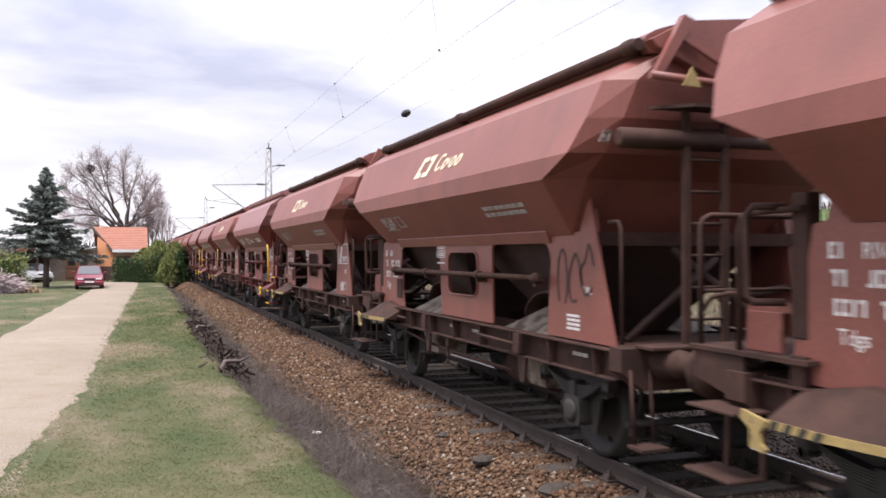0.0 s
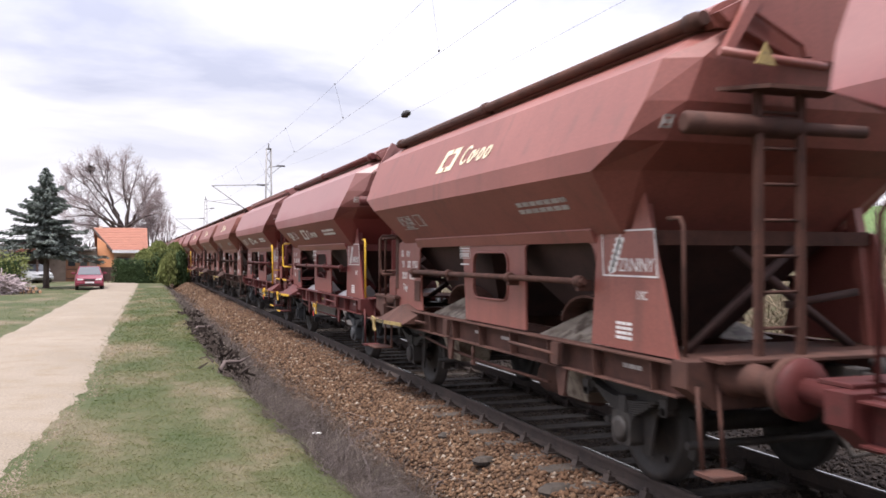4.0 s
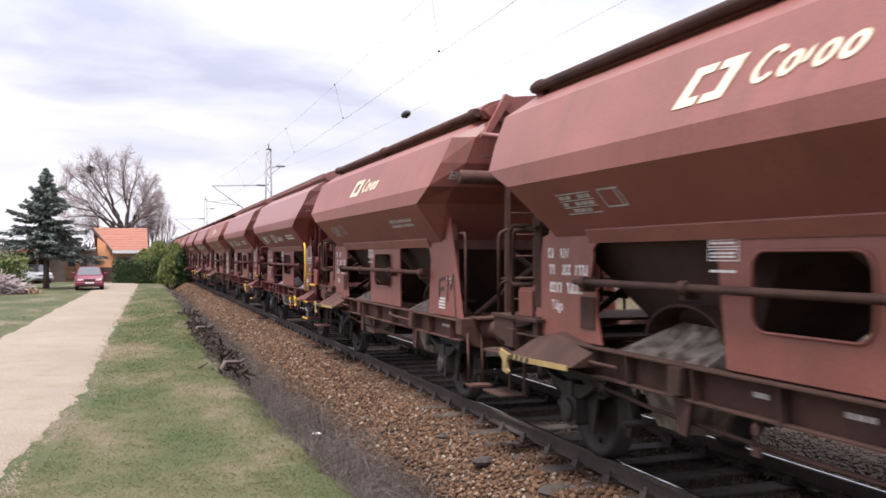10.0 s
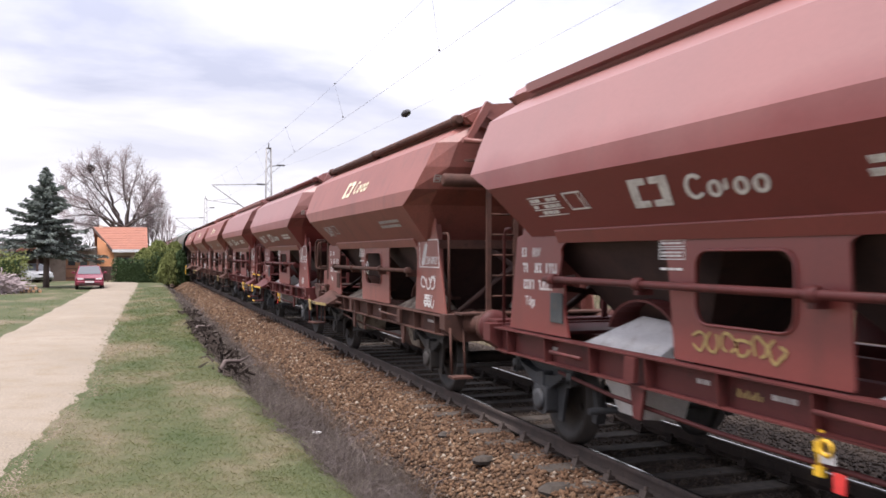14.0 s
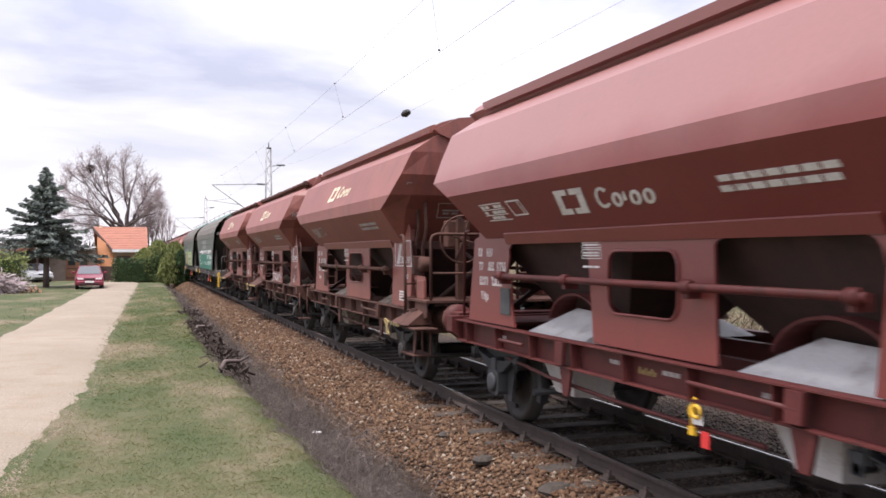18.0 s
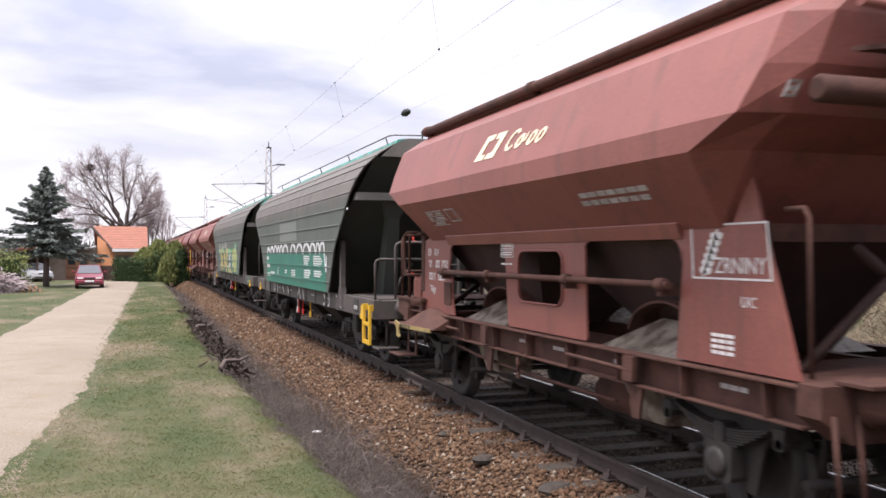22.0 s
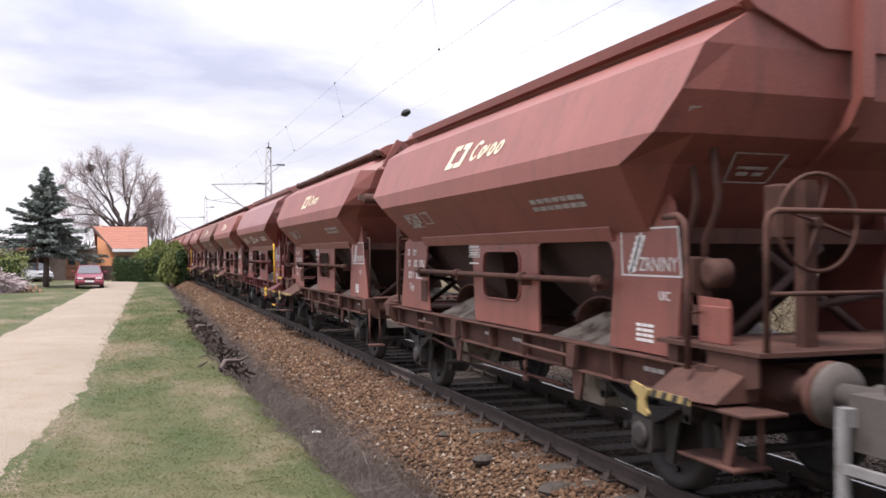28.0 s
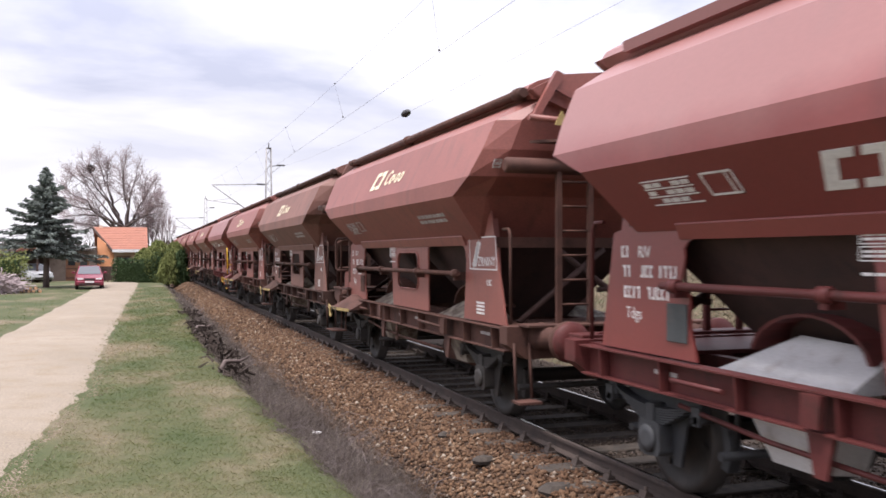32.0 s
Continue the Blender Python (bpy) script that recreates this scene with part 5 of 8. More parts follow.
    if edges:
        both("platform_edge", platform_edge_mesh, YELLOW, "yellow platform edge")
    part("handrail", grab_mesh, mirrored(grab_mesh), YELLOW if handrail else under, wagon, "yellow handrail" if handrail else "", turn.copy())
    p("handrail", far_grab_mesh, YELLOW if handrail else under, label="yellow handrail" if handrail else "")
    p("brake_column", brake_column_mesh, under), p("brake_wheel", brake_wheel_mesh, under), [part("control_pipe", ("s_pipe", y), s_pipe(y, x), under, wagon, m=turn.copy()) for y, x in ((3.60, 1.06), (3.78, 1.0))], p("gearbox", gearbox_mesh, under)
    # ladder end
    lad = p("ladder", ladder_mesh, under)
    for k in range(7):
        part("rung", "rung", rung_mesh, under, lad, m=pose(0, 0, 1.38 + k * 0.265))
    p("landing", landing_mesh, under), p("cross_tube", cross_tube_mesh, under), p("roof_frame", roof_frame_mesh, body), p("warning_triangle", triangle_mesh, bright, label="yellow warning triangle")
    p("end_step", end_step_mesh, under)
    both("end_grab", end_grab_mesh, YELLOW if ladder_right and handrail else under)
    # lettering on the lane's side
    dim = DIM_MARK if kind != "fresh" else WHITE_MARK
    figure = 0
    for z, runs in NUMBER_ROWS:
        for a, b in runs:
            for k in range(max(2, round((a - b) / 0.064))):
                q = (figure * 7 + figure // 3) % 4
                part("number_bar", ("number_bar", q), number_bar(q), WHITE_MARK, wagon, m=pose(0, a - k * 0.064, z))
                figure += 1
    if sign:
        p("grain_sign", frame_mark_mesh, WHITE_MARK, Matrix.Translation((0, -2.76, 0)) @ Matrix.Diagonal((1, 1.12, 1, 1)) @ Matrix.Translation((0, 2.76, 0)), label="white framed grain sign", at=lane)
    p("notice_panel", small_marks_mesh, WHITE_MARK, at=lane), [part("sill_notice", ("sill_notice", q), sill_notice(*q), DIM_MARK, wagon) for q in SILL_NOTICES]
    p("number_screen", screen_mesh, SCREEN_GREY if kind == "fresh" else under, label="dark grey plate", at=lane)
    for key, text, h, y, z in (("riv", "RIV", 0.098, 3.10, 1.895), ("tdgs", "Tdgs", 0.098, 3.28, 1.40), ("uic", "UIC", 0.075, -3.30, 1.56)) + ((("zrniny", "ZRNINY", 0.115, -3.02, 1.785),) if sign else ()):
        me = words(key, text, h)
        if not me.materials:
            me.materials.append(WHITE_MARK)
        ob = new("lettering", me)
        ob.parent, ob.matrix_basis = wagon, Matrix.Translation((-1.153, y, z)) @ Matrix.Rotation(radians(-90), 4, "Z") @ Matrix.Diagonal((0.92, 1, 1, 1))
    for k in (0, 1):
        part("end_mark", ("end_mark", k), end_square_mesh if not k else flipped(end_square_mesh), dim, wagon)
    p("end_sign", end_sign_mesh, dim, END_SLOPE @ Matrix.Translation((-0.55, 0, -0.27)), "white framed notice")
    low = kind == "fresh" if logo_low is None else logo_low
    if low:
        p("logo", logo_mesh, WHITE_MARK, LOWER_SLOPE @ Matrix.Translation((-0.80, 0, 0.235)) @ Matrix.Diagonal((1.35, 1, 0.85, 1)), "white emblem and word shapes", at=lane)
    else:
        p("logo", logo_mesh, CREAM_MARK, UPPER_SLOPE @ Matrix.Translation((-0.64, 0, 0.15)) @ Matrix.Diagonal((1.4, 1, 0.95, 1)), "cream emblem and word shapes", at=lane)
    p("data_panel", grid_mark_mesh, dim, LOWER_SLOPE @ Matrix.Translation((-2.58, 0, 0.24)) @ Matrix.Diagonal((1.25, 1, 1.3, 1)), at=lane), p("text_panel", two_lines_mesh, dim, LOWER_SLOPE @ Matrix.Translation((1.50, 0, 0.30)) @ Matrix.Diagonal((1.8, 1, 1.1, 1)), at=lane)
    for t in tags:
        t(wagon)
    return wagon


def screen_mesh(bm):
    box(bm, -1.165, -1.151, 2.42, 2.68, 1.26, 1.55, 0.004)


# ---- green bogie grain wagons ----
SPRAY_DARK_GREEN = worn("dark_green_spray_paint", (0.020, 0.060, 0.045), (0.035, 0.085, 0.062), (0.05, 0.10, 0.07), 0.7, scale=4.0, bump=0.0)
SPRAY_PALE = worn("pale_green_spray_paint", (0.24, 0.33, 0.22), (0.33, 0.42, 0.30), (0.18, 0.24, 0.17), 0.7, scale=4.0, bump=0.0)
GP = [(1.52, 4.05, 1.18), (1.545, 4.72, 2.05), (1.56, 5.95, 2.93), (1.50, 6.12, 3.16), (1.36, 6.22, 3.40), (1.12, 6.28, 3.62), (0.86, 6.30, 3.78), (0.60, 6.30, 3.84)]


def g_side(z):
    return float(np.interp(z, [p[2] for p in GP], [p[0] for p in GP]))


def g_end(z):
    return float(np.interp(z, [p[2] for p in GP], [p[1] for p in GP]))


def g_body_mesh(bm):
    # a shell of two side walls and the roof, open at the ends
    for shrink in (0.0, 0.03):
        prof = [(-(w - shrink), e - 0.3 * shrink, z - (shrink if z > 3.8 else 0)) for w, e, z in GP]
        prof = prof + [(-x, e, z) for x, e, z in prof[::-1]]
        # the rear end reaches further out than the front
        rows = [[bm.verts.new((x * k, sy * (e - back), z)) for x, e, z in prof] for sy, back, k in ((-1, -0.10, 1), (1, -0.36, 1))]
        lo, hi = rows[0], rows[-1]
        for a, b in zip(rows, rows[1:]):
            for i in range(len(prof) - 1):
                bm.faces.new((a[i], a[i + 1], b[i + 1], b[i]))
        if shrink:
            for row, old in ((lo, first[0]), (hi, first[1])):
                for i in range(len(prof) - 1):
                    bm.faces.new((row[i], row[i + 1], old[i + 1], old[i]))
        first = (lo, hi)


def g_rib(z):
    def made(bm):
        for s in (-1, 1):
            e, w = g_end(z), g_side(z)
            slab(bm, [(s * (w - 0.01), z - 0.020), (s * (w + 0.014), z - 0.004), (s * (w + 0.014), z + 0.006), (s * (w - 0.01), z + 0.024)], "y", -e - 0.08, e + 0.34)
    return made


def g_flat(bm, pts, lift=0.004):
    """A thin flat shape (y, z) on the lane-side wall."""
    front = [bm.verts.new((-(g_side(z) + lift), y, z)) for y, z in pts]
    back = [bm.verts.new((-(g_side(z) + 0.0005), y, z)) for y, z in pts]
    bm.faces.new(front), bm.faces.new(back[::-1])
    for i in range(len(pts)):
        j = (i + 1) % len(pts)
        bm.faces.new((front[i], back[i], back[j], front[j]))


def g_stroke(bm, pts, width, lift=0.004, plane=None):
    """A brush stroke of some width along points (y, z)."""
    for (a, b), (c, d) in zip(pts, pts[1:]):
        v = Vector((c - a, d - b))
        if v.length < 1e-6:
            continue
        n = Vector((-v.y, v.x)).normalized() * width / 2
        e = v.normalized() * width * 0.25
        quad = [(a - e.x + n.x, b - e.y + n.y), (c + e.x + n.x, d + e.y + n.y), (c + e.x - n.x, d + e.y - n.y), (a - e.x - n.x, b - e.y - n.y)]
        if plane is None:
            g_flat(bm, quad, lift)
        else:
            slab(bm, quad, "x", plane - 0.003, plane)


def arc(y0, y1, z, h, n=8):
    return [(y0 + (y1 - y0) * k / n, z + h * math.sin(math.pi * k / n) ** 0.7) for k in range(n + 1)]


def g_band(y0):
    """The lettered band, in one sheet that follows the wall, from y0 at its rear end."""
    def made(bm):
        zs = np.linspace(1.185, 1.93, 5)
        out = [(-(g_side(z) + 0.003), z) for z in zs] + [(-(g_side(z) + 0.0005), z) for z in zs[::-1]]
        slab(bm, out, "y", -3.98, y0)
    return made


def g_text(bm, y, z, w, rows, step=0.052, h=0.03):
    r = random.Random(int(y * 100))
    for k in range(rows):
        ww = w * r.uniform(0.6, 1.0)
        n = max(2, int(ww / 0.16))
        for j in range(n):
            a = y - j * ww / n
            g_flat(bm, [(a, z - k * step), (a, z - k * step + h), (a - ww / n * 0.86, z - k * step + h), (a - ww / n * 0.86, z - k * step)], 0.0065)


def g_text_mesh(bm):
    g_text(bm, 3.92, 1.76, 0.36, 1, 0.12, 0.09), g_text(bm, 3.92, 1.56, 0.62, 1, 0.12, 0.09), g_text(bm, 3.92, 1.32, 0.66, 1, 0.12, 0.09), g_text(bm, 3.3, 1.42, 0.75, 2)
    g_text(bm, 2.05, 1.56, 0.22, 5, 0.040, 0.014), g_text(bm, 0.90, 1.50, 0.42, 2), g_text(bm, -0.05, 1.52, 0.60, 4)
    g_text(bm, -1.70, 1.85, 0.72, 5, 0.048), g_text(bm, -1.70, 1.55, 0.80, 4, 0.048), g_text(bm, -2.80, 1.85, 0.98, 5, 0.048), g_text(bm, -2.82, 1.55, 0.85, 3, 0.048)


def g_short_text_mesh(bm):
    g_text(bm, 2.9, 1.46, 0.4, 4, 0.045, 0.016), g_text(bm, 1.35, 1.40, 0.5, 3), g_text(bm, 0.4, 1.45, 0.75, 4)
    g_text(bm, -0.75, 1.84, 0.75, 4), g_text(bm, -0.75, 1.52, 0.85, 3), g_text(bm, -2.0, 1.84, 1.2, 4), g_text(bm, -2.0, 1.52, 1.0, 2)


def g_band_line(z, y0):
    def made(bm):
        g_flat(bm, [(y0, z - 0.012), (y0, z + 0.012), (-3.98, z + 0.012), (-3.98, z - 0.012)], 0.018)
    return made


def white_loops():
    spans = ((3.85, 3.35), (3.23, 2.06), (2.06, 1.18), (1.10, 0.37), (-0.02, -0.66), (-0.81, -1.56), (-1.64, -2.41), (-2.44, -3.02), (-3.08, -3.46))
    out = []
    for k, (a, b) in enumerate(spans):
        if k in (1, 2):
            m = (a + b) / 2
            out += [arc(a, m + 0.04, 1.945, 0.16), arc(m, b, 1.945, 0.19)]
        else:
            out.append(arc(a, b, 1.945, 0.13 if k == 0 else 0.20))
    return out + [[(-3.48, 1.95), (-3.54, 2.06), (-3.64, 2.13), (-3.86, 2.14), (-3.90, 2.02), (-3.93, 1.80), (-3.98, 1.64), (-4.03, 1.60), (-4.06, 1.72), (-4.08, 1.86)]]


def g_tag_sill_mesh(bm):
    for pts in ([(3.7, 1.13), (3.62, 0.95), (3.5, 0.92), (3.45, 1.1)], [(3.2, 1.12), (3.0, 0.93)], [(2.2, 0.95), (2.1, 1.1), (2.0, 0.93)], [(1.4, 1.1), (1.2, 0.93)], [(0.0, 0.9), (-0.25, 1.12), (-0.4, 0.9)], [(-0.7, 1.12), (-0.85, 0.9)],
                [(-3.1, 1.1), (-3.35, 0.95), (-3.05, 0.9)], [(-3.6, 1.14), (-3.62, 0.92), (-3.5, 0.89)], [(-4.3, 1.12), (-4.45, 0.98), (-4.7, 0.93)]):
        g_stroke(bm, pts, 0.045, plane=-1.384)


def letter_block(bm, y, z, s, slim):
    g_flat(bm, [(y, z), (y - 0.05 * s, z + 0.75 * s), (y - 0.30 * s, z + 1.0 * s), (y - 0.55 * s, z + 0.85 * s), (y - 0.42 * s, z + 0.55 * s), (y - 0.62 * s, z + 0.1 * s), (y - 0.45 * s, z), (y - 0.30 * s, z + 0.30 * s), (y - 0.22 * s, z)], slim)


def g_shape(pts, lift):
    def made(bm):
        g_flat(bm, pts, lift)
    return made


def g_letter(y, z, size, lift):
    def made(bm):
        letter_block(bm, y, z, size, lift)
    return made


YELLOW_SHAPES = [g_letter(2.55, 1.22, 1.02, 0.007), g_letter(1.95, 1.22, 0.7, 0.007),
                 g_shape([(1.15, 1.22), (0.95, 1.60), (0.35, 1.20), (0.15, 1.20), (0.75, 1.95), (1.25, 2.15)], 0.007),
                 g_shape([(0.10, 1.35), (0.22, 2.02), (-0.05, 2.28), (-0.35, 2.08), (-0.28, 1.62), (-0.12, 1.35)], 0.007),
                 g_shape([(-1.2, 1.2), (-0.9, 1.55), (-1.7, 1.2)], 0.007)]
LIME_SHAPES = [g_letter(-2.15, 1.22, 1.0, 0.0075), g_shape([(-2.75, 1.25), (-2.62, 1.85), (-2.85, 2.10), (-3.55, 2.05), (-3.75, 1.8), (-3.45, 1.25)], 0.0075),
               g_shape([(-0.55, 1.20), (-0.30, 1.45), (-0.75, 1.45), (-1.0, 1.20)], 0.0075)]


def green_shapes():
    r = random.Random(8)
    out = [g_shape([(-3.1, 2.1), (-3.2, 2.33), (-3.5, 2.35), (-3.65, 2.12)], 0.0055)]
    for k in range(15):
        y = 3.2 - k * 0.45
        h = r.uniform(0.14, 0.30)
        out.append(g_shape([(y, 1.95), (y - 0.04, 1.95 + h), (y - 0.20, 1.95 + h * r.uniform(0.5, 1.1)), (y - 0.36, 1.95 + h * 0.7), (y - 0.42, 1.95)], 0.0055))
    return out


def g_drip_mesh(bm):
    r = random.Random(5)
    for k in range(16):
        y, w = 3.3 - k * 0.24, r.uniform(0.05, 0.11)
        g_flat(bm, [(y, 1.97), (y, 1.97 + r.uniform(0.25, 0.42)), (y - w, 1.97 + r.uniform(0.25, 0.42)), (y - w, 1.97)], 0.0035)


def g_hatch_edge_mesh(bm):
    # green coaming along the roof
    for s in (-1, 1):
        slab(bm, [(s * 0.66, 3.82), (s * 0.80, 3.79), (s * 0.74, 3.88), (s * 0.60, 3.90)], "y", -6.25, 6.25)
    slab(bm, [(-0.66, 3.835), (0.66, 3.835), (0.60, 3.88), (-0.60, 3.88)], "y", -6.2, 6.2)


def g_end_cap_mesh(bm):
    slab(bm, [(-1.09, 3.56), (1.09, 3.56), (0.82, 3.80), (0.62, 3.88), (-0.62, 3.88), (-0.82, 3.80)], "y", -6.335, -6.302)


def g_under_mesh(bm):
    # hopper end, sloping inwards and down from the roof
    loft(bm, [[(-1.18, -6.24, 3.56), (1.18, -6.24, 3.56), (1.18, -6.20, 3.56), (-1.18, -6.20, 3.56)],
              [(-1.44, -5.10, 2.60), (1.44, -5.10, 2.60), (1.44, -5.06, 2.60), (-1.44, -5.06, 2.60)],
              [(-1.38, -3.40, 1.18), (1.38, -3.40, 1.18), (1.38, -3.36, 1.18), (-1.38, -3.36, 1.18)]])


def g_beam_mesh(bm):
    slab(bm, [(-1.46, 2.84), (1.46, 2.84), (1.43, 2.97), (-1.43, 2.97)], "y", -6.14, -5.92)


def g_leg(s):
    def made(bm):
        loft(bm, [[(s * 0.62 - 0.13, -5.30, 1.17), (s * 0.62 + 0.13, -5.30, 1.17), (s * 0.62 + 0.13, -4.75, 1.17), (s * 0.62 - 0.13, -4.75, 1.17)],
                  [(s * 0.70 - 0.10, -5.85, 2.55), (s * 0.70 + 0.10, -5.85, 2.55), (s * 0.70 + 0.10, -5.55, 2.55), (s * 0.70 - 0.10, -5.55, 2.55)],
                  [(s * 0.70 - 0.26, -6.02, 2.845), (s * 0.70 + 0.26, -6.02, 2.845), (s * 0.70 + 0.26, -5.93, 2.845), (s * 0.70 - 0.26, -5.93, 2.845)]])
        tube(bm, [(s * 0.5, -5.0, 1.2), (s * 0.15, -5.15, 1.75)], 0.03, 6)
    return made


def g_post(s):
    def made(bm):
        box(bm, s * 1.37 - 0.04, s * 1.37 + 0.04, -0.08, 0.08, 0.95, 2.16)
        slab(bm, [(-0.14, 0.95), (0.14, 0.95), (0.09, 1.30), (-0.09, 1.30)], "x", s * 1.37 - 0.05, s * 1.37 + 0.05)
    return made


def g_sill(s):
    def made(bm):
        slab(bm, [(s * 1.38, 0.87), (s * 1.38, 1.17), (s * 1.24, 1.17), (s * 1.24, 1.15), (s * 1.36, 1.15), (s * 1.36, 0.89), (s * 1.24, 0.89), (s * 1.24, 0.87)], "y", -7.02, 7.02)
    return made


def g_sill_rib_mesh(bm):
    box(bm, -1.395, -1.381, -0.05, 0.05, 0.86, 1.165)


def g_deck_mesh(bm):
    for x in (-0.65, -0.05, 0.55):
        box(bm, x, x + 0.1, -7.0, 7.0, 0.90, 1.16)
    for y in (-6.45, -5.75, -5.2, 5.2, 5.75, 6.45):
        box(bm, -1.24, 1.24, y, y + 0.09, 0.98, 1.165)
    box(bm, -0.35, 0.35, -4.0, 4.0, 0.62, 1.17)


def g_headstock_mesh(bm):
    box(bm, -1.36, 1.36, 6.86, 7.02, 0.86, 1.168, 0.01)


def g_outlet_mesh(bm):
    loft(bm, [[(-0.6, -0.5, 0.42), (0.6, -0.5, 0.42), (0.6, 0.5, 0.42), (-0.6, 0.5, 0.42)], [(-1.1, -0.9, 0.88), (1.1, -0.9, 0.88), (1.1, 0.9, 0.88), (-1.1, 0.9, 0.88)]])


def g_loop_mesh(bm):
    x0, x1, y = -1.12, -0.86, -6.55
    tube(bm, [(x0, y, 1.16), (x0, y, 2.22)] + [(x0 + 0.13 - 0.13 * math.cos(a), y, 2.22 + 0.13 * math.sin(a)) for a in np.linspace(0.3, 2.84, 6)] + [(x1, y, 2.22), (x1, y, 1.16)], 0.022, 8)


def g_grab_mesh(bm):
    tube(bm, [(-0.85, -6.55, 2.06), (-0.64, -6.55, 2.06), (-0.60, -6.55, 2.02), (-0.60, -6.55, 1.58), (-0.64, -6.55, 1.54), (-0.85, -6.55, 1.54)], 0.022, 8)


def g_front_rail_mesh(bm):
    # two stepped rails on the front headstock
    tube(bm, [(-1.30, -6.82, 1.17), (-1.30, -6.82, 1.76), (-1.28, -6.82, 1.81), (-1.22, -6.82, 1.83), (-0.30, -6.82, 1.83)], 0.022, 8)
    tube(bm, [(-0.97, -6.86, 1.17), (-0.97, -6.86, 2.02), (-0.95, -6.86, 2.08), (-0.89, -6.86, 2.11), (-0.25, -6.86, 2.11), (-0.22, -6.86, 2.06), (-0.22, -6.86, 1.17)], 0.022, 8)
    tube(bm, [(-0.93, -6.84, 1.30), (-0.88, -6.84, 1.52), (-0.78, -6.84, 1.58), (-0.25, -6.84, 1.58)], 0.016, 6)


def g_red_handle_mesh(bm):
    tube(bm, [(-0.66, -6.84, 2.24), (-0.66, -6.84, 2.13), (-0.56, -6.84, 2.11)], 0.018, 6)
    lathe(bm, [(-0.74, 0.012), (-0.72, 0.03), (-0.66, 0.03), (-0.64, 0.012)], (0, -6.84, 1.58), "x", 8)


def g_front_ladder_mesh(bm):
    for x in (-0.12, 0.28):
        box(bm, x - 0.02, x + 0.02, -6.46, -6.42, 1.17, 3.90)
    for k in range(9):
        tube(bm, [(-0.12, -6.44, 1.45 + k * 0.28), (0.28, -6.44, 1.45 + k * 0.28)], 0.013, 6)


def g_box_rail_mesh(bm):
    tube(bm, [(-1.22, 6.90, 1.17), (-1.22, 6.90, 1.78), (-1.20, 6.90, 1.83), (-1.15, 6.90, 1.85), (-0.28, 6.90, 1.85), (-0.22, 6.90, 1.83), (-0.20, 6.90, 1.78), (-0.20, 6.90, 1.17)], 0.022, 8)
    for z in (1.40, 1.60):
        tube(bm, [(-1.22, 6.90, z), (-0.20, 6.90, z)], 0.016, 6)


def g_deck_plate_mesh(bm):
    box(bm, -1.24, 1.24, -6.88, -6.20, 1.166, 1.186)
    box(bm, -1.24, -0.60, -6.20, -5.00, 1.166, 1.186)


def g_stand_mesh(bm):
    tube(bm, [(-0.52, -6.62, 1.16), (-0.52, -6.62, 1.45)], 0.04, 8)


def g_stand_cap_mesh(bm):
    tube(bm, [(-0.52, -6.62, 1.45), (-0.52, -6.62, 1.50)], 0.05, 8)


def g_walk_rail_mesh(bm):
    for s in (-1,):
        tube(bm, [(s * 0.86, 6.42, 3.93), (s * 0.85, 6.36, 3.955), (s * 0.84, 6.2, 3.965), (s * 0.84, -6.0, 3.965), (s * 0.80, -6.18, 3.96), (s * 0.4, -6.25, 3.96), (0.8, -6.25, 3.96), (0.86, -6.25, 3.86)], 0.011, 6)
    for y in np.linspace(-5.8, 5.8, 5):
        tube(bm, [(-0.84, y, 3.96), (-0.80, y, 3.84)], 0.011, 5)


def g_roof_loops_mesh(bm):
    for x in (-0.30, 0.15, 0.55):
        tube(bm, [(x, -6.22, 3.88), (x, -6.22, 4.0), (x + 0.06, -6.22, 4.06), (x + 0.14, -6.22, 4.06), (x + 0.20, -6.22, 4.0), (x + 0.20, -6.22, 3.88)], 0.014, 6)


def g_yellow_hook_mesh(bm):
    slab(bm, [(0.05, 1.06), (-0.05, 1.06), (-0.05, 0.92), (-0.14, 0.93), (-0.16, 0.88), (-0.08, 0.83), (0.08, 0.83), (0.12, 0.87), (0.10, 0.92), (0.05, 0.92)], "x", -1.412, -1.388)


def g_step_mesh(bm):
    for y in (-6.62, -7.0):
        box(bm, -1.46, -1.42, y - 0.035, y + 0.035, 0.46, 1.10)
    box(bm, -1.46, -1.42, -6.98, -6.64, 0.46, 0.52), box(bm, -1.46, -1.42, -6.98, -6.64, 0.76, 0.81)
    box(bm, -1.42, -1.38, -6.66, -6.58, 1.0, 1.1), box(bm, -1.42, -1.38, -7.02, -6.96, 1.0, 1.1)


def g_plate_step_mesh(bm):
    box(bm, -1.30, -0.95, -7.05, -6.70, 0.385, 0.41, 0.005)
    tube(bm, [(-1.12, -6.86, 0.41), (-1.12, -6.88, 0.86)], 0.02, 6)


def g_plate_edge_mesh(bm):
    box(bm, -1.313, -1.302, -7.04, -6.71, 0.38, 0.415)


def g_label_plate_mesh(bm):
    box(bm, -1.392, -1.383, -6.0, -5.72, 0.93, 1.14)


def g_label_bars_mesh(bm):
    for k in range(3):
        box(bm, -1.396, -1.393, -5.97, -5.75, 0.97 + k * 0.022, 0.982 + k * 0.022)


def g_sill_marks_mesh(bm):
    for y, w in ((2.9, 0.4), (1.1, 0.35), (-0.05, 0.10), (-1.75, 0.45), (-3.4, 0.25)):
        for k in range(4):
            box(bm, -1.3865, -1.3815, y - w * (k + 0.8) / 4, y - w * k / 4, 1.02, 1.05)


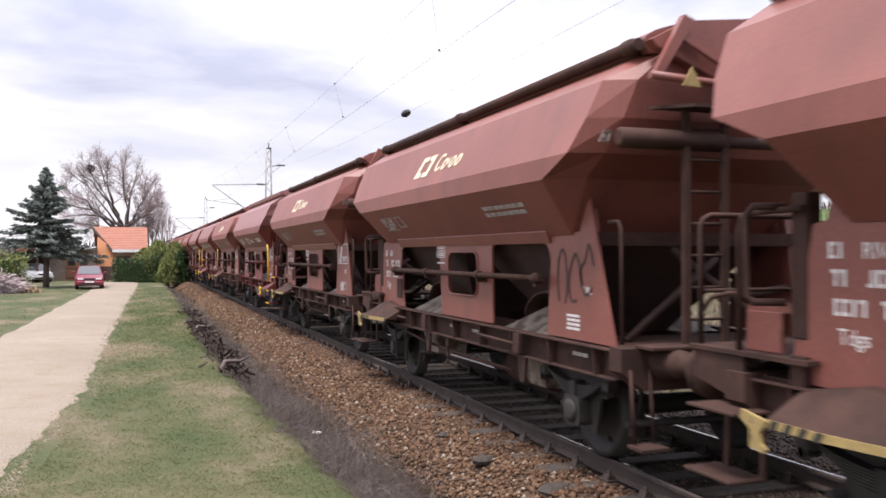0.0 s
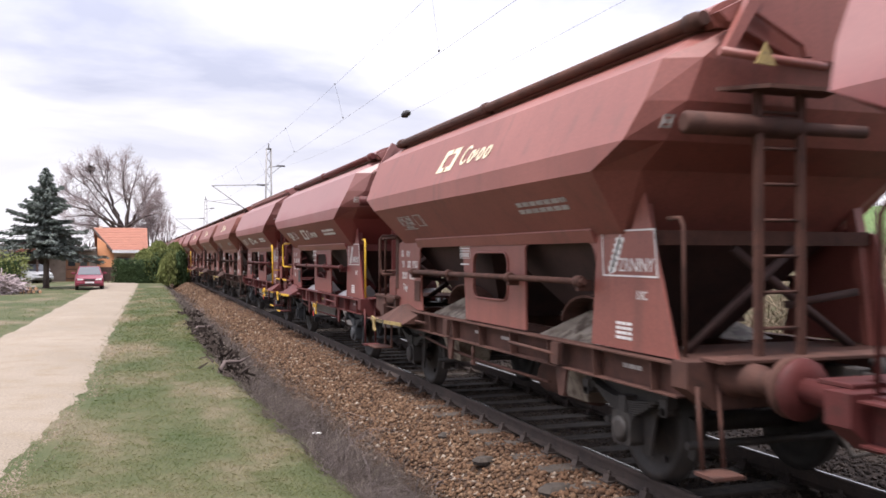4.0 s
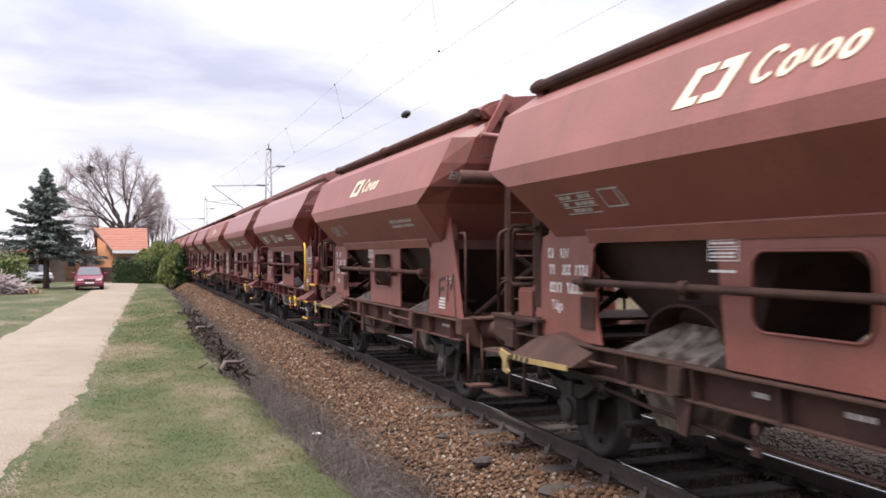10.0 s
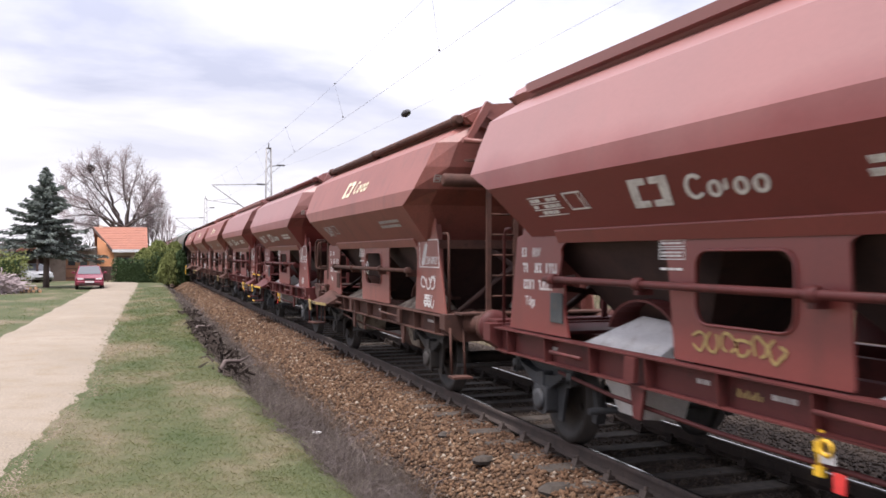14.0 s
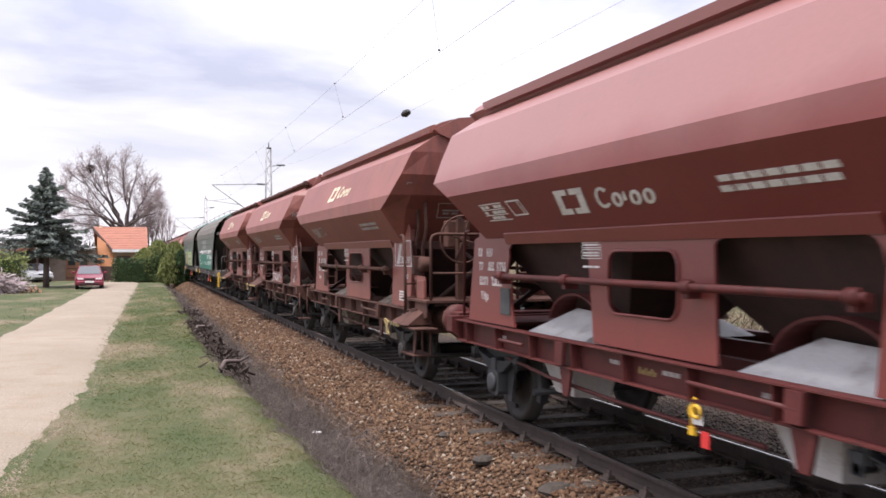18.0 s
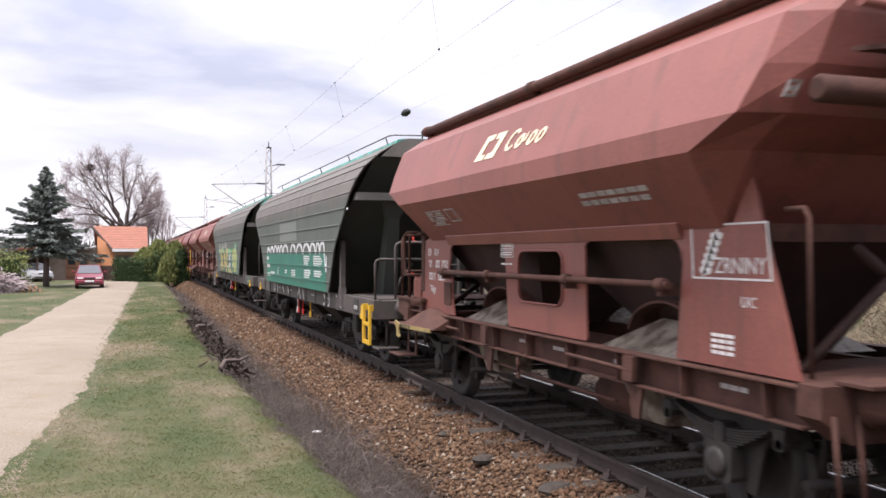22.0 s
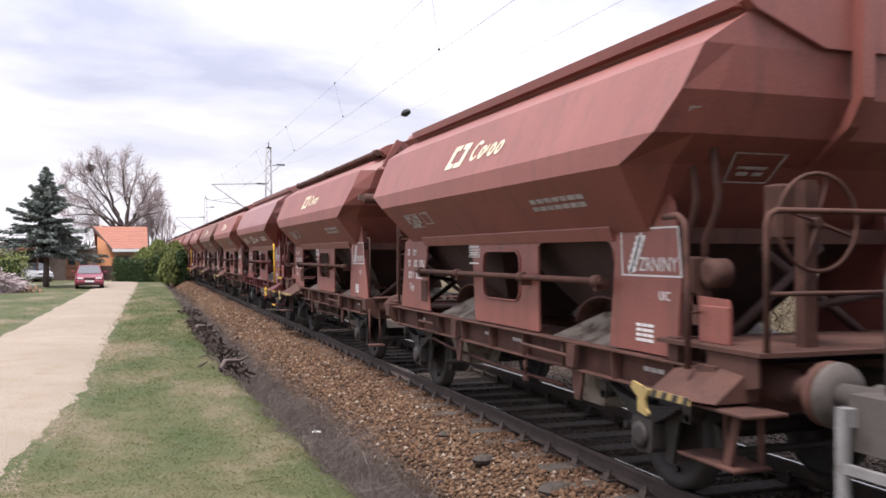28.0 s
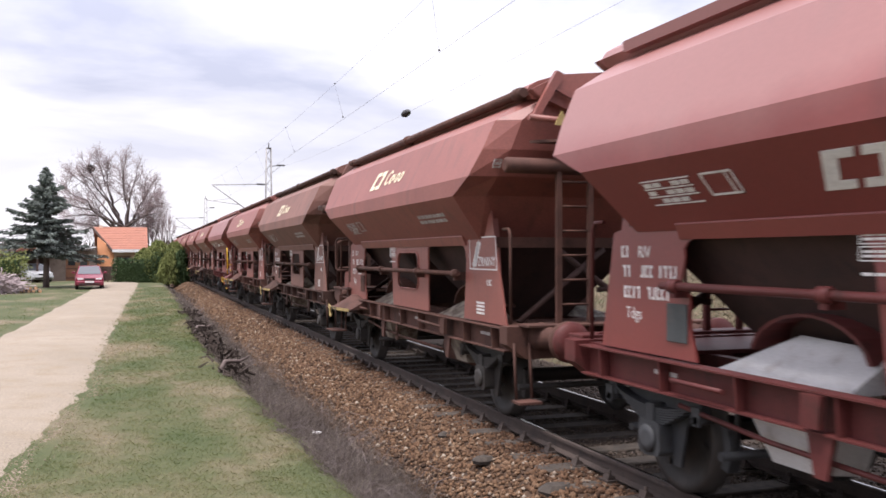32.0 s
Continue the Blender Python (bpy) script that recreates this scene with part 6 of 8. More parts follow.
def g_hanger(k):
    def made(bm):
        y = (0.10, -0.05, -1.5, -0.6)[k]
        tube(bm, [(-1.34, y, 1.0), (-1.36, y - 0.02, 0.90), (-1.36, y - 0.03, 0.66)], 0.012, 6)
        box(bm, -1.38, -1.35, y - 0.07, y + 0.01, 0.54, 0.66)
    return made


def side_frame_mesh(bm):
    slab(bm, [(-1.25, 0.56), (-1.20, 0.66), (-0.72, 0.68), (-0.45, 0.60), (0.45, 0.60), (0.72, 0.68), (1.20, 0.66), (1.25, 0.56), (0.62, 0.52), (0.35, 0.34), (-0.35, 0.34), (-0.62, 0.52)], "x", -1.06, -0.96)


def bogie_box_mesh(bm):
    slab(bm, rounded(-0.16, 0.16, 0.30, 0.60, 0.05), "x", -1.13, -0.95)
    lathe(bm, [(-1.17, 0.05), (-1.165, 0.10), (-1.13, 0.11)], (0, 0, 0.46), "x", 12)


def coil_mesh(bm):
    pts = [(-1.04 + 0.075 * math.cos(a), 0.075 * math.sin(a), 0.42 + 0.18 * a / 31.4) for a in np.linspace(0, 31.4, 60)]
    tube(bm, pts, 0.016, 5)


def bolster_mesh(bm):
    box(bm, -1.15, 1.15, -0.16, 0.16, 0.48, 0.86, 0.02)


def grain_wagon(n):
    """n 0: white scrawl and a yellow step; n 1: yellow and lime lettering."""
    w = tagged(new("grain_wagon"), "grey-green bogie grain wagon with " + ("white spray scrawl" if n == 0 else "yellow and lime spray lettering"), "railway wagon", "wagons of the freight train")

    def p(name, build, mat, label="", m=None, key=None, parent=None):
        return part(name, key or build, build, mat, parent or w, label, m)

    p("body", g_body_mesh, GREEN_WAGON)
    for i, z in enumerate((1.375, 1.665, 1.955, 2.166, 2.437, 2.716, 2.97, 3.20, 3.40, 3.57)):
        p("rib", g_rib(z), GREEN_WAGON, key=("g_rib", i))
    p("band", g_band(3.15 if n else 4.02), GREEN_BAND_DULL if n else GREEN_BAND, "teal green lettered band", key=("g_band", n))
    for k, z in enumerate((1.665, 1.375)):
        p("band_rib", g_band_line(z, 3.15 if n else 4.02), GREEN_BAND_DULL if n else GREEN_BAND, key=("g_band_line", n, k))
    p("band_lettering", g_text_mesh if not n else g_short_text_mesh, WHITE_MARK, "small white lettering")
    if n == 0:
        p("repainted_patch", g_shape([(1.56, 2.22), (1.56, 2.66), (-0.83, 2.66), (-0.83, 2.22)], 0.002), PATCH_GREEN, "lighter repainted patch")
        for k, pts in enumerate(white_loops()):
            p("spray_loop", lambda bm: g_stroke(bm, pts, 0.075, 0.0045), SPRAY_WHITE, "white spray-paint loop", key=("spray_loop", k))
        p("sill_scrawl", g_tag_sill_mesh, SPRAY_WHITE)
        p("step_frame", g_step_mesh, YELLOW, "yellow step frame")
        p("roof_loops", g_roof_loops_mesh, GREEN_ROOF)
    else:
        for mt, tone, shapes in ((SPRAY_YELLOW, "yellow", YELLOW_SHAPES), (SPRAY_LIME, "lime", LIME_SHAPES), (SPRAY_GREEN, "green", green_shapes())):
            for b in shapes:
                p("spray_shape", b, mt, tone + " spray-paint shape")
        for k, (y, z, hh) in enumerate(((2.60, 1.20, 1.10), (2.00, 1.20, 0.78), (1.30, 1.20, 1.0), (0.30, 1.25, 1.08), (-2.10, 1.20, 1.08))):
            p("spray_outline", g_shape([(y, z), (y - 0.02, z + hh * 0.75), (y - 0.28, z + hh), (y - 0.66, z + hh * 0.9), (y - 0.74, z + hh * 0.4), (y - 0.70, z)], 0.0062), SPRAY_DARK_GREEN, "dark green spray-paint outline", key=("spray_outline", k))
        for k, (y, z) in enumerate(((3.0, 2.05), (1.6, 2.1), (-0.6, 2.0), (-1.4, 1.95), (-3.2, 2.12))):
            p("spray_cloud", g_shape([(y + 0.30 * math.cos(a) * (1 + 0.2 * math.sin(5 * a + k)), z + 0.13 * math.sin(a) * (1 + 0.25 * math.cos(4 * a + k))) for a in np.linspace(0, 6.28, 15)[:-1]], 0.0058), SPRAY_PALE, "pale green spray-paint cloud", key=("spray_cloud", k))
        p("spray_drips", g_drip_mesh, DIM_MARK)
    p("roof_coaming", g_hatch_edge_mesh, GREEN_ROOF, "bright sea-green coaming"), p("walkway_rail", g_walk_rail_mesh, BLACK_STEEL)
    for e in (0, 1):
        at = TURN if e else Matrix.Identity(4)
        out = at @ pose(0, -0.36 if e else -0.10, 0)
        p("end_cap", g_end_cap_mesh, GREEN_ROOF if n else GREEN_WAGON, m=out), p("end_sheet", g_under_mesh, GREEN_SHADED, m=out), p("end_beam", g_beam_mesh, BEAM_GREY, m=at @ pose(0, -0.3, 0) if e else at)
        for s in (-1, 1):
            p("leg", g_leg(s), GREEN_SHADED, m=at, key=("g_leg", s)), p("post", g_post(s), FRAME_GREY, m=pose(0, 5.40 if e else -4.72, 0), key=("g_post", s))
            p("side_sill", g_sill(s), FRAME_GREY, key=("g_sill", s)) if not e else None
        if n and not e:
            p("hand_loop", g_loop_mesh, FRAME_GREY), p("hand_grab", g_grab_mesh, STEEL_GREY)
            st = p("stand_pipe", g_stand_mesh, FRAME_GREY)
            p("cap", g_stand_cap_mesh, SIGNAL_RED, "red cap", parent=st)
        elif e and not n:
            p("stand_pipe", g_stand_mesh, RUST_STEEL, m=at @ pose(0.95, 0.2, 0.06))
        elif not n:
            p("end_rail", g_front_rail_mesh, FRAME_GREY), p("brake_handle", g_red_handle_mesh, SIGNAL_RED, "red handle"), p("end_ladder", g_front_ladder_mesh, FRAME_GREY), p("deck_plate", g_deck_plate_mesh, FRAME_GREY)
        else:
            p("end_rail", g_box_rail_mesh, FRAME_GREY), p("deck_plate", g_deck_plate_mesh, FRAME_GREY, m=at)
        p("headstock", g_headstock_mesh, FRAME_GREY, m=at)
        p("plate_step", g_plate_step_mesh, FRAME_GREY, m=at), p("step_edge", g_plate_edge_mesh, STEEL_GREY, m=at)
        off = pose(0, 7.67 - HALF, 0)
        p("draw_hook", hook_mesh, RUNNING, m=at @ off), p("brake_hose", hose_mesh, BLACK_STEEL, m=at @ off)
        for x in (-0.875, 0.875):
            bf = p("buffer", buffer_mesh, FRAME_GREY, m=at @ pose(x, 7.67 - HALF, 0))
            p("buffer_head", buffer_head_mesh, FRAME_GREY, parent=bf)
    p("towing_hook", g_yellow_hook_mesh, YELLOW, "yellow towing hook", pose(0, -6.35, 0)), p("towing_hook", g_yellow_hook_mesh, YELLOW, "yellow towing hook", pose(0, 6.35, 0))
    if n:
        far = p("step_frame", g_step_mesh, STEEL_GREY, "grey step frame", pose(0, 13.62, 0))
    for i in range(9):
        p("sill_rib", g_sill_rib_mesh, FRAME_GREY, m=pose(0, -4.4 + i * 1.1, 0))
    p("label_plate", g_label_plate_mesh, GREEN_BAND if n else BLACK), p("label_bars", g_label_bars_mesh, WHITE_MARK), p("sill_marks", g_sill_marks_mesh, DIM_MARK)
    p("deck_frame", g_deck_mesh, FRAME_GREY)
    for y in (-1.3, 1.3):
        p("outlet", g_outlet_mesh, BLACK_STEEL, m=pose(0, y, 0))
    for k, mt in enumerate((WHITE_MARK, SIGNAL_RED, YELLOW, SIGNAL_RED)):
        p("brake_lever", g_hanger(k), mt, key=("g_hanger", k))
    for c in (-4.75, 4.75):
        p("bolster", bolster_mesh, RUNNING, m=pose(0, c, 0))
        for s in (-1, 1):
            mir = s > 0
            p("side_frame", mirrored(side_frame_mesh) if mir else side_frame_mesh, RUNNING, m=pose(0, c, 0), key=("side_frame", s))
            for d in (-0.9, 0.9):
                p("axlebox", mirrored(bogie_box_mesh) if mir else bogie_box_mesh, RUNNING, m=pose(0, c + d, 0), key=("bogie_box", s))
                for q in (-0.25, 0.25):
                    p("coil_spring", mirrored(coil_mesh) if mir else coil_mesh, RUNNING, m=pose(0, c + d + q, 0), key=("coil", s))
        for d in (-0.9, 0.9):
            wheelset(w, c + d)
    return w


# ---- overhead line ----
def lattice_mesh(bm, h=8.9):
    def leg(sx, sy, z):
        k = 0.25 - 0.10 * z / h
        return (sx * k, sy * k, z)
    for sx in (-1, 1):
        for sy in (-1, 1):
            tube(bm, [leg(sx, sy, -0.6), leg(sx, sy, h)], 0.03, 4)


def lacing_mesh(bm, h=8.9):
    n = 18
    for i in range(n):
        z0, z1 = i * h / n, (i + 1) * h / n
        k0, k1 = 0.25 - 0.10 * z0 / h, 0.25 - 0.10 * z1 / h
        f = 1 if i % 2 else -1
        for s in (-1, 1):
            tube(bm, [(-f * k0, s * k0, z0), (f * k1, s * k1, z1)], 0.014, 4), tube(bm, [(s * k0, -f * k0, z0), (s * k1, f * k1, z1)], 0.014, 4)


def finial_mesh(bm):
    tube(bm, [(0, 0, 8.88), (0, 0, 9.25)], 0.035, 6)
    box(bm, -0.17, 0.17, -0.17, 0.17, 8.86, 8.92)


def tie_mesh(bm):
    tube(bm, [(0, 0, 6.55), (-3.6, 0, 6.40)], 0.028, 6)


def strut_mesh(bm):
    tube(bm, [(0, 0, 3.85), (-3.62, 0, 6.42)], 0.035, 6)


def steady_mesh(bm):
    tube(bm, [(-1.8, 0, 5.15), (-3.9, 0, 5.42)], 0.02, 6)
    tube(bm, [(-2.4, 0, 5.55), (-3.5, 0, 5.40)], 0.014, 5)


def insulator_mesh(bm):
    lathe(bm, [(-0.30, 0.02)] + [v for k in range(6) for v in ((-0.25 + k * 0.08, 0.03), (-0.22 + k * 0.08, 0.075))] + [(0.28, 0.02)], (0, 0, 0), "x", 10)


def bracket_arm_mesh(bm):
    tube(bm, [(0, 0, 7.70), (0.92, 0, 7.82)], 0.03, 6), tube(bm, [(0.1, 0, 7.2), (0.8, 0, 7.78)], 0.02, 5)


def catenary_mast(y, x=8.22):
    mast = tagged(new("catenary_mast"), "grey steel lattice mast with a cantilever over the track", "mast", "masts of the overhead line")
    mast.matrix_basis = pose(x, y, -0.5)
    up = pose(0, 0, 0.5)
    part("legs", "mast_legs", lattice_mesh, STEEL_GREY, mast, m=up), part("lacing", "mast_lacing", lacing_mesh, STEEL_GREY, mast, m=up), part("finial", "mast_finial", finial_mesh, BLACK_STEEL, mast, m=up)
    part("tie", "mast_tie", tie_mesh, STEEL_GREY, mast, m=up), part("strut", "mast_strut", strut_mesh, STEEL_GREY, mast, m=up), part("steady_arm", "mast_steady", steady_mesh, STEEL_GREY, mast, m=up)
    part("bracket_arm", "mast_bracket", bracket_arm_mesh, STEEL_GREY, mast, m=up)
    for px, pz, ry in ((-0.5, 6.52, 2), (-0.45, 4.18, 35), (0.80, 7.80, 0)):
        part("insulator", "mast_insulator", insulator_mesh, BLACK, mast, m=up @ pose(px, 0, pz, 0, ry, 0))
    tagged(mast, group="masts of the overhead line")


catenary_mast(58.1), catenary_mast(113.0), catenary_mast(3.0 - 55.0)


def wire(name, pts, r, label):
    cable = tagged(part(name, (name, pts[0]), lambda bm: tube(bm, pts, r, 5), WIRE_GREY), label, "cable")
    return cable


def sagging(a, b, sag, n=14):
    a, b = Vector(a), Vector(b)
    return [tuple(a.lerp(b, k / n) - Vector((0, 0, sag * 4 * (k / n) * (1 - k / n)))) for k in range(n + 1)]


wire("contact_wire", sagging((5.25, 58, 5.38), (4.72, 3, 5.36), 0.06) + sagging((4.72, 2.9, 5.36), (5.25, -52, 5.38), 0.06)[1:], 0.0032, "thin contact wire over the track")
wire("messenger_wire", sagging((4.68, 58, 6.75), (4.72, 3, 6.75), 0.62) + sagging((4.72, 2.9, 6.75), (4.7, -52, 6.75), 0.62)[1:], 0.0024, "thin messenger wire sagging over the track")
wire("feeder_wire", [(9.1, 58, 7.75), (8.9, 48, 7.2), (8.7, 38, 6.86), (8.55, 28, 6.66), (8.5, 20, 6.60), (8.5, 14, 6.62), (8.5, 3, 6.80), (8.6, -15, 7.2), (9.1, -52, 7.75)], 0.0035, "thin feeder wire beside the track")
wire("contact_wire", sagging((5.25, 58, 5.38), (4.72, 113, 5.38), 0.06), 0.0055, "thin contact wire over the track")
wire("messenger_wire", sagging((4.68, 58, 6.75), (4.68, 113, 6.75), 0.62), 0.0045, "thin messenger wire sagging over the track")
for k in range(7):
    y = 52 - k * 7.6
    tz, bx = 6.75 - 0.62 * 4 * ((58 - y) / 55) * (1 - (58 - y) / 55), 5.25 - 0.53 * (58 - y) / 55
    tagged(part("dropper", ("dropper", k), lambda bm: (tube(bm, [(4.69, y, tz), (bx, y, 5.36)], 0.0025, 4), lathe(bm, [(-0.04, 0.01), (0, 0.022), (0.04, 0.01)], (bx, y, 5.37), "y", 6), lathe(bm, [(-0.04, 0.01), (0, 0.022), (0.04, 0.01)], (4.69, y, tz), "y", 6)), BLACK_STEEL), "thin dropper wire with dark clamps", "cable", "droppers")
tagged(part("line_insulator", "line_insulator", lambda bm: lathe(bm, [(-0.45, 0.012), (-0.28, 0.05), (-0.2, 0.11), (-0.1, 0.06), (0.05, 0.13), (0.18, 0.06), (0.30, 0.09), (0.5, 0.012)], (8.55, 28.2, 6.66), "y", 10), BLACK), "dark insulator strung in the feeder wire", "insulator")

# ---- plants ----
LEAF_SPRUCE = worn("blue_green_spruce_needles", (0.105, 0.125, 0.110), (0.180, 0.202, 0.182), (0.070, 0.082, 0.072), 0.8, scale=2.0, bump=0.0, spec=0.2)
LEAF_HEDGE = worn("dark_green_hedge_leaves", (0.026, 0.045, 0.018), (0.050, 0.080, 0.028), (0.016, 0.025, 0.012), 0.8, scale=2.5, bump=0.0, spec=0.2)
LEAF_THUJA = worn("olive_green_conifer_leaves", (0.130, 0.150, 0.048), (0.205, 0.222, 0.078), (0.075, 0.088, 0.034), 0.8, scale=2.0, bump=0.0, spec=0.2)
GRIT = worn("tan_road_grit", (0.20, 0.155, 0.115), (0.30, 0.245, 0.19), (0.12, 0.09, 0.065), 0.95, scale=9.0, bump=0.1, spec=0.2)
BARK = worn("grey_brown_bark", (0.095, 0.072, 0.066), (0.155, 0.122, 0.112), (0.055, 0.042, 0.038), 0.9, scale=3.0, bump=0.4, spec=0.2)
TWIG = worn("pinkish_grey_twigs", (0.290, 0.232, 0.234), (0.390, 0.325, 0.326), (0.22, 0.175, 0.175), 0.9, scale=1.0, bump=0.0, spec=0.2)
DITCH_TWIG = worn("grey_ditch_straw", (0.135, 0.108, 0.104), (0.195, 0.158, 0.150), (0.10, 0.08, 0.075), 0.9, scale=1.0, bump=0.0, spec=0.2)
TWIG_BROWN = strand_material("dry_brown_twigs", [(0.0, (0.050, 0.038, 0.033)), (0.5, (0.110, 0.088, 0.078)), (0.85, (0.175, 0.145, 0.125)), (1.0, (0.27, 0.23, 0.19))])
STRAW = strand_material("straw_coloured_grass", [(0.0, (1.0, 1.0, 1.0)), (0.7, (1.3, 1.27, 1.22)), (1.0, (1.7, 1.6, 1.5))], True, 1.55)
BANK_STRAW = strand_material("dull_bank_grass", [(0.0, (0.060, 0.044, 0.028)), (0.25, (0.085, 0.080, 0.042)), (0.5, (0.135, 0.102, 0.070)), (0.85, (0.215, 0.165, 0.115)), (1.0, (0.33, 0.27, 0.19))])
BLADE = strand_material("fresh_grass_blades", [(0.0, (0.95, 0.97, 0.92)), (0.6, (1.05, 1.08, 1.0)), (1.0, (1.3, 1.25, 1.15))], True, 1.5)
DARK_ROOT = worn("dark_dead_roots", (0.030, 0.022, 0.018), (0.060, 0.045, 0.038), (0.10, 0.085, 0.07), 0.95, scale=6.0, bump=0.3, spec=0.2)


def leaves(points, size, rng, flat=0.5, droop=None):
    """Small four-cornered leaves or sprays at points, turned at random."""
    n = len(points)
    a = rng.normal(0, 1, (n, 3))
    a[:, 2] *= flat
    if droop is not None:
        a = droop + a * 0.45
    a /= np.linalg.norm(a, axis=1, keepdims=True)
    b = np.cross(a, rng.normal(0, 1, (n, 3)))
    b /= np.linalg.norm(b, axis=1, keepdims=True)
    s = (rng.uniform(0.6, 1.3, n) * size)[:, None]
    p = np.asarray(points)
    v = np.stack([p - a * s, p + b * s * 0.35, p + a * s, p - b * s * 0.35], 1)
    f = np.arange(n * 4).reshape(n, 4)
    return v.reshape(-1, 3), f


def stems(base, tip, r, bend, rng):
    """Thin three-sided stems from base to tip with one bend."""
    n = len(base)
    mid = (base + tip) / 2 + rng.normal(0, 1, (n, 3)) * bend
    d = tip - base
    d /= np.linalg.norm(d, axis=1, keepdims=True) + 1e-9
    u = np.cross(d, [0.3, 0.5, 0.81])
    u /= np.linalg.norm(u, axis=1, keepdims=True) + 1e-9
    w = np.cross(d, u)
    tri = [(1.0, 0.0), (-0.5, 0.87), (-0.5, -0.87)]
    rr = np.asarray(r).reshape(-1, 1) * np.ones((n, 1))
    rows = []
    for c, k in ((base, 1.0), (mid, 0.75), (tip, 0.3)):
        rows += [c + (u * a + w * b) * rr * k for a, b in tri]
    v = np.stack(rows, 1).reshape(-1, 3)
    q = np.array([(i * 3 + k, i * 3 + (k + 1) % 3, i * 3 + 3 + (k + 1) % 3, i * 3 + 3 + k) for i in range(2) for k in range(3)])
    f = (q[None] + (np.arange(n) * 9)[:, None, None]).reshape(-1, 4)
    return v, f


def array_mesh(name, shapes, mat):
    allv, allf, base = [], [], 0
    for v, f in shapes:
        allv.append(v), allf.append(f + base)
        base += len(v)
    v, f = np.concatenate(allv), np.concatenate(allf)
    me = bpy.data.meshes.new(name)
    me.from_pydata(v.tolist(), [], f.tolist())
    me.materials.append(mat)
    return me


def spruce(x, y, z, h, spread_m, seed, label):
    rg = np.random.default_rng(seed)
    tree = tagged(new("spruce"), label, "tree")
    tree.matrix_basis = pose(x, y, z)
    part("trunk", ("spruce_trunk", seed), lambda bm: tube(bm, [(0, 0, -0.3), (0.03, 0, h * 0.3), (0, 0.02, h * 0.7), (0, 0, h)], [0.21, 0.16, 0.08, 0.015], 8), BARK, tree)
    pts, dirs, bases, tips, rad = [], [], [], [], []
    n_lev = 24
    for i in range(n_lev):
        k = i / (n_lev - 1)
        zz = h * (0.31 + 0.68 * k)
        reach = spread_m * (1 - k) ** 0.95 * (1.0 + 0.22 * math.sin(i * 2.3)) + 0.10
        for j in range(int(10 - 5 * k)):
            a = rg.uniform(0, 6.28)
            L = reach * rg.uniform(0.55, 1.2)
            d = np.array([math.cos(a), math.sin(a), 0])
            dz = -0.16 + 0.5 * k + rg.normal(0, 0.08)
            foot = np.array([0, 0, zz + rg.normal(0, 0.06)])
            tip = foot + d * L + [0, 0, L * dz]
            bases.append(foot), tips.append(tip), rad.append(0.035 * (1 - k) + 0.008)
            m = int(14 + 66 * L)
            t = rg.uniform(0.15, 1.02, m)
            side = np.cross(d, [0, 0, 1])
            off = rg.normal(0, 1, m) * 0.15 * L * (1.1 - t)
            p = foot + t[:, None] * (tip - foot) + off[:, None] * side + rg.normal(0, 0.03, (m, 3))
            p[:, 2] += 0.10 * L * (t ** 2 - t) * 2 - 0.06 * np.abs(rg.normal(0, 1, m))
            pts.append(p), dirs.append(np.tile(d + [0, 0, -0.30], (m, 1)))
    pts, dirs = np.concatenate(pts), np.concatenate(dirs)
    ob = new("bough_frame", array_mesh("bough_frame", [stems(np.array(bases, float), np.array(tips), np.array(rad), 0.04, rg)], BARK))
    ob.parent = tree
    ob = new("crown", array_mesh("crown", [leaves(pts, 0.17, rg, droop=dirs)], LEAF_SPRUCE))
    ob.parent = tree
    return tree


